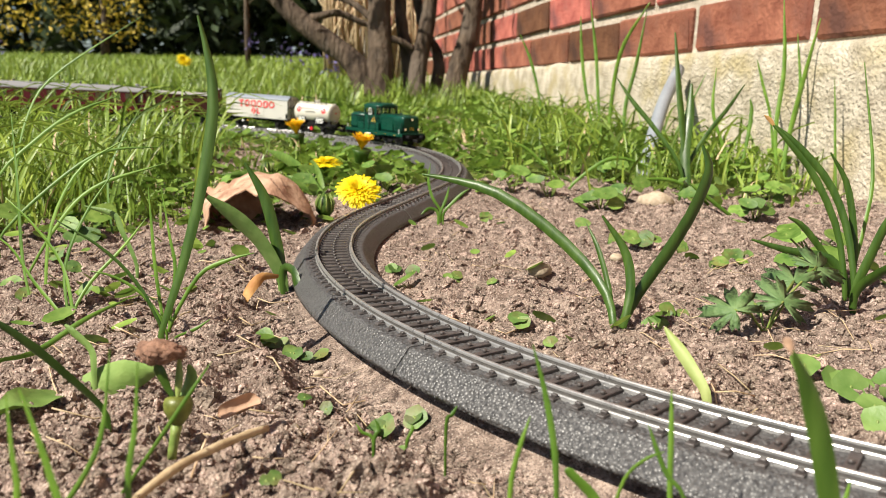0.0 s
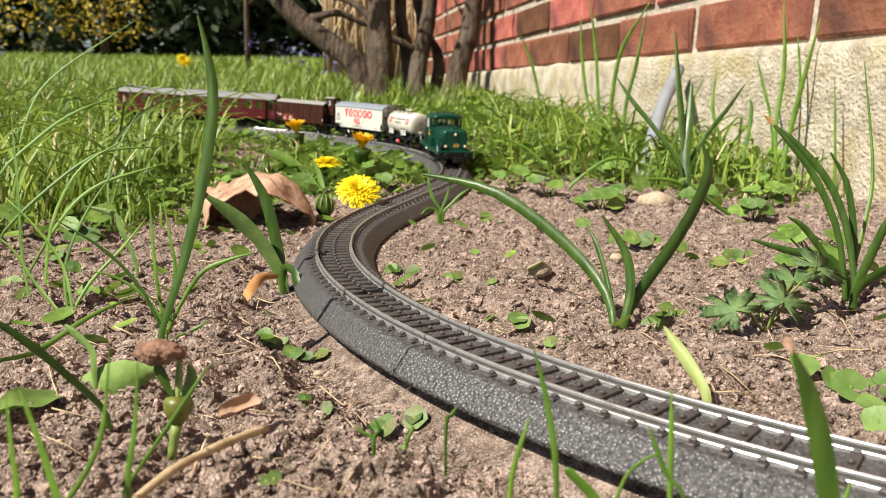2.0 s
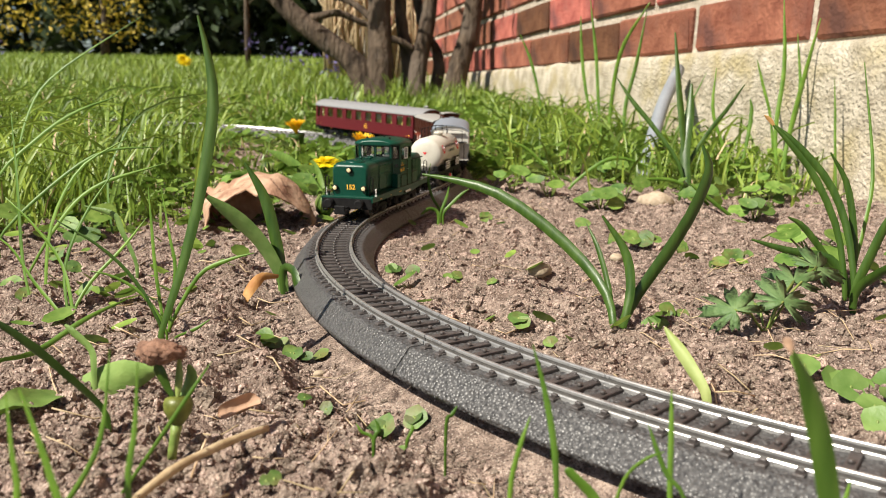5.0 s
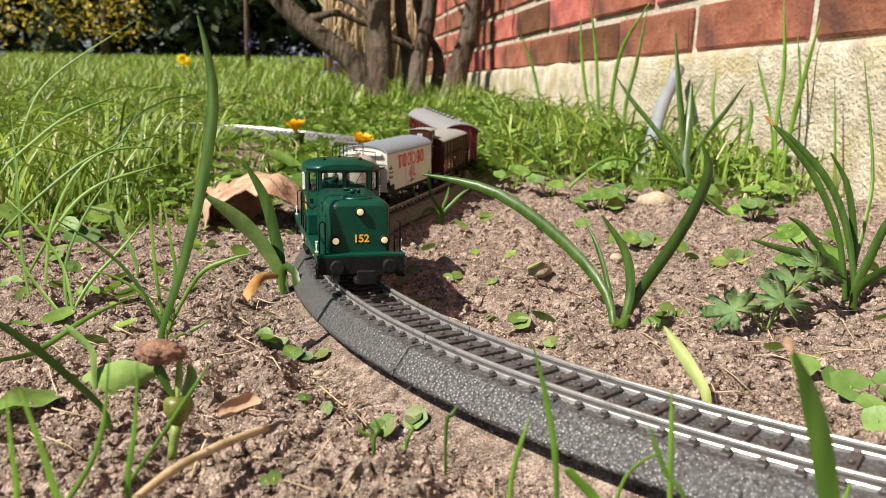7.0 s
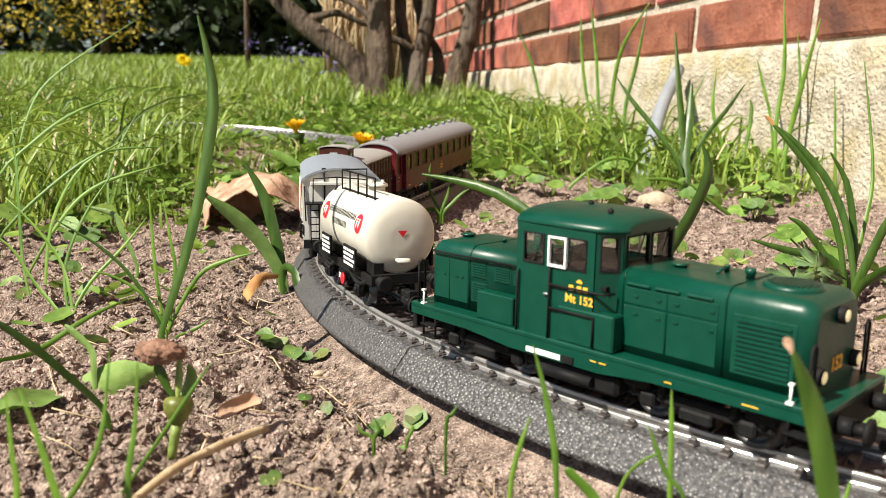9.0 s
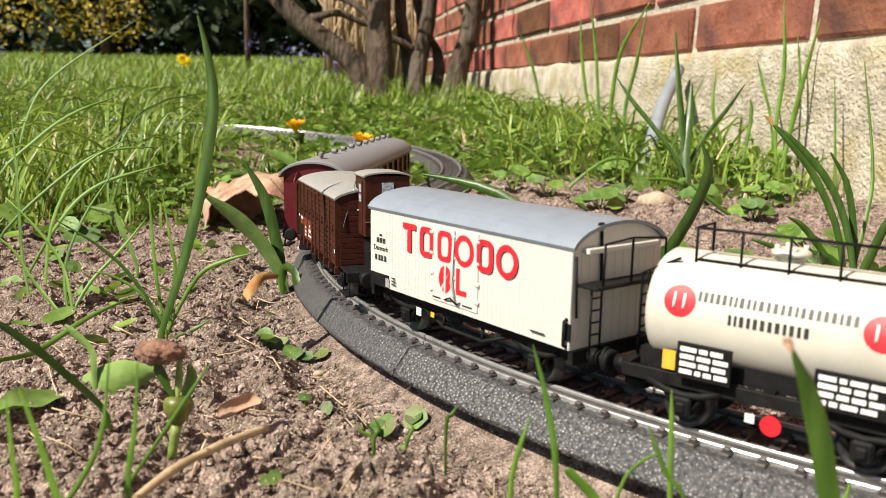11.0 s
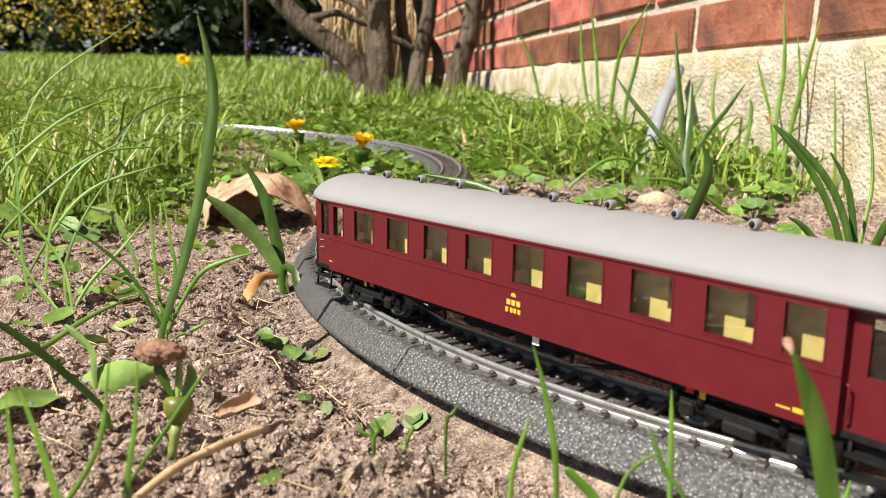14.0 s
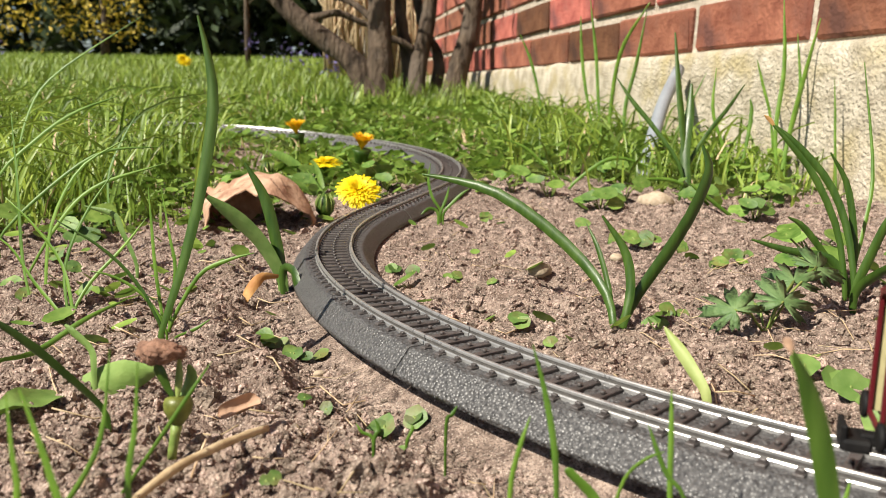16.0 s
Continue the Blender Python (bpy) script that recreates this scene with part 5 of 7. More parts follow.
    box(bm, 0.006, 0.022, -0.0120, -0.004, 0.0050, 0.0112, 0.0008)
    part("underframe", bm, M_BLACK, t, "black underframe with truss rods")
    bogie(t, -0.067, 0.026)
    bogie(t, 0.077, 0.026)
    return t


def ring_frame(a, b, c, d, y, w=0.0004):
    bm = B()
    for q in ((a - w, a, c - w, d + w), (b, b + w, c - w, d + w), (a, b, c - w, c), (a, b, d, d + w)):
        box(bm, q[0], q[1], y - 0.0004, y + 0.0004, q[2], q[3])
    return bm


# ---- plants: materials ----
M_BLADE = pmat("dark_green_leaf", (0.031, 0.076, 0.008), (0.066, 0.130, 0.017), 0.012, 0.38, 0.00006, 0.0012, passing=0.26, stretch=(4, 4, 0.3), vary=0.12)
M_DISC = pmat("round_leaf", (0.070, 0.150, 0.026), (0.17, 0.28, 0.065), 0.004, 0.5, 0.0002, 0.001, passing=0.28, vary=0.35, stain=(0.16, 0.17, 0.05), stain_size=0.006)
M_PALELEAF = pmat("pale_green_leaf", (0.13, 0.24, 0.05), (0.24, 0.36, 0.10), 0.008, 0.5, 0.0003, 0.002, passing=0.3, vary=0.2)
M_GRASS2 = pmat("bright_grass_blade", (0.085, 0.19, 0.016), (0.17, 0.31, 0.038), 0.01, 0.45, 0.0, passing=0.35, vary=0.25)
M_LAWN = pmat("lawn_grass_blade", (0.120, 0.205, 0.022), (0.28, 0.38, 0.060), 0.05, 0.45, 0.0, passing=0.35, island=0.4)
M_WEED = pmat("weed_leaf", (0.10, 0.19, 0.025), (0.22, 0.33, 0.06), 0.006, 0.5, 0.0, passing=0.3, island=0.35)
M_WEEDLEAF = pmat("fresh_weed_leaf", (0.085, 0.18, 0.024), (0.20, 0.32, 0.065), 0.005, 0.5, 0.0002, 0.002, passing=0.3, vary=0.3)
M_DRY = pmat("dry_brown_leaf", (0.36, 0.21, 0.13), (0.62, 0.42, 0.29), 0.014, 0.75, 0.001, 0.004, passing=0.12, stain=(0.30, 0.16, 0.10), stain_size=0.012)
M_ORANGE = pmat("withered_orange_leaf", (0.42, 0.19, 0.05), (0.58, 0.36, 0.14), 0.008, 0.7, 0.0004, 0.002, passing=0.25)
M_STRAW = pmat("dry_straw", (0.38, 0.27, 0.15), (0.60, 0.47, 0.30), 0.006, 0.8, 0.0004, 0.002, island=0.3)
M_PETAL = pmat("yellow_petal", (0.84, 0.66, 0.004), (0.90, 0.74, 0.010), 0.004, 0.55, 0.0, passing=0.35, island=0.1)
M_PETAL2 = pmat("orange_yellow_petal", (0.78, 0.42, 0.005), (0.84, 0.55, 0.01), 0.004, 0.55, 0.0, passing=0.3, island=0.12)
M_STEM = pmat("yellow_green_stem", (0.16, 0.24, 0.05), (0.28, 0.34, 0.09), 0.004, 0.5, 0.0002, 0.001, passing=0.15)
M_OLIVE = pmat("olive_seed_leaf", (0.085, 0.105, 0.016), (0.17, 0.19, 0.035), 0.003, 0.4, 0.0001, 0.0006, passing=0.12)
M_HUSK = pmat("husk_brown", (0.10, 0.045, 0.026), (0.34, 0.19, 0.125), 0.003, 0.85, 0.0012, 0.0012)
M_GERANIUM = pmat("geranium_leaf", (0.075, 0.15, 0.045), (0.17, 0.26, 0.10), 0.005, 0.6, 0.0006, 0.002, passing=0.2)
M_CUT = pmat("pale_stalk", (0.28, 0.36, 0.10), (0.42, 0.48, 0.18), 0.006, 0.5, 0.0, passing=0.2)
M_STONE = pmat("pale_pebble", (0.30, 0.235, 0.16), (0.46, 0.37, 0.27), 0.004, 0.8, 0.0006, 0.002, vary=0.25)
M_CONDUIT = pmat("grey_plastic_pipe", (0.19, 0.21, 0.235), (0.25, 0.275, 0.30), 0.02, 0.5, 0.0003, 0.003)
M_CONIFER = pmat("dark_conifer", (0.012, 0.028, 0.010), (0.035, 0.055, 0.018), 0.05, 0.7, 0.0, passing=0.15, island=0.5)
M_FORSYTHIA = pmat("yellow_blossom", (0.42, 0.32, 0.03), (0.60, 0.47, 0.06), 0.05, 0.6, 0.0, passing=0.3, island=0.4)
M_BLUEBELL = pmat("violet_blossom", (0.12, 0.10, 0.30), (0.19, 0.16, 0.40), 0.02, 0.6, 0.0, passing=0.2, island=0.3)


def smooth_line(pts, n):
    p = [Vector(q) for q in pts]
    p = [p[0] * 2 - p[1]] + p + [p[-1] * 2 - p[-2]]
    out = []
    m = len(p) - 3
    for i in range(n + 1):
        u = i / n * m
        k = min(int(u), m - 1)
        f = u - k
        a, b, c, d = p[k:k + 4]
        out.append(0.5 * ((2 * b) + (c - a) * f + (2 * a - 5 * b + 4 * c - d) * f * f + (3 * b - a - 3 * c + d) * f ** 3))
    return out


def blade(plant, pts, width, material, twist=0.0, name="leaf", label="", fold=0.16, n=14):
    """A strap leaf with a folded keel and some thickness, rooted in the soil."""
    pts = [Vector(q) for q in pts]
    if name == "leaf":
        z = soil_z(pts[0].x, pts[0].y)
        if pts[0].z > z - 0.003:
            pts = [Vector((pts[0].x, pts[0].y, z - 0.004))] + pts
    line = smooth_line(pts, n)
    bm = B()
    rings = []
    th = min(width * 0.10, 0.0005)
    for i, p in enumerate(line):
        t = i / n
        d = (line[min(i + 1, n)] - line[max(i - 1, 0)]).normalized()
        side = d.cross(Vector((0.15, 1, 0.1))).normalized()
        side = Matrix.Rotation(twist * (t - 0.3) * 2 + 0.35 * math.sin(3 * t + width * 900), 3, d) @ side
        up = side.cross(d)
        w = width * 0.42 * (0.45 + 0.55 * min(t / 0.45, 1)) * (1 if t < 0.7 else max(0.06, (1 - (t - 0.7) / 0.3)) ** 0.55)
        k = fold * w
        rings.append([p - side * w + up * k, p - side * w * 0.5 + up * k * 0.35, p, p + side * w * 0.5 + up * k * 0.35, p + side * w + up * k,
                      p + side * w * 0.5 + up * (k * 0.35 - th), p - up * th, p - side * w * 0.5 + up * (k * 0.35 - th)])
    loft(bm, [q[:5] for q in rings], smooth=True, closed=False)
    loft(bm, [[q[4], q[5], q[6], q[7], q[0]] for q in rings], smooth=True, closed=False)
    return part(name, bm, material, plant, label)


def disc_leaf(bm, c, r, normal, mi=0, long=1.0, notch=0.0, n=12, spin=0.0):
    q = Vector(normal).normalized().to_track_quat("Z", "Y").to_matrix() @ Matrix.Rotation(spin, 3, "Z")
    mid = bm.verts.new(Vector(c) - q @ Vector((0, 0, r * 0.12)))
    low = bm.verts.new(Vector(c) - q @ Vector((0, 0, r * 0.17)))
    ring, under = [], []
    for k in range(n):
        a = 2 * math.pi * k / n
        s = r * (1 - notch * (1 if k == 0 else 0)) * (1 + 0.06 * math.sin(5 * a + r * 7000))
        v = Vector(c) + q @ Vector((s * long * math.cos(a), s * math.sin(a), r * 0.10 * math.sin(2 * a)))
        ring.append(bm.verts.new(v))
        under.append(bm.verts.new(v))
    for k in range(n):
        for tri in ((mid, ring[k], ring[(k + 1) % n]), (low, under[(k + 1) % n], under[k])):
            f = bm.faces.new(tri)
            f.material_index, f.smooth = mi, True


def lobed_leaf(bm, c, r, normal, spin, lobes=7):
    """A geranium leaf, cut into toothed lobes."""
    q = Vector(normal).normalized().to_track_quat("Z", "Y").to_matrix() @ Matrix.Rotation(spin, 3, "Z")
    n = lobes * 6
    mid = bm.verts.new(Vector(c))
    low = bm.verts.new(Vector(c) - q @ Vector((0, 0, r * 0.06)))
    ring = []
    for k in range(n + 1):
        a = math.radians(-150) + math.radians(300) * k / n
        ph = (k % 6) / 6
        s = (0.42, 0.74, 0.98, 0.82, 1.0, 0.70)[k % 6] if k not in (0, n) else 0.4
        s *= r * (0.85 + 0.15 * math.cos(a))
        ring.append(bm.verts.new(Vector(c) + q @ Vector((s * math.cos(a), s * math.sin(a), r * (0.10 * math.sin(a * 3.5) - 0.12 * (s / r) ** 2)))))
    for k in range(n):
        bm.faces.new((mid, ring[k], ring[k + 1])).smooth = True
        bm.faces.new((low, ring[k + 1], ring[k])).smooth = True


def flower_head(bm, c, r, normal, rows, rng, cup=0.3):
    q = Vector(normal).normalized().to_track_quat("Z", "Y").to_matrix()
    for row in range(rows):
        k = row / max(rows - 1, 1)
        count = int(62 - 30 * k)
        for i in range(count):
            a = 2 * math.pi * (i + rng.random() * 0.7) / count
            L = r * (1 - 0.62 * k) * rng.uniform(0.88, 1.06)
            lift = cup + 0.85 * k + rng.uniform(-0.08, 0.08)
            d = Vector((math.cos(a) * math.cos(lift), math.sin(a) * math.cos(lift), math.sin(lift)))
            s = Vector((-math.sin(a), math.cos(a), 0)) * r * 0.052
            droop = Vector((0, 0, -r * 0.18 * (1 - k)))
            base = Vector((0, 0, r * 0.05))
            pts = [base - s * 0.5, base + s * 0.5, base + d * L * 0.6 + s, base + d * L * 0.6 - s, base + d * L + droop + s * 0.7, base + d * L + droop - s * 0.7]
            v = [bm.verts.new(Vector(c) + q @ p) for p in pts]
            bm.faces.new((v[0], v[1], v[2], v[3]))
            bm.faces.new((v[3], v[2], v[4], v[5]))


def dandelion(c, r, normal, material, label, seed, cup=0.25, rows=4):
    t = thing("dandelion", label, "flower", "dandelions")
    rng = random.Random(seed)
    bm = B()
    flower_head(bm, c, r, normal, rows, rng, cup)
    part("flower_head", bm, material, t, "yellow petals")
    nrm = Vector(normal).normalized()
    c = Vector(c)
    foot = c - nrm * r * 0.7
    root = Vector((c.x - nrm.x * 0.02, c.y + 0.006, soil_z(c.x, c.y) - 0.004))
    bm = B()
    tube(bm, [c + nrm * r * 0.08, c - nrm * r * 0.15, c - nrm * r * 0.5, foot], [r * 0.45, r * 0.36, r * 0.30, r * 0.10], 10)
    part("calyx", bm, M_BLADE, t, "green calyx")
    part("stem", tube(B(), [foot + nrm * r * 0.1, (foot + root) / 2 + Vector((0.002, 0, 0.001)), root], [r * 0.10, r * 0.10, r * 0.12], 8), M_STEM, t)


def bud(c, r, h):
    t = thing("dandelion_bud", "closed green dandelion bud", "flower")
    c = Vector(c)
    bm = B()
    tube(bm, [c - Vector((0, 0, h * 0.5)), c - Vector((0, 0, h * 0.25)), c, c + Vector((0, 0, h * 0.3)), c + Vector((0, 0, h * 0.5))], [r * 0.5, r, r * 0.95, r * 0.7, r * 0.3], 10)
    part("bud", bm, M_BLADE, t)
    bm = B()
    for k in range(10):
        a = k * 0.63
        d = Vector((math.cos(a), math.sin(a), 0))
        tube(bm, [c + d * r * 0.9 - Vector((0, 0, h * 0.25)), c + d * r * 1.02 + Vector((0, 0, h * 0.15)), c + d * r * 0.6 + Vector((0, 0, h * 0.5))], [r * 0.10, r * 0.09, r * 0.03], 5)
    part("sepals", bm, M_STEM, t)
    part("stem", tube(B(), [c - Vector((0, 0, h * 0.4)), (c.x, c.y + 0.002, soil_z(c.x, c.y) - 0.003)], r * 0.3, 7), M_STEM, t)


def curled_leaf(name, label, c, size, curl, lean, turn, material):
    """A dry leaf, bent and rolled at its edges."""
    bm = B()
    n, m = 16, 10
    grid = {}
    for side in (0, 1):
        for i in range(n + 1):
            u = i / n * 2 - 1
            w = math.sqrt(max(0, 1 - abs(u) ** 2.2)) * 0.55 + 0.02
            for j in range(m + 1):
                v = j / m * 2 - 1
                a = v * w * curl
                y = math.sin(a) / curl
                z = (1 - math.cos(a)) / curl + 0.10 * u * u + 0.05 * noise.noise(Vector((u * 2.5, v * 2.5, size * 50)))
                grid[side, i, j] = bm.verts.new((u * size, y * size * 1.2, z * size - side * size * 0.02))
    for side in (0, 1):
        for i in range(n):
            for j in range(m):
                q = (grid[side, i, j], grid[side, i + 1, j], grid[side, i + 1, j + 1], grid[side, i, j + 1])
                bm.faces.new(q if side == 0 else q[::-1]).smooth = True
    ob = new(name, mesh_of(name, bm, material))
    ob.matrix_basis = Matrix.Translation(c) @ Euler((lean[0], lean[1], turn)).to_matrix().to_4x4()
    return tagged(ob, label, "leaf")


def arched_leaf(name, label, c, half, deep, tall, turn):
    """A dry leaf that stands like a crumpled tent, open at one end."""
    bm = B()
    n, m = 18, 10
    for off in (0.0, 0.0007):
        rows = []
        for j in range(m + 1):
            v = j / m
            row = []
            for i in range(n + 1):
                a = -0.25 + (math.pi + 0.5) * i / n
                k = 1 - 0.18 * v ** 2 + 0.26 * noise.noise(Vector((a * 1.6, v * 2, half * 90)))
                jag = 0.010 * noise.noise(Vector((a * 2.3, 4, half * 50))) if j == 0 else 0
                x = math.cos(a) * (half * k - off)
                z = max(math.sin(a), -0.1) * (tall * k * (0.74 + 0.34 * math.sin(v * 2.2)) - off) + 0.007 * noise.noise(Vector((a * 3, v * 4, 1)))
                y = (v - 0.45) * deep * 2 + jag - 0.10 * max(z, 0) * (1 - v)
                row.append((x, y, z))
            rows.append(row)
        loft(bm, rows, smooth=True, closed=False)
    ob = new(name, mesh_of(name, bm, M_DRY))
    ob.matrix_basis = Matrix.Translation(c) @ Matrix.Rotation(turn, 4, "Z")
    return tagged(ob, label, "leaf")


def sprout():
    t = thing("seedling", "sprouting seedling carrying its brown seed husk", "plant")
    z = soil_z(-0.0604, 0.1708)
    part("stem", tube(B(), [(-0.0636, 0.1779, -0.0010), (-0.0634, 0.1783, 0.0013), (-0.0629, 0.1789, 0.0046), (-0.0625, 0.1794, 0.0072)], [0.0011, 0.0011, 0.0012, 0.0014], 12), M_STEM, t, "yellow-green stem")
    bm = B()
    tube(bm, [(-0.0625, 0.1793, 0.0070), (-0.0624, 0.1796, 0.0083), (-0.0623, 0.1799, 0.0101), (-0.0622, 0.1802, 0.0119), (-0.0622, 0.1804, 0.0132), (-0.0622, 0.1805, 0.0136)], [0.0014, 0.0022, 0.0032, 0.0035, 0.0031, 0.0018], 16)
    part("seed_leaf", bm, M_OLIVE, t, "thick rounded olive seed leaf")
    blade(t, [(-0.0633, 0.1834, 0.0099), (-0.0629, 0.1847, 0.0115), (-0.0614, 0.1852, 0.0143), (-0.0607, 0.1858, 0.0174), (-0.0612, 0.1857, 0.0198)], 0.0040, M_PALELEAF, name="seed_leaf", label="bright pale green seed leaf")
    blade(t, [(-0.0636, 0.1805, 0.0136), (-0.0652, 0.1809, 0.0158), (-0.0665, 0.1806, 0.0194), (-0.0673, 0.1810, 0.0220)], 0.0042, M_BLADE, name="shoot_leaf", label="crinkled dark green first leaf")
    blade(t, [(-0.0626, 0.1805, 0.0133), (-0.0623, 0.1813, 0.0178), (-0.0622, 0.1822, 0.0228)], 0.0028, M_STEM, name="shoot_leaf", label="folded yellowish first leaf")
    bm = B()
    bmesh.ops.create_icosphere(bm, subdivisions=4, radius=1)
    for v in bm.verts:
        k = noise.noise(v.co * 2.5) * 0.22 + noise.noise(Vector((v.co.x * 3, v.co.y * 6, v.co.z * 7))) * 0.20 + noise.noise(v.co * 14) * 0.06
        v.co = Matrix.Rotation(0.10, 3, "Y") @ (Vector((v.co.x * 0.0056, v.co.y * 0.0042, v.co.z * (0.0022 if v.co.z > 0 else 0.0031 - v.co.x * 0.0010))) * (1 + k)) + Vector((-0.0660, 0.1805, 0.0248))
    for f in bm.faces:
        f.smooth = True
    part("husk", bm, M_HUSK, t, "wrinkled brown seed husk")


def stone(c, r, seed, label):
    bm = B()
    bmesh.ops.create_icosphere(bm, subdivisions=2, radius=1)
    for v in bm.verts:
        v.co = Vector((v.co.x * r * 1.3, v.co.y * r, v.co.z * r * 0.75)) * (1 + 0.25 * noise.noise(v.co * 1.5 + Vector((seed, 0, 0))))
    ob = new("pebble", mesh_of("pebble", bm, M_STONE, True))
    ob.matrix_basis = pose(c[0], c[1], soil_z(*c) + r * 0.35, 0, 0, seed * 40)
    tagged(ob, label, "stone", "pebbles")


def small_things():
    dandelion((-0.0615, 0.5731, 0.0200), 0.0165, (0.05, -0.62, 0.78), M_PETAL, "fully open bright yellow dandelion beside the track", 1, 0.10, 8)
    dandelion((-0.0828, 0.8050, 0.0350), 0.0215, (0.1, -0.15, 1), M_PETAL2, "half-closed golden dandelion among weeds", 2, 1.05, 5)
    dandelion((-0.1137, 0.7719, 0.0240), 0.0160, (0.0, -0.15, 1), M_PETAL, "yellow dandelion seen edge-on over weeds", 3, 0.15, 4)
    dandelion((-0.1665, 0.9090, 0.0450), 0.0220, (-0.1, -0.1, 1), M_PETAL2, "half-closed golden dandelion beside the track", 4, 1.05, 5)
    dandelion((-0.7203, 2.2550, 0.1875), 0.0220, (0.5, -0.6, 0.6), M_PETAL, "yellow dandelion standing in the lawn", 5, 0.3, 3)
    bud((-0.0845, 0.5663, 0.0105), 0.0065, 0.016)
    bud((-0.1552, 0.7009, 0.0235), 0.0060, 0.014)
    t = thing("dandelion_leaves", "rosette of toothed dandelion leaves", "plant")
    for a, b, w in (((-0.095, 0.64, 0.004), (-0.175, 0.80, 0.034), 0.012), ((-0.09, 0.66, 0.004), (-0.04, 0.74, 0.024), 0.012), ((-0.10, 0.66, 0.004), (-0.12, 0.72, 0.030), 0.010), ((-0.10, 0.66, 0.004), (-0.19, 0.68, 0.020), 0.010)):
        a, b = Vector(a), Vector(b)
        blade(t, [a, a.lerp(b, 0.35) + Vector((0, 0, 0.008)), a.lerp(b, 0.7) + Vector((0, 0, 0.006)), b], w, M_WEED)
    arched_leaf("dry_leaf", "large curled dry tan leaf arched over the soil", (-0.1290, 0.5500, 0.0), 0.036, 0.030, 0.034, radians(12))
    arched_leaf("dry_leaf", "crumpled dry tan leaf behind the curled one", (-0.1560, 0.5750, 0.002), 0.020, 0.016, 0.022, radians(-40))
    curled_leaf("dry_leaf", "small folded brown leaf on the soil", (-0.0520, 0.1960, 0.0045), 0.0058, 3.2, (radians(30), radians(-12)), radians(35), M_DRY)
    sprout()
    s = new("straw_stalk", mesh_of("straw_stalk", tube(B(), smooth_line([(-0.0425, 0.1850, 0.0040), (-0.0480, 0.1720, 0.0062), (-0.0560, 0.1540, 0.0070), (-0.0640, 0.1300, 0.0040)], 12), [0.0009 + 0.0001 * (i % 3) for i in range(13)], 7), M_STRAW))
    tagged(s, "dry straw-coloured stalk lying across the soil", "twig")
    g = thing("geranium", "low geranium with lobed green leaves", "plant")
    for c, r, nrm, sp in (((0.1096, 0.2910, 0.0085), 0.0145, (-0.25, -0.55, 0.8), 2.6), ((0.1318, 0.3013, 0.0095), 0.0150, (0.1, -0.6, 0.8), 1.2), ((0.1587, 0.3337, 0.0170), 0.0155, (0.2, -0.5, 0.85), 0.6), ((0.1448, 0.3226, 0.0130), 0.0145, (-0.2, -0.5, 0.85), 2.0), ((0.1250, 0.3120, 0.0060), 0.0090, (0, -0.4, 0.9), 4.0)):
        bm = B()
        lobed_leaf(bm, c, r, nrm, sp)
        part("leaf", bm, M_GERANIUM, g)
        part("leaf_stalk", tube(B(), [c, (Vector(c) + Vector((0.1245, 0.2980, 0.0))) / 2 + Vector((0, 0, 0.002)), (0.1245, 0.2980, -0.003)], 0.0005, 6), M_STEM, g)
    stone((0.0466, 0.3770), 0.0052, 1, "pale yellowish pebble on the soil")
    stone((0.0327, 0.1519), 0.0045, 2, "whitish pebble beside the track")
    stone((0.0950, 0.4300), 0.0035, 3, "small pale pebble on the soil")
    stone((0.1680, 0.6300), 0.0105, 4, "tan stone among the weeds")
    stone((-0.0430, 0.2700), 0.0018, 5, "tiny reddish pebble on the soil")
    stone((0.0640, 0.6200), 0.0070, 6, "tan stone beside the track")
    pipe = new("conduit", mesh_of("conduit", tube(B(), smooth_line([(0.2020, 0.816, 0.0), (0.2125, 0.837, 0.0345), (0.2419, 0.907, 0.0838), (0.2870, 1.0100, 0.1280)], 14), 0.0072, 14), M_CONDUIT, True))
    tagged(pipe, "grey plastic conduit leaning against the plinth", "pipe")
    # leafy weeds at the edge of the bed, each a small rosette on stalks
    rng = random.Random(29)
    for x, y, n in ((0.121, 0.615, 8), (0.150, 0.665, 6), (0.205, 0.640, 7), (0.235, 0.600, 7), (0.262, 0.645, 6), (0.090, 0.680, 6), (0.205, 0.435, 7), (0.186, 0.395, 6), (0.060, 0.700, 5), (0.290, 0.700, 6), (-0.050, 0.690, 6), (-0.125, 0.690, 6), (-0.165, 0.640, 6), (-0.215, 0.470, 6), (-0.250, 0.430, 5), (0.160, 0.760, 6), (0.110, 0.850, 6), (0.215, 0.900, 7)):
        t = thing("leafy_weed", "low weed with oval fresh green leaves", "plant", "leafy weeds")
        z = soil_z(x, y)
        for k in range(n):
            a, r = 6.283 * k / n + rng.uniform(-0.4, 0.4), rng.uniform(0.0065, 0.0105)
            out = rng.uniform(0.008, 0.017)
            c = Vector((x + math.cos(a) * out, y + math.sin(a) * out, z + rng.uniform(0.006, 0.022)))
            bm = B()
            disc_leaf(bm, c, r * 0.62, (math.cos(a) * 0.5, math.sin(a) * 0.5 - 0.35, 0.8), long=1.7, spin=rng.uniform(-0.5, 0.5))
            part("leaf", bm, M_WEEDLEAF, t)
            part("stalk", tube(B(), [c, (c + Vector((x, y, z))) / 2 + Vector((0, 0, 0.003)), (x, y, z - 0.002)], 0.0005, 5), M_STEM, t)
    # round-leaved seedlings one by one
    rng = random.Random(11)
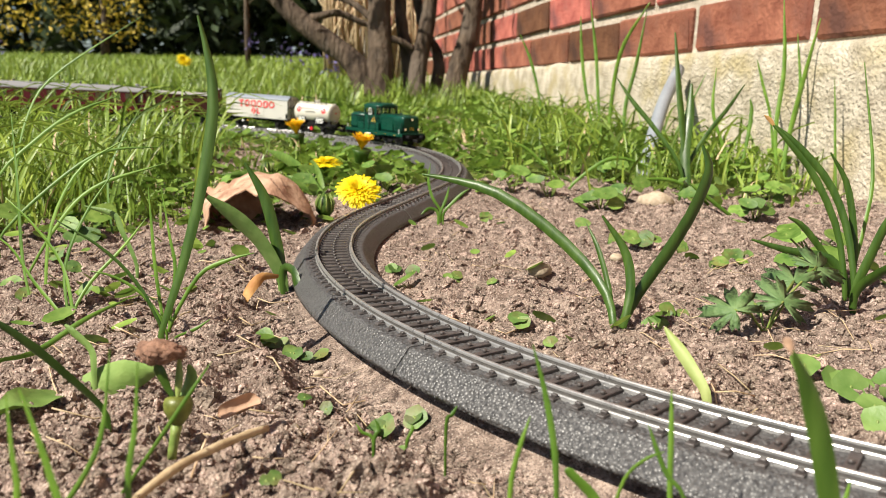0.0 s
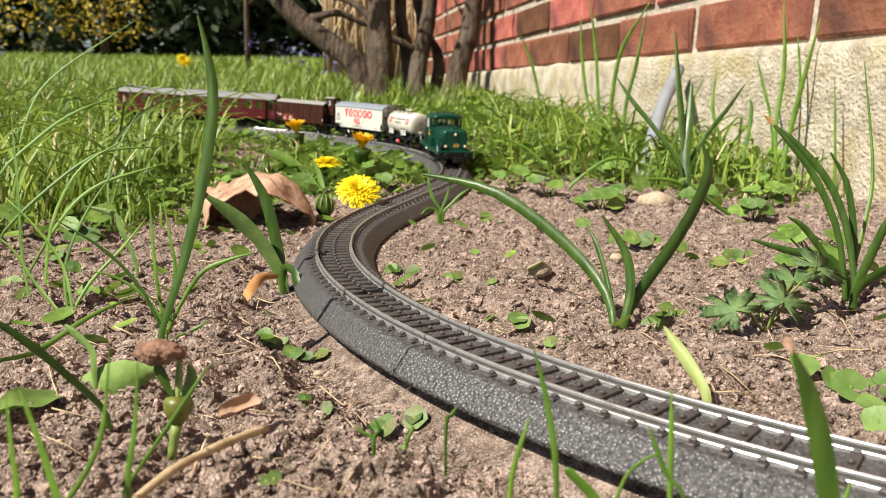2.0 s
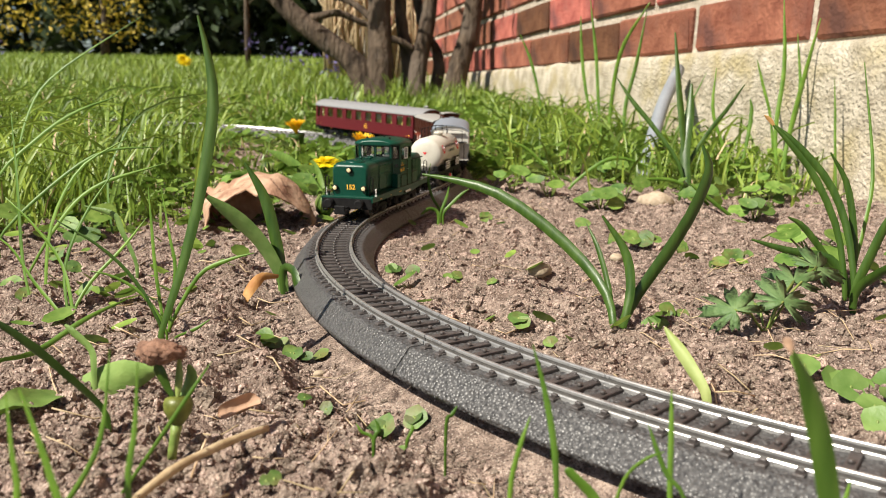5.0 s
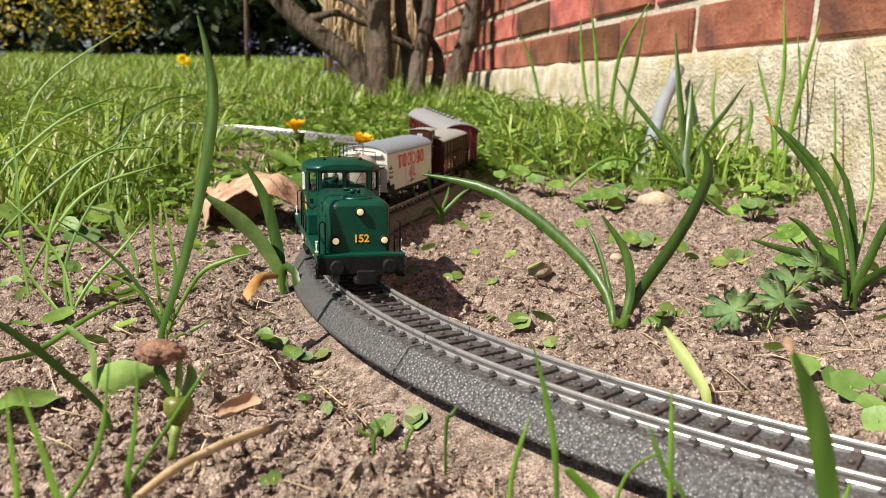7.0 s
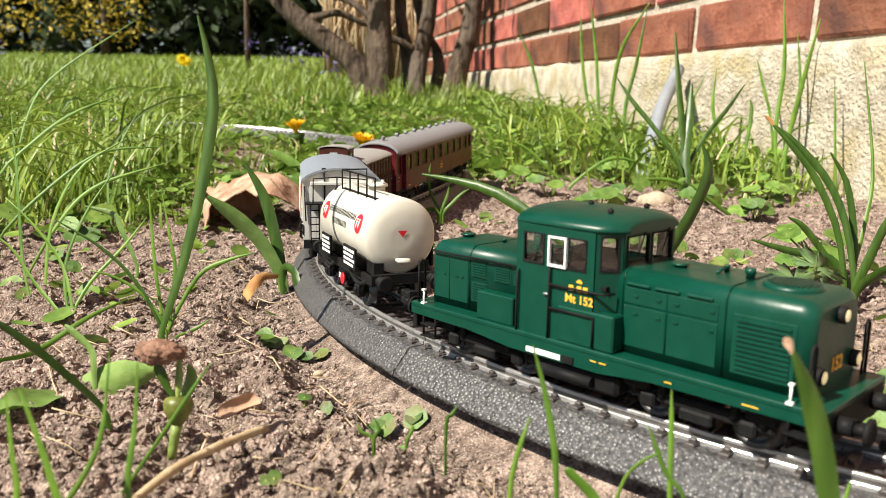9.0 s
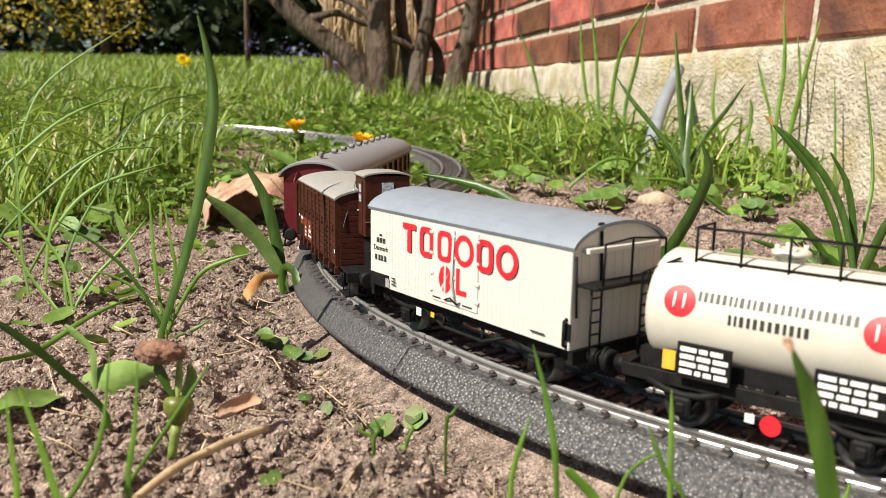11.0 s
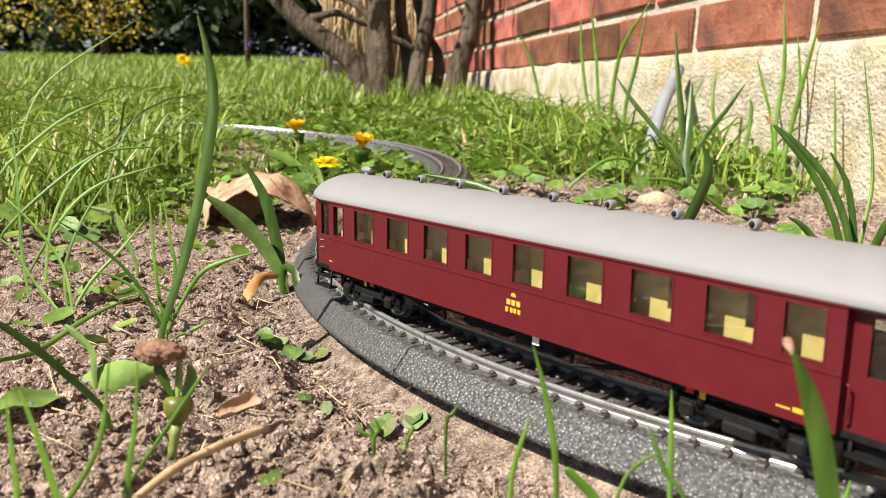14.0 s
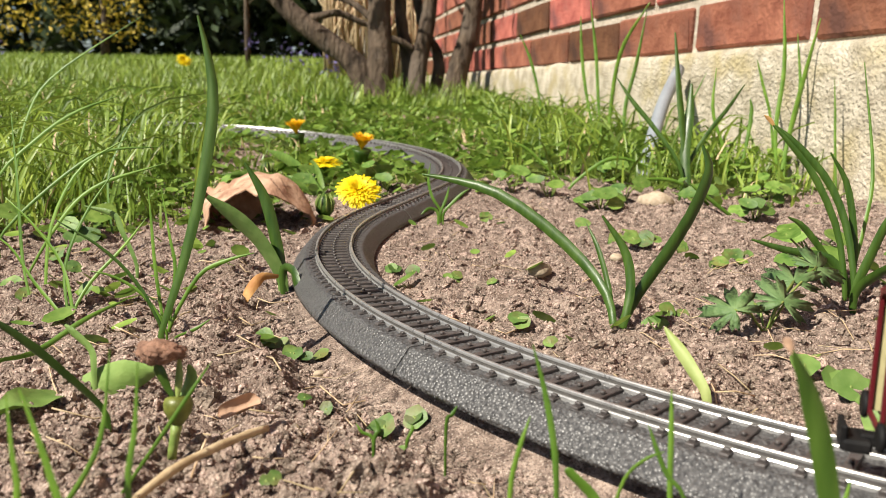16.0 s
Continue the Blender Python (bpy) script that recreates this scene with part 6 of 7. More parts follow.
    for x, y, r in ROUND_WEEDS:
        t = thing("seedling", "small round-leaved green seedling on the soil", "plant", "round-leaved seedlings")
        z = soil_z(x, y)
        for k in range(rng.choice((1, 2, 3))):
            rr = r * rng.uniform(0.55, 1.0) if k else r
            c = Vector((x + k * rr * rng.uniform(-1.4, 1.4), y + rng.uniform(-0.5, 0.5) * rr, z + rr * rng.uniform(0.6, 1.1)))
            bm = B()
            disc_leaf(bm, c, rr, (rng.uniform(-0.4, 0.4), rng.uniform(-0.9, -0.2), 0.8), long=rng.uniform(0.85, 1.2), notch=0.12, spin=rng.uniform(0, 6))
            part("leaf", bm, M_PALELEAF if x > 0.11 and y < 0.26 else M_DISC, t)
            part("stalk", tube(B(), [c, (x, y, z - 0.002)], 0.0003, 5), M_STEM, t)


ROUND_WEEDS = [(0.0294, 0.2967, 0.0042), (-0.0665, 0.2874, 0.0042), (-0.0163, 0.2192, 0.0040), (-0.0075, 0.2242, 0.0036), (-0.0392, 0.2183, 0.0022), (-0.0322, 0.2144, 0.0020), (-0.0099, 0.1918, 0.0022),
               (-0.0081, 0.1847, 0.0020), (-0.0368, 0.1661, 0.0018), (0.1196, 0.4690, 0.0055), (0.0942, 0.3263, 0.0040), (0.0847, 0.3037, 0.0042), (0.0394, 0.2785, 0.0026), (-0.0149, 0.3867, 0.0040), (-0.0240, 0.3925, 0.0035),
               (0.0073, 0.3757, 0.0035), (0.0225, 0.3581, 0.0025), (0.1621, 0.4373, 0.0045), (0.1199, 0.2510, 0.0050), (0.1250, 0.2352, 0.0055), (0.1220, 0.2161, 0.0050), (0.1340, 0.2250, 0.0050)]
LEFT_WEEDS = [(-0.1751, 0.3245, 0.0040), (-0.1426, 0.3122, 0.0036), (-0.1962, 0.3554, 0.0045), (-0.0538, 0.2811, 0.0036), (-0.0601, 0.2920, 0.0030), (-0.0446, 0.2814, 0.0034), (-0.2083, 0.4237, 0.0050), (-0.1941, 0.4094, 0.0045),
              (0.0930, 0.5304, 0.0055), (0.1402, 0.4705, 0.0050), (0.0305, 0.5683, 0.0050), (0.1266, 0.2457, 0.0045), (0.1180, 0.2050, 0.0045), (0.1080, 0.4950, 0.0050), (0.1500, 0.4250, 0.0045)]
ROUND_WEEDS += LEFT_WEEDS


# ---- ground cover ----
def soil_crumbs():
    rng = np.random.default_rng(5)
    base = B()
    bmesh.ops.create_icosphere(base, subdivisions=1, radius=1)
    V0 = np.array([v.co[:] for v in base.verts])
    F0 = np.array([[v.index for v in f.verts] for f in base.faces])
    base.free()
    big = B()
    bmesh.ops.create_icosphere(big, subdivisions=2, radius=1)
    V1 = np.array([v.co[:] for v in big.verts])
    F1 = np.array([[v.index for v in f.verts] for f in big.faces])
    big.free()
    verts, faces, n, k = [], [], 0, 0
    while n < 42000:
        y = 0.11 + 0.62 * rng.random() ** 1.7
        x = rng.uniform(-0.62, 0.62) * y * 1.15
        clod = n % 11 == 0
        if track_gap(x, y) < (0.0235 if clod else 0.0215):
            continue
        if clod:
            if y > 0.36 and rng.random() < 0.5:
                y = 0.11 + 0.25 * rng.random()
                x = rng.uniform(-0.62, 0.62) * y * 1.15
                if track_gap(x, y) < 0.0235:
                    continue
            r = 0.0010 + 0.0026 * rng.random() ** 4
            off = Vector(rng.uniform(0, 90, 3))
            w = V1 * np.array([1 + 0.75 * noise.noise(Vector(q) * 1.5 + off) + 0.65 * noise.noise(Vector(q) * 3.3 + off) for q in V1])[:, None] * rng.uniform(0.7, 1.25, 3)
            F = F1
        else:
            r = 0.0003 + 0.0012 * rng.random() ** 3 + 0.0009 * y
            w = V0 * rng.uniform(0.7, 1.25, 3) + rng.normal(0, 0.20, V0.shape)
            F = F0
        a = rng.uniform(0, 6.28)
        c, s = math.cos(a), math.sin(a)
        w = np.stack((w[:, 0] * c - w[:, 1] * s, w[:, 0] * s + w[:, 1] * c, w[:, 2] * 0.85), 1) * r + (x, y, soil_z(x, y) - r * (0.25 if clod else 0.0))
        verts.append(w)
        faces.append(F + k)
        k += len(w)
        n += 1
    ob = new("soil_crumbs", from_data("soil_crumbs", np.concatenate(verts), np.concatenate(faces), M_CRUMB))
    tagged(ob, "loose crumbs and clods of sandy soil", "soil", kind="stuff")


def straw_litter():
    rng = np.random.default_rng(9)
    bm = B()
    k = 0
    while k < 230:
        y = 0.13 + 0.55 * rng.random() ** 1.5
        x = rng.uniform(-0.6, 0.6) * y
        if track_gap(x, y) < 0.025:
            continue
        a, L = rng.uniform(0, 6.28), rng.uniform(0.002, 0.011)
        pts = []
        for u in (-1, 0, 1):
            px, py = x + u * L * math.cos(a), y + u * L * math.sin(a) + 0.1 * L * u * u
            pts.append((px, py, soil_z(px, py) + 0.0012 + 0.0015 * rng.random()))
        tube(bm, pts, 0.00012 + 0.00018 * rng.random(), 4)
        k += 1
    tagged(new("straw_litter", mesh_of("straw_litter", bm, M_STRAW)), "dry straw bits and rootlets on the soil", "litter", kind="stuff")


def lawn_share(x, y):
    """How thickly grass covers a place: none on the open bed, full on the lawn."""
    edge = 0.60 + 0.06 * noise.noise(Vector((x * 6, 2.0, 0)))
    if x > -0.05:
        edge = 0.66 + 0.10 * noise.noise(Vector((x * 5, 5.0, 0)))
    if x < -0.12:
        edge = 0.56 - 0.24 * min(max((-x - 0.12) / 0.25, 0), 1)
    k = min(max((y - edge) / 0.13, 0), 1)
    bare = noise.noise(Vector((x * 4.5, y * 3, 9)))
    if y < 1.6 and bare > 0.12 and -0.25 < x < 0.03:
        k *= 0.35
    return k


def wall_x(y):
    return 0.3437 - math.tan(WALL_DIR) * (y - 0.85)


def grass_blades(count, near, far, half, height, width, seed, bias=2.0):
    rng = np.random.default_rng(seed)
    verts, faces = [], []
    n = tries = 0
    while n < count and tries < count * 6:
        tries += 1
        y = near + (far - near) * rng.random() ** bias
        x = rng.uniform(-half, half * 0.8) * (y + 0.15)
        if x > wall_x(y) - 0.01:
            continue
        if rng.random() > lawn_share(x, y):
            continue
        g = track_gap(x, y) if y < 1.7 else 1
        if g < 0.026:
            continue
        tall = 1.0
        if y < 1.7:
            tall = 0.26 if x > -0.26 else 0.70
            if x > 0.10 and y > 0.6:
                tall = 0.55
            if x <= -0.26 and y > 0.85:
                tall = 0.40
            if x > 0.03 and rng.random() < 0.5:
                continue
            if g < 0.12:
                tall *= 0.55
        h = height * tall * rng.uniform(0.4, 1.3) * (1 + 0.6 * noise.noise(Vector((x * 9, y * 6, 3))))
        w = width * rng.uniform(0.6, 1.2) * (0.6 + 0.5 * y)
        a, lean = rng.uniform(0, 6.283), rng.uniform(0.1, 0.95) * h
        dx, dy = math.cos(a) * lean, math.sin(a) * lean
        sx, sy = -math.sin(a + rng.normal(0, 0.6)) * w, math.cos(a) * w * 0.4
        z = soil_z(x, y, g) - 0.004
        i = len(verts)
        verts += [(x - sx, y - sy, z), (x + sx, y + sy, z), (x + dx * 0.32 - sx * 0.85, y + dy * 0.32 - sy, z + h * 0.55), (x + dx * 0.32 + sx * 0.85, y + dy * 0.32 + sy, z + h * 0.55),
                  (x + dx * 0.7 - sx * 0.5, y + dy * 0.7 - sy * 0.5, z + h * 0.88), (x + dx * 0.7 + sx * 0.5, y + dy * 0.7 + sy * 0.5, z + h * 0.88), (x + dx * 1.15, y + dy * 1.15, z + h)]
        faces += [(i, i + 1, i + 3, i + 2), (i + 2, i + 3, i + 5, i + 4), (i + 4, i + 5, i + 6)]
        n += 1
    return verts, faces


def lawn():
    v1, f1 = grass_blades(15000, 0.30, 1.7, 0.72, 0.062, 0.00115, 21, 1.0)
    v2, f2 = grass_blades(30000, 1.4, 11, 0.75, 0.048, 0.0011, 22, 1.9)
    k = len(v1)
    ob = new("lawn_grass", from_data("lawn_grass", v1 + v2, f1 + [tuple(i + k for i in f) for f in f2], M_LAWN))
    tagged(ob, "bright green uneven lawn grass", "grass", kind="stuff")
    v3, f3 = grass_blades(900, 0.30, 1.7, 0.72, 0.075, 0.0012, 23, 1.0)
    tagged(new("dry_grass", from_data("dry_grass", v3, f3, M_STRAW)), "scattered dry yellow blades in the lawn", "grass", kind="stuff")
    long_blades()


def long_blades():
    """Coarse long blades that lean out of the lawn's edge."""
    rng = np.random.default_rng(77)
    bm = B()
    n = 0
    while n < 900:
        by_wall = n % 3 == 0
        y = rng.uniform(0.62, 1.5) if by_wall else rng.uniform(0.36, 0.90)
        x = rng.uniform(0.06, wall_x(y) - 0.01) if by_wall else -rng.uniform(0.16, 0.62) * (y + 0.15)
        if track_gap(x, y) < 0.05 or (-0.24 < x < 0.05 and y > 0.55) or lawn_share(x, y) < rng.random():
            continue
        h, a, w = rng.uniform(0.030, 0.070 if by_wall else 0.085), rng.uniform(0, 6.283), rng.uniform(0.0010, 0.0019)
        d = Vector((math.cos(a), math.sin(a), 0)) * h * rng.uniform(0.25, 1.1)
        p = Vector((x, y, soil_z(x, y) - 0.003))
        line = smooth_line([p, p + d * 0.25 + Vector((0, 0, h * 0.55)), p + d * 0.7 + Vector((0, 0, h * 0.92)), p + d * 1.3 + Vector((0, 0, h * rng.uniform(0.7, 1.05)))], 7)
        rows = []
        for i, q in enumerate(line):
            t = (line[min(i + 1, 7)] - line[max(i - 1, 0)]).normalized()
            s = t.cross(Vector((0.2, 1, 0.2))).normalized() * w * (1 - (i / 7) ** 2 * 0.93)
            k = t.cross(s) * 0.25
            rows.append([q - s + k, q, q + s + k])
        loft(bm, rows, closed=False)
        n += 1
    tagged(new("long_grass", mesh_of("long_grass", bm, M_LAWN)), "long leaning blades at the lawn's edge", "grass", kind="stuff")


def low_weeds():
    rng = np.random.default_rng(31)
    verts, faces, n, tries = [], [], 0, 0
    while n < 11000 and tries < 90000:
        tries += 1
        y = 0.26 + 1.8 * rng.random() ** 1.1
        x = rng.uniform(-0.5, 0.55) * (y + 0.1)
        if x > wall_x(y) - 0.01 or rng.random() > (0.010 if x > -0.1 else 0.06) + 0.85 * lawn_share(x, y):
            continue
        g = track_gap(x, y)
        if g < 0.025:
            continue
        r = rng.uniform(0.0025, 0.0065) * (0.7 + 0.4 * y)
        a = rng.uniform(0, 6.283)
        tilt = rng.uniform(-0.7, 0.7), rng.uniform(-0.9, 0.5)
        z = soil_z(x, y, g) + rng.uniform(0.001, 0.030 if x > 0.05 and y > 0.75 else 0.013 if y > 0.6 else 0.006)
        i = len(verts)
        for k in range(8):
            b = k * math.pi / 4
            u, v = r * 1.25 * math.cos(b), r * (0.75 if k % 4 else 0.9) * math.sin(b)
            px, py = u * math.cos(a) - v * math.sin(a), u * math.sin(a) + v * math.cos(a)
            verts.append((x + px, y + py, z + px * tilt[0] + py * tilt[1]))
        verts.append((x, y, z - r * 0.22))
        faces += [(i + k, i + (k + 1) % 8, i + 8) for k in range(8)]
        n += 1
    tagged(new("weed_cover", from_data("weed_cover", verts, faces, M_WEED, True)), "low leafy green weeds covering the ground", "weeds", kind="stuff")


# ---- shrub by the wall, and the distance ----
def shrub():
    t = thing("shrub", "bare multi-stemmed shrub with grey-brown bark by the wall", "tree")
    rng = random.Random(2)

    def limb(name, pts, r0, r1, parent, seed):
        line = smooth_line(pts, 18)
        radii = [(r0 + (r1 - r0) * i / 18) * (1 + 0.12 * noise.noise(Vector((i * 0.6, seed, 0)))) * (1.35 if i == 0 else 1.12 if i == 1 else 1) for i in range(19)]
        return part(name, tube(B(), line, radii, 12), M_BARK, parent)

    trunk = limb("trunk", [(-0.160, 2.03, 0.06), (-0.162, 2.04, 0.16), (-0.168, 2.07, 0.34), (-0.17, 2.1, 0.7), (-0.2, 2.15, 1.3), (-0.22, 2.2, 2.0)], 0.038, 0.014, t, 1)
    limb("trunk", [(-0.185, 2.04, 0.08), (-0.225, 2.05, 0.175), (-0.324, 2.06, 0.250), (-0.424, 2.08, 0.335), (-0.62, 2.1, 0.55), (-0.80, 2.15, 1.0), (-0.85, 2.2, 1.7)], 0.034, 0.012, t, 2)
    limb("trunk", [(-0.075, 2.05, 0.08), (-0.068, 2.06, 0.18), (-0.040, 2.09, 0.34), (0.0, 2.1, 0.8), (0.02, 2.2, 1.6)], 0.026, 0.012, t, 3)
    limb("trunk", [(-0.085, 2.08, 0.08), (-0.098, 2.09, 0.2), (-0.118, 2.12, 0.36), (-0.10, 2.2, 0.9), (-0.05, 2.3, 1.6)], 0.020, 0.010, t, 4)
    limb("trunk", [(0.012, 2.02, 0.08), (0.035, 2.03, 0.18), (0.068, 2.06, 0.34), (0.08, 2.1, 0.8), (0.06, 2.1, 1.6)], 0.031, 0.014, t, 5)
    limb("trunk", [(-0.03, 2.10, 0.09), (-0.02, 2.12, 0.2), (-0.075, 2.14, 0.34), (-0.13, 2.2, 0.9)], 0.018, 0.009, t, 6)
    limb("branch", [(-0.335, 2.06, 0.285), (-0.27, 2.06, 0.30), (-0.20, 2.07, 0.275), (-0.16, 2.08, 0.28)], 0.010, 0.006, trunk, 7)
    limb("branch", [(-0.17, 2.05, 0.24), (-0.12, 2.05, 0.235), (-0.08, 2.06, 0.215), (-0.05, 2.07, 0.205)], 0.010, 0.007, trunk, 8)
    limb("branch", [(-0.165, 2.06, 0.27), (-0.24, 2.1, 0.33), (-0.34, 2.15, 0.37), (-0.5, 2.2, 0.5)], 0.010, 0.004, trunk, 9)
    for k in range(26):
        a, z = rng.uniform(0, 6.28), rng.uniform(0.5, 1.9)
        p = Vector((-0.17 + 0.1 * math.cos(a), 2.12 + 0.1 * math.sin(a), z))
        d = Vector((math.cos(a), math.sin(a), rng.uniform(0.4, 1.0)))
        if k % 2:
            # unseen leafy boughs added above the view to cast shade on the wall
            p = Vector((rng.uniform(-0.55, 0.0), 2.1, z * 0.6 + 0.25))
            d = Vector((rng.uniform(-0.5, 0.5), -rng.uniform(0.5, 1.1), rng.uniform(0.0, 0.5)))
            shade_bough = limb("shade_bough", [p, p + d * 0.2, p + d * 0.42 + Vector((0, 0, 0.03)), p + d * 0.7 + Vector((0, 0, 0.05))], 0.012, 0.003, t, 20 + k)
            q = p + d * 0.45
            v, f = scatter_leaves(110, (q.x, q.y, q.z + 0.05), (0.24, 0.24, 0.12), 0.022, 300 + k, 0.1)
            leaves = new("leaves", from_data("leaves", v, f, M_BLADE))
            leaves.parent = shade_bough
            continue
        limb("twig", [p, p + d * 0.15, p + d * 0.32 + Vector((0, 0, 0.05)), p + d * 0.5 + Vector((0, 0, 0.14))], 0.006, 0.002, t, 20 + k)


def scatter_leaves(count, centre, size, leaf, seed, fill=0.5, stretch=1.0):
    rng = np.random.default_rng(seed)
    c, s = np.array(centre), np.array(size)
    u = rng.normal(size=(count, 3))
    u /= np.linalg.norm(u, axis=1)[:, None]
    rad = fill + (1 - fill) * rng.random(count) ** 0.5
    lump = np.array([1 + 0.35 * noise.noise(Vector(q * 2.6) + Vector((seed, 0, 0))) for q in u])
    P = c + u * s * (rad * lump)[:, None]
    a = rng.normal(size=(count, 3))
    a /= np.linalg.norm(a, axis=1)[:, None]
    b = np.cross(a, rng.normal(size=(count, 3)))
    b /= np.linalg.norm(b, axis=1)[:, None]
    L = leaf * rng.uniform(0.5, 1.4, count)[:, None]
    q = np.stack((P - a * L * stretch, P + b * L * 0.45, P + a * L * stretch, P - b * L * 0.45), 1).reshape(-1, 3)
    i = np.arange(count) * 4
    return q, np.stack((i, i + 1, i + 2, i + 3), 1)


def bush(name, label, centre, size, count, leaf, material, seed, fill=0.5, stretch=1.0):
    t = thing(name, label, "shrub" if name != "conifer" else "tree")
    x, y, z = centre
    g = soil_z(x, y)
    part("trunk", tube(B(), [(x, y, g - 0.1), (x + 0.02, y, g + size[2] * 0.5), (x, y, g + size[2])], [0.06, 0.04, 0.02], 8), M_BARK, t)
    v, f = scatter_leaves(count, (x, y, g + z), size, leaf, seed, fill, stretch)
    v[:, 2] = np.maximum(v[:, 2], g - 0.02)
    ob = new("crown", from_data("crown", v, f, material))
    ob.parent = t
    return t


def distance():
    rng = random.Random(6)
    for k, (x, y, w, h) in enumerate(((-7.6, 11.0, 1.5, 2.6), (-5.9, 11.6, 1.3, 3.0), (-4.3, 10.6, 1.4, 2.8), (-2.9, 10.2, 1.2, 3.0), (-1.7, 10.6, 1.1, 2.9), (-9.6, 12.0, 1.6, 2.8), (-0.4, 11.5, 1.2, 2.8), (-3.4, 12.2, 1.3, 3.2))):
        bush("conifer", "dark dense evergreen at the end of the lawn", (x, y, h * 0.8), (w, w * 0.8, h), 6500, 0.085, M_CONIFER, 40 + k, 0.45, 1.5)
    for k, (x, y) in enumerate(((-5.0, 9.0), (-3.9, 9.4), (-6.2, 9.3))):
        bush("blossom_shrub", "yellow-flowering shrub with thin twigs", (x, y, 0.85), (0.65, 0.5, 0.85), 1500, 0.030, M_FORSYTHIA, 60 + k, 0.3)
    # dried stems behind the shrub, and violet flowers in the lawn
    bm = B()
    for k in range(260):
        x, y = rng.uniform(-0.48, 0.05), rng.uniform(3.2, 3.7)
        g = soil_z(x, y)
        h = rng.uniform(0.35, 0.8)
        tube(bm, [(x, y, g - 0.02), (x + rng.uniform(-0.03, 0.03), y, g + h * 0.5), (x + rng.uniform(-0.12, 0.12), y, g + h)], [0.006, 0.005, 0.003], 4)
    tagged(new("dry_stems", mesh_of("dry_stems", bm, M_STRAW)), "pale dry stems standing behind the shrub", "dry plants", kind="stuff")
    v, f = [], []
    for k, (x, y, z, s) in enumerate(((-0.98, 4.1, 0.14, 0.06), (-0.72, 3.6, 0.08, 0.09), (-0.55, 3.2, 0.07, 0.08), (-2.3, 4.2, 0.10, 0.06), (-0.42, 2.9, 0.06, 0.06))):
        q, i = scatter_leaves(26, (x, y, soil_z(x, y) + z), (s, s, s * 0.8), 0.011, 80 + k, 0.1)
        f += (i + len(v) * 1).tolist()
        v += q.tolist()
    tagged(new("violet_flowers", from_data("violet_flowers", v, f, M_BLUEBELL)), "small violet spring flowers in the lawn", "flowers", kind="stuff")
    t = thing("sapling", "thin bare sapling stem in the lawn", "tree")
    x, y = -0.99, 4.12
    part("trunk", tube(B(), [(x, y, soil_z(x, y) - 0.02), (x - 0.005, y, 0.4), (x, y, 0.8), (x + 0.02, y, 1.6)], [0.015, 0.013, 0.012, 0.008], 8), M_BARK, t)
    part("twig", tube(B(), [(x, y, 0.55), (x + 0.06, y, 0.60), (x + 0.1, y, 0.66)], [0.005, 0.004, 0.002], 6), M_BARK, t)


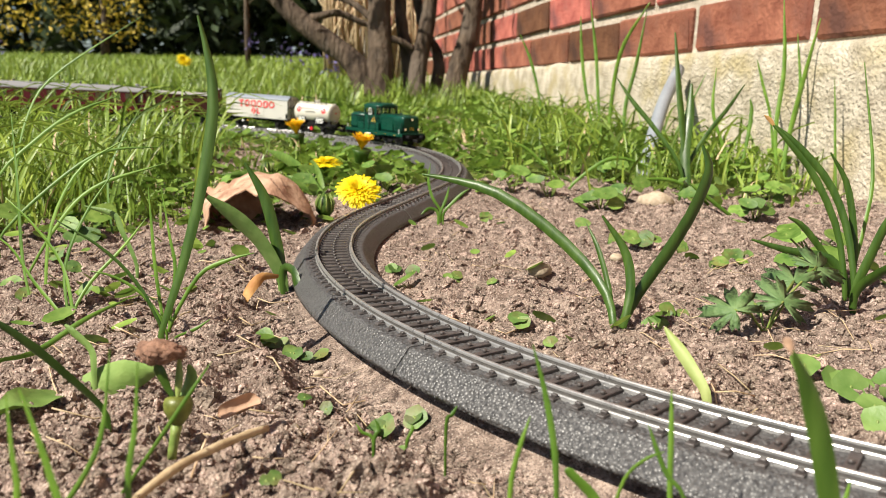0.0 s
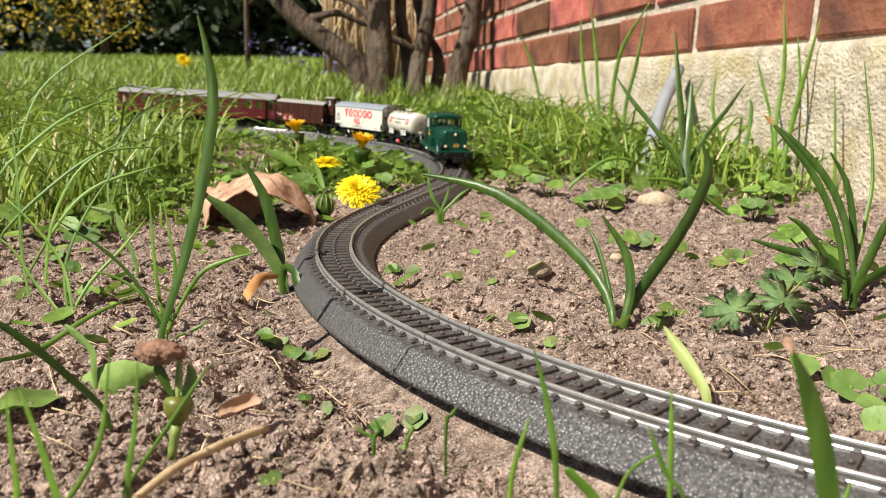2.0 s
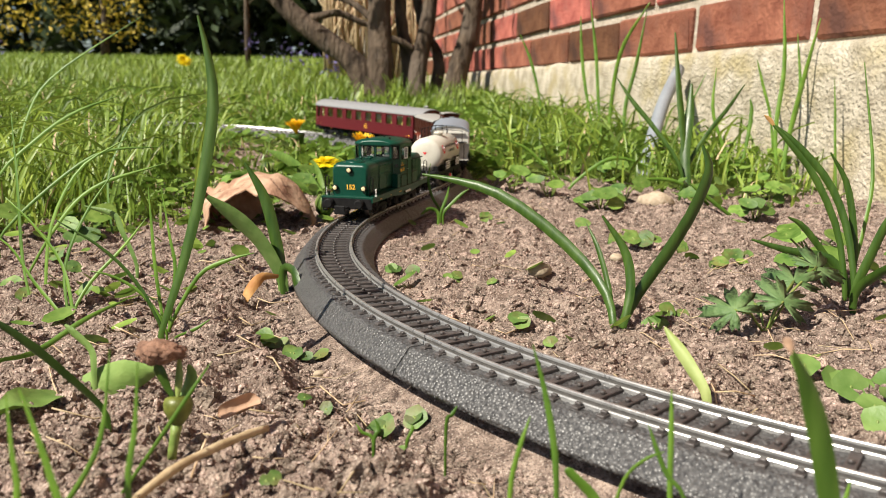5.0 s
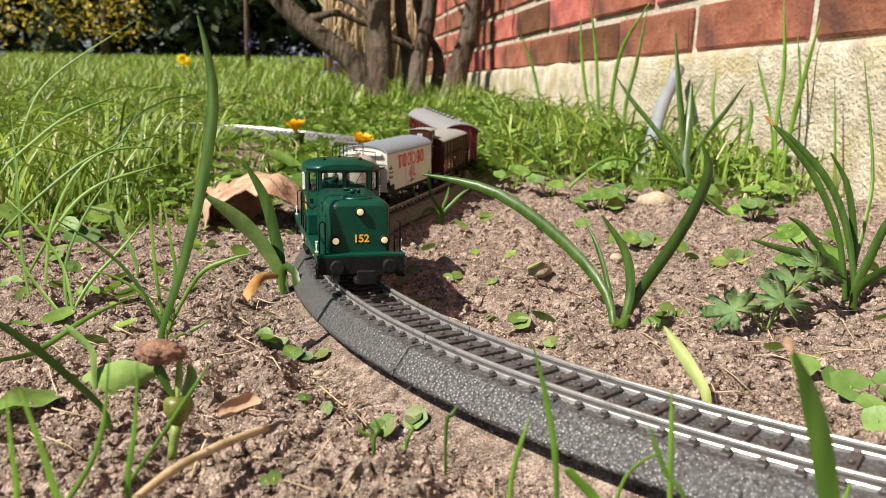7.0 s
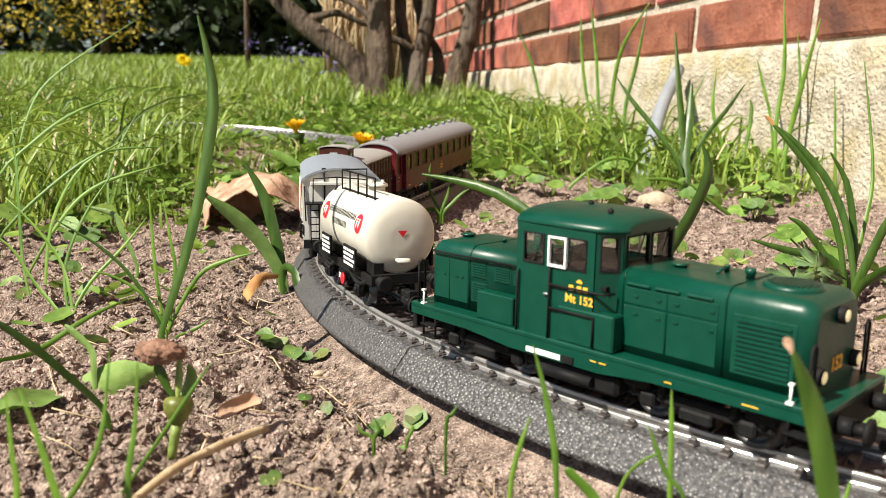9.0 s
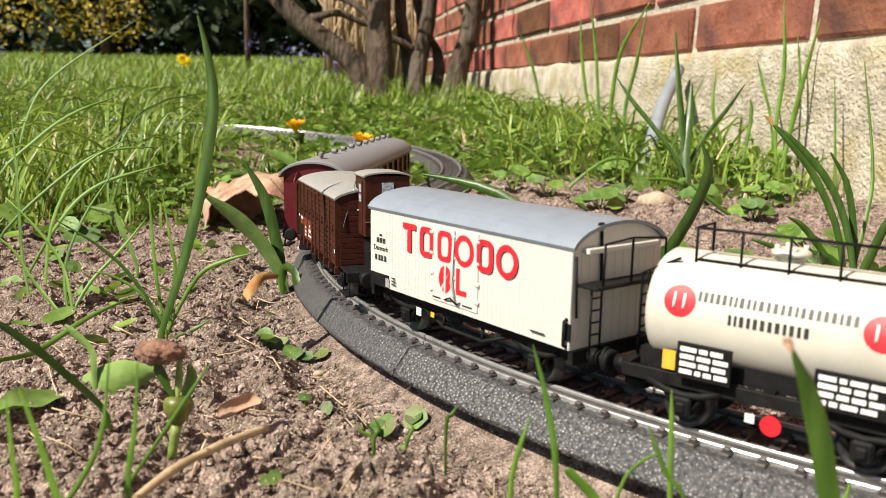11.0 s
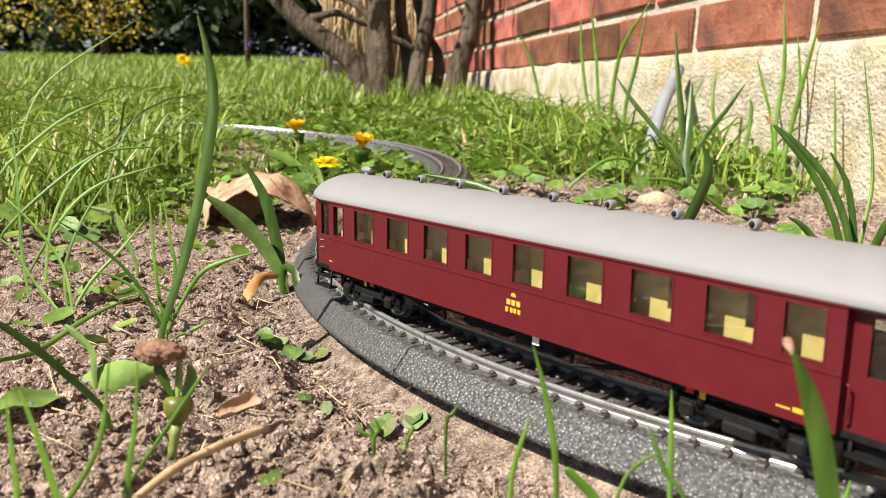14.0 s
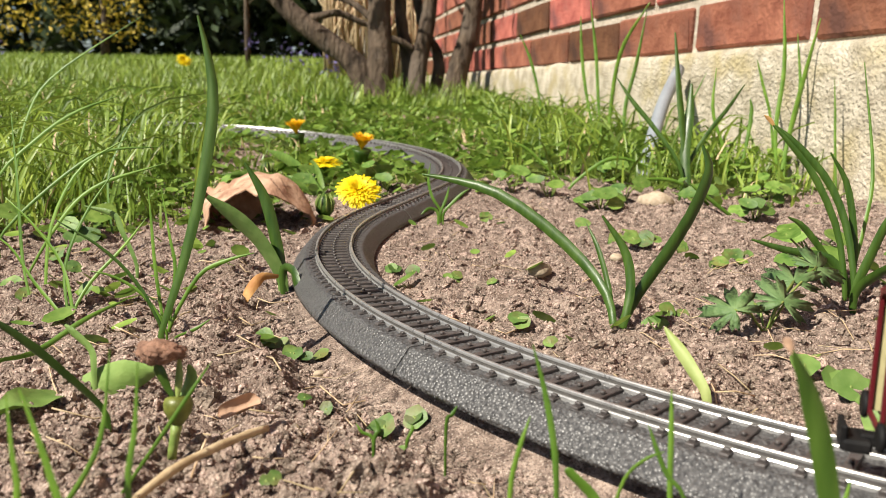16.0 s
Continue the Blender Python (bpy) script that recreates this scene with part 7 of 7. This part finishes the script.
def bed_plants():
    p = thing("bulb_plant", "single tall dark green leaf rising from bare soil", "plant")
    blade(p, [(-0.0968, 0.2649, 0.0025), (-0.0936, 0.2669, 0.0134), (-0.0890, 0.2697, 0.0288), (-0.0841, 0.2735, 0.0499), (-0.0809, 0.2770, 0.0690), (-0.0798, 0.2798, 0.0843), (-0.0817, 0.2822, 0.0976), (-0.0854, 0.2847, 0.1113)], 0.0050, M_BLADE)
    p = thing("bulb_plant", "blunt dark green leaf with a dry brown tip", "plant")
    blade(p, [(0.0630, 0.1140, 0.0112), (0.0605, 0.1148, 0.0222), (0.0582, 0.1154, 0.0330), (0.0556, 0.1156, 0.0411), (0.0526, 0.1155, 0.0473)], 0.0040, M_BLADE, twist=0.3)
    blade(p, [(0.0527, 0.1154, 0.0468), (0.0520, 0.1157, 0.0483), (0.0513, 0.1158, 0.0491)], 0.0017, M_DRY, name="dry_tip", label="dry brown leaf tip")
    p = thing("bulb_plant", "clump of four arching dark green strap leaves", "plant")
    blade(p, [(0.0641, 0.2904, 0.0029), (0.0629, 0.3005, 0.0118), (0.0550, 0.3109, 0.0225), (0.0402, 0.3217, 0.0355), (0.0222, 0.3322, 0.0465), (0.0058, 0.3414, 0.0506), (-0.0094, 0.3502, 0.0523)], 0.0055, M_BLADE)
    blade(p, [(0.0673, 0.2902, 0.0017), (0.0735, 0.2924, 0.0139), (0.0839, 0.2951, 0.0286), (0.0925, 0.2975, 0.0423), (0.0983, 0.2998, 0.0549), (0.0994, 0.3012, 0.0622), (0.0966, 0.3024, 0.0690)], 0.0064, M_BLADE, twist=0.2)
    blade(p, [(0.0670, 0.2856, 0.0043), (0.0697, 0.2895, 0.0167), (0.0678, 0.2936, 0.0297), (0.0595, 0.2976, 0.0424)], 0.0042, M_BLADE)
    blade(p, [(0.0652, 0.2953, 0.0020), (0.0641, 0.3027, 0.0146), (0.0609, 0.3101, 0.0277), (0.0572, 0.3168, 0.0365)], 0.0026, M_BLADE)
    p = thing("bulb_plant", "low plant with two upright leaves and a withered one", "plant")
    blade(p, [(-0.0744, 0.3660, -0.0006), (-0.0784, 0.3695, 0.0189), (-0.0840, 0.3730, 0.0383), (-0.0935, 0.3759, 0.0543)], 0.0064, M_BLADE)
    blade(p, [(-0.0755, 0.3662, 0.0007), (-0.0841, 0.3642, 0.0178), (-0.0952, 0.3614, 0.0304), (-0.1065, 0.3581, 0.0402)], 0.0109, M_PALELEAF)
    blade(p, [(-0.0740, 0.3620, 0.0056), (-0.0684, 0.3571, 0.0067), (-0.0647, 0.3507, -0.0009), (-0.0595, 0.3442, -0.0083)], 0.0061, M_BLADE)
    blade(p, [(-0.0750, 0.3567, 0.0041), (-0.0816, 0.3517, 0.0046), (-0.0864, 0.3455, -0.0013), (-0.0875, 0.3392, -0.0080)], 0.0061, M_ORANGE, name="withered_leaf", label="withered orange leaf")
    p = thing("bulb_plant", "slender upright leaves in front of the wall", "plant")
    blade(p, [(0.2064, 0.6673, 0.0076), (0.2041, 0.6801, 0.0406), (0.2000, 0.6962, 0.0923), (0.1973, 0.7128, 0.1460)], 0.0072, M_BLADE)
    blade(p, [(0.2035, 0.6683, 0.0131), (0.2031, 0.6809, 0.0453), (0.2085, 0.6932, 0.0758), (0.2121, 0.7050, 0.1031)], 0.0101, M_BLADE)
    blade(p, [(0.1980, 0.6717, 0.0316), (0.1780, 0.6843, 0.0637), (0.1601, 0.6953, 0.0869), (0.1477, 0.7057, 0.1069)], 0.0048, M_BLADE)
    blade(p, [(0.2058, 0.6817, 0.0309), (0.2243, 0.6936, 0.0593), (0.2457, 0.7048, 0.0834), (0.2616, 0.7151, 0.1031)], 0.0044, M_BLADE)
    p = thing("bulb_plant", "arching strap leaves with browned tips", "plant")
    blade(p, [(0.1834, 0.3562, 0.0016), (0.1803, 0.3623, 0.0280), (0.1696, 0.3681, 0.0531), (0.1582, 0.3721, 0.0682), (0.1516, 0.3747, 0.0753)], 0.0038, M_BLADE)
    blade(p, [(0.1852, 0.3513, 0.0028), (0.1830, 0.3586, 0.0286), (0.1757, 0.3649, 0.0496), (0.1616, 0.3706, 0.0671), (0.1526, 0.3747, 0.0753)], 0.0040, M_BLADE)
    blade(p, [(0.1527, 0.3745, 0.0742), (0.1505, 0.3750, 0.0773), (0.1476, 0.3755, 0.0798)], 0.0023, M_ORANGE, name="dry_tip", label="browned leaf tip")
    blade(p, [(0.1888, 0.3611, 0.0005), (0.1900, 0.3651, 0.0224), (0.1865, 0.3697, 0.0480), (0.1784, 0.3725, 0.0633)], 0.0037, M_BLADE)
    blade(p, [(0.1852, 0.3513, 0.0028), (0.1898, 0.3506, 0.0172), (0.1958, 0.3502, 0.0339), (0.2012, 0.3489, 0.0454)], 0.0050, M_BLADE)
    blade(p, [(0.1806, 0.3414, 0.0038), (0.1853, 0.3362, 0.0126), (0.1916, 0.3305, 0.0188), (0.1994, 0.3246, 0.0236)], 0.0058, M_BLADE)
    blade(p, [(0.1872, 0.3616, 0.0031), (0.1802, 0.3670, 0.0144), (0.1637, 0.3708, 0.0169), (0.1463, 0.3751, 0.0216)], 0.0048, M_BLADE)
    blade(p, [(0.1936, 0.3716, 0.0023), (0.2034, 0.3830, 0.0278), (0.2106, 0.3946, 0.0542), (0.2091, 0.4108, 0.1064)], 0.0022, M_GRASS2)
    blade(p, [(0.1923, 0.3711, -0.0004), (0.1799, 0.3742, 0.0166), (0.1704, 0.3763, 0.0283), (0.1636, 0.3770, 0.0322)], 0.0038, M_BLADE)
    p = thing("cut_stalk", "pale cut flower stalk leaning over the soil", "plant")
    blade(p, [(0.0746, 0.2142, 0.0030), (0.0716, 0.2187, 0.0092), (0.0684, 0.2230, 0.0145), (0.0655, 0.2273, 0.0192)], 0.0045, M_CUT)
    p = thing("broad_weed", "broad pale leaf low over the soil, turned to the camera", "plant")
    # this leaf stands on edge and is widened to fit the camera's view
    blade(p, [(-0.1119, 0.2232, -0.0030), (-0.1006, 0.2206, 0.0012), (-0.0903, 0.2179, 0.0049), (-0.0798, 0.2151, 0.0081)], 0.0115, M_PALELEAF)
    blade(p, [(-0.1079, 0.2185, -0.0012), (-0.1102, 0.2089, 0.0021), (-0.1111, 0.1991, 0.0038), (-0.1128, 0.1888, 0.0033)], 0.0110, M_PALELEAF)
    p = thing("broad_weed", "dark grass-like leaf leaning over the soil", "plant")
    blade(p, [(-0.0860, 0.1940, 0.0038), (-0.0932, 0.1908, 0.0142), (-0.1006, 0.1874, 0.0237), (-0.1089, 0.1839, 0.0323)], 0.0042, M_BLADE)
    blade(p, [(-0.1243, 0.2103, 0.0098), (-0.1170, 0.2206, 0.0107), (-0.1070, 0.2321, 0.0177), (-0.0984, 0.2429, 0.0213)], 0.0020, M_GRASS2)
    p = thing("weed_sprout", "small round-leaved yellow-green seedling", "plant")
    blade(p, [(-0.0999, 0.2198, 0.0061), (-0.1008, 0.2208, 0.0117), (-0.1058, 0.2217, 0.0164), (-0.1082, 0.2221, 0.0188)], 0.0039, M_PALELEAF)
    blade(p, [(-0.1534, 0.3919, 0.0024), (-0.1607, 0.3947, 0.0176), (-0.1651, 0.3962, 0.0259), (-0.1793, 0.3969, 0.0298)], 0.0045, M_PALELEAF)
    p = thing("thin_grass", "thin blades of grass close to the camera", "grass")
    blade(p, [(0.0220, 0.1390, 0.0086), (0.0215, 0.1408, 0.0190), (0.0196, 0.1427, 0.0294), (0.0171, 0.1444, 0.0387)], 0.0015, M_GRASS2)
    blade(p, [(0.0433, 0.1379, 0.0027), (0.0432, 0.1398, 0.0131), (0.0433, 0.1417, 0.0235), (0.0432, 0.1430, 0.0308)], 0.0013, M_GRASS2)
    blade(p, [(0.0463, 0.1390, 0.0090), (0.0425, 0.1401, 0.0152), (0.0404, 0.1411, 0.0203), (0.0390, 0.1418, 0.0243)], 0.0011, M_GRASS2)
    blade(p, [(0.0131, 0.1384, 0.0053), (0.0135, 0.1399, 0.0137), (0.0150, 0.1410, 0.0200), (0.0168, 0.1420, 0.0254)], 0.0012, M_GRASS2)
    blade(p, [(0.0321, 0.1384, 0.0056), (0.0346, 0.1399, 0.0140), (0.0383, 0.1406, 0.0177), (0.0420, 0.1409, 0.0193)], 0.0010, M_GRASS2)
    blade(p, [(0.0299, 0.1390, 0.0087), (0.0246, 0.1401, 0.0149), (0.0235, 0.1403, 0.0159)], 0.0028, M_GRASS2)
    blade(p, [(-0.0530, 0.1284, 0.0066), (-0.0546, 0.1302, 0.0163), (-0.0535, 0.1320, 0.0261), (-0.0531, 0.1341, 0.0377)], 0.0014, M_GRASS2)
    blade(p, [(-0.0602, 0.1192, 0.0119), (-0.0631, 0.1210, 0.0218), (-0.0660, 0.1225, 0.0299), (-0.0684, 0.1236, 0.0362)], 0.0020, M_GRASS2)
    blade(p, [(-0.0737, 0.1377, 0.0020), (-0.0665, 0.1399, 0.0135), (-0.0634, 0.1414, 0.0219), (-0.0621, 0.1440, 0.0365)], 0.0013, M_GRASS2)
    blade(p, [(-0.0712, 0.1192, 0.0118), (-0.0686, 0.1205, 0.0190), (-0.0696, 0.1218, 0.0262), (-0.0706, 0.1235, 0.0352)], 0.0015, M_GRASS2)
    blade(p, [(-0.0692, 0.1572, -0.0027), (-0.0598, 0.1598, 0.0116), (-0.0528, 0.1618, 0.0223), (-0.0487, 0.1629, 0.0283)], 0.0011, M_GRASS2)
    blade(p, [(0.0724, 0.1380, 0.0031), (0.0755, 0.1391, 0.0094), (0.0770, 0.1400, 0.0146)], 0.0013, M_GRASS2)
    p = thing("grass_tuft", "tuft of long bright grass blades in the soil", "grass", "grass tufts")
    blade(p, [(-0.1427, 0.3000, -0.0003), (-0.1498, 0.3085, 0.0180), (-0.1638, 0.3164, 0.0323), (-0.1781, 0.3235, 0.0426)], 0.0022, M_GRASS2)
    blade(p, [(-0.1449, 0.3002, 0.0008), (-0.1487, 0.3085, 0.0180), (-0.1435, 0.3173, 0.0371), (-0.1335, 0.3257, 0.0546)], 0.0018, M_GRASS2)
    blade(p, [(-0.1437, 0.3000, -0.0003), (-0.1386, 0.3074, 0.0116), (-0.1286, 0.3149, 0.0239), (-0.1205, 0.3222, 0.0356)], 0.0018, M_GRASS2)
    blade(p, [(-0.1470, 0.3000, -0.0003), (-0.1608, 0.3073, 0.0113), (-0.1727, 0.3147, 0.0233), (-0.1848, 0.3210, 0.0290)], 0.0022, M_GRASS2)
    blade(p, [(-0.1682, 0.3193, -0.0059), (-0.1761, 0.3288, 0.0159), (-0.1818, 0.3398, 0.0455), (-0.1877, 0.3509, 0.0761)], 0.0021, M_GRASS2)
    blade(p, [(-0.1785, 0.3501, -0.0039), (-0.1794, 0.3615, 0.0252), (-0.1696, 0.3722, 0.0503), (-0.1499, 0.3809, 0.0645)], 0.0023, M_GRASS2)
    blade(p, [(-0.2044, 0.3686, -0.0142), (-0.1866, 0.3816, 0.0221), (-0.1706, 0.3914, 0.0404), (-0.1397, 0.3998, 0.0513)], 0.0025, M_GRASS2)
    blade(p, [(-0.2324, 0.4137, 0.0105), (-0.2096, 0.4255, 0.0364), (-0.1857, 0.4359, 0.0541), (-0.1561, 0.4435, 0.0572)], 0.0024, M_GRASS2)
    blade(p, [(-0.2358, 0.4185, 0.0367), (-0.2190, 0.4298, 0.0599), (-0.2014, 0.4397, 0.0749), (-0.1799, 0.4485, 0.0844)], 0.0027, M_GRASS2)
    blade(p, [(-0.2061, 0.4927, -0.0023), (-0.2137, 0.5073, 0.0316), (-0.2085, 0.5202, 0.0560), (-0.1992, 0.5326, 0.0776)], 0.0025, M_GRASS2)
    blade(p, [(-0.2668, 0.5001, 0.0385), (-0.2646, 0.5149, 0.0732), (-0.2511, 0.5279, 0.0984), (-0.2001, 0.5432, 0.1359)], 0.0025, M_GRASS2)
    p = thing("grass_tuft", "tuft of dark upright grass blades on the soil", "grass", "grass tufts")
    blade(p, [(-0.1017, 0.2800, 0.0016), (-0.1111, 0.2829, 0.0175), (-0.1236, 0.2850, 0.0294), (-0.1401, 0.2868, 0.0392)], 0.0023, M_BLADE)
    blade(p, [(-0.1041, 0.2896, -0.0012), (-0.1076, 0.2934, 0.0195), (-0.1094, 0.2964, 0.0362), (-0.1108, 0.2991, 0.0507)], 0.0017, M_GRASS2)
    blade(p, [(-0.1020, 0.2898, -0.0002), (-0.1002, 0.2934, 0.0197), (-0.1025, 0.2957, 0.0321), (-0.1060, 0.2991, 0.0508)], 0.0017, M_GRASS2)
    blade(p, [(-0.1002, 0.2800, 0.0016), (-0.1090, 0.2821, 0.0135), (-0.1193, 0.2832, 0.0194), (-0.1276, 0.2836, 0.0213)], 0.0016, M_GRASS2)
    blade(p, [(-0.1020, 0.2896, -0.0012), (-0.0917, 0.2931, 0.0177), (-0.0812, 0.2942, 0.0237), (-0.0707, 0.2947, 0.0268)], 0.0019, M_GRASS2)
    blade(p, [(-0.0965, 0.2792, -0.0024), (-0.0924, 0.2796, -0.0003), (-0.0884, 0.2800, 0.0017), (-0.0839, 0.2806, 0.0048)], 0.0016, M_GRASS2)
    p = thing("grass_tuft", "few small grass blades beside the track", "grass", "grass tufts")
    blade(p, [(-0.0020, 0.5656, 0.0071), (-0.0082, 0.5673, 0.0169), (-0.0112, 0.5695, 0.0287), (-0.0098, 0.5716, 0.0406)], 0.0028, M_GRASS2)
    blade(p, [(0.0000, 0.5554, 0.0073), (0.0058, 0.5567, 0.0144), (0.0117, 0.5578, 0.0203), (0.0175, 0.5585, 0.0243)], 0.0028, M_GRASS2)
    blade(p, [(-0.0020, 0.5554, 0.0072), (0.0018, 0.5574, 0.0182), (0.0037, 0.5588, 0.0260)], 0.0024, M_GRASS2)
    blade(p, [(-0.0039, 0.5455, 0.0086), (-0.0097, 0.5460, 0.0115), (-0.0155, 0.5453, 0.0076)], 0.0035, M_GRASS2)
    p = thing("weed_sprout", "tiny seedling with narrow leaves", "plant")
    blade(p, [(-0.0159, 0.1788, 0.0040), (-0.0186, 0.1791, 0.0059), (-0.0200, 0.1795, 0.0079)], 0.0011, M_GRASS2)
    blade(p, [(-0.0157, 0.1787, 0.0037), (-0.0146, 0.1793, 0.0066), (-0.0155, 0.1797, 0.0090)], 0.0013, M_GRASS2)
    blade(p, [(0.0014, 0.1794, 0.0075), (0.0027, 0.1799, 0.0102), (0.0040, 0.1803, 0.0124)], 0.0012, M_GRASS2)
    blade(p, [(-0.0079, 0.1787, 0.0034), (-0.0066, 0.1793, 0.0067), (-0.0069, 0.1795, 0.0078)], 0.0011, M_GRASS2)
    p = thing("grass_tuft", "tall thin grass growing along the wall foot", "grass", "grass tufts")
    blade(p, [(0.3147, 0.7464, -0.0043), (0.3096, 0.7578, 0.0581), (0.3171, 0.7691, 0.1207), (0.3161, 0.7805, 0.1832)], 0.0048, M_GRASS2)
    blade(p, [(0.3120, 0.7474, 0.0008), (0.3215, 0.7569, 0.0531), (0.3330, 0.7610, 0.1106), (0.3450, 0.7650, 0.1656)], 0.0058, M_GRASS2)
    blade(p, [(0.3173, 0.7474, 0.0009), (0.3203, 0.7559, 0.0478), (0.3318, 0.7645, 0.0949), (0.3293, 0.7749, 0.1521)], 0.0037, M_GRASS2)
    blade(p, [(0.3217, 0.7773, -0.0025), (0.3179, 0.7900, 0.0679), (0.3091, 0.7969, 0.1056), (0.3032, 0.8013, 0.1299)], 0.0033, M_GRASS2)
    blade(p, [(0.2850, 0.7950, -0.0165), (0.2814, 0.8041, 0.0335), (0.2678, 0.8122, 0.0777), (0.2705, 0.8202, 0.1222)], 0.0040, M_GRASS2)
    blade(p, [(0.2832, 0.7772, -0.0031), (0.2935, 0.7860, 0.0458), (0.2985, 0.7920, 0.0784), (0.2972, 0.7944, 0.0919)], 0.0044, M_GRASS2)
    blade(p, [(0.3431, 0.6977, 0.0071), (0.3413, 0.7065, 0.0556), (0.3410, 0.7109, 0.0799), (0.3400, 0.7162, 0.1091)], 0.0025, M_GRASS2)
    blade(p, [(0.2003, 1.0022, 0.0050), (0.1922, 1.0148, 0.0743), (0.1876, 1.0274, 0.1437), (0.1795, 1.0400, 0.2130)], 0.0049, M_GRASS2)
    blade(p, [(0.2038, 1.0022, 0.0050), (0.2063, 1.0149, 0.0745), (0.2192, 1.0288, 0.1511), (0.2536, 1.0396, 0.2106)], 0.0064, M_GRASS2)
    blade(p, [(0.1968, 1.0022, 0.0049), (0.1778, 1.0173, 0.0880), (0.1699, 1.0274, 0.1434), (0.1678, 1.0362, 0.1920)], 0.0049, M_GRASS2)
    blade(p, [(0.2239, 0.9822, 0.0070), (0.2194, 0.9946, 0.0749), (0.2324, 1.0045, 0.1296), (0.2452, 1.0169, 0.1978)], 0.0055, M_GRASS2)
    blade(p, [(0.1467, 1.2085, 0.0213), (0.1415, 1.2206, 0.0879), (0.1279, 1.2311, 0.1460), (0.1103, 1.2387, 0.1874)], 0.0051, M_GRASS2)
    blade(p, [(0.2085, 0.7989, 0.0046), (0.2222, 0.8030, 0.0270), (0.2330, 0.8090, 0.0605), (0.2604, 0.8192, 0.1165)], 0.0040, M_GRASS2)
    blade(p, [(0.1134, 0.7487, 0.0083), (0.0919, 0.7525, 0.0288), (0.0758, 0.7551, 0.0431), (0.0545, 0.7566, 0.0517)], 0.0037, M_GRASS2)
    blade(p, [(0.1140, 0.7188, 0.0114), (0.1391, 0.7225, 0.0317), (0.1593, 0.7235, 0.0370), (0.1899, 0.7217, 0.0275)], 0.0041, M_GRASS2)
    blade(p, [(0.2353, 0.6534, -0.0128), (0.2117, 0.6575, 0.0097), (0.1882, 0.6599, 0.0231), (0.1556, 0.6600, 0.0236)], 0.0042, M_GRASS2)
    blade(p, [(0.2395, 0.5926, -0.0121), (0.2138, 0.5955, 0.0042), (0.1924, 0.5985, 0.0206), (0.1838, 0.5996, 0.0267)], 0.0038, M_GRASS2)


# ---- motion of the train ----
TIMES = [0, 1, 2, 3, 4.2, 6.3, 7, 8, 9.2, 11.3, 12.5, 14, 15, 16]
RUN = [-0.5736, -0.4850, -0.3945, -0.3015, -0.1823, 0.0144, 0.0852, 0.1803, 0.2908, 0.4676, 0.5790, 0.7223, 0.8220, 0.9235]
# vehicle: distance behind the head of the run, half the distance between its pivots
CONSIST = [("locomotive", -0.0052, 0.032), ("tank_wagon", 0.1195, 0.0185), ("beer_van", 0.2084, 0.028), ("goods_van", 0.3170, 0.024), ("coach", 0.4788, 0.072)]


def ride(s, half):
    a, b = on_line(s + half, 0, RAIL_TOP), on_line(s - half, 0, RAIL_TOP)
    f = (a - b).normalized()
    left = Vector((0, 0, 1)).cross(f).normalized()
    up = f.cross(left)
    m = Matrix((f, left, up)).transposed().to_4x4()
    m.translation = (a + b) / 2
    return m


def motions():
    for name, back, half in CONSIST:
        rows = []
        for i in range(81):
            t = i * 0.2
            rows.append((t, ride(float(np.interp(t, TIMES, RUN)) - back, half)))
        walk(TRAIN[name], rows)
    # wheels roll with the ground they cover
    for ob, x, r in WHEELS:
        spin = []
        for i in range(241):
            t = i / 15
            turn = (float(np.interp(t, TIMES, RUN)) - RUN[0]) / r
            spin.append((t, Matrix.Translation((x, 0, r)) @ Matrix.Rotation(turn, 4, "Y")))
        walk(ob, spin)


ground()
track()
house_wall()
shrub()
distance()
lawn()
low_weeds()
soil_crumbs()
straw_litter()
bed_plants()
small_things()
TRAIN = {"locomotive": locomotive(), "tank_wagon": tank_wagon(), "beer_van": beer_van(), "goods_van": goods_van(), "coach": coach()}
motions()
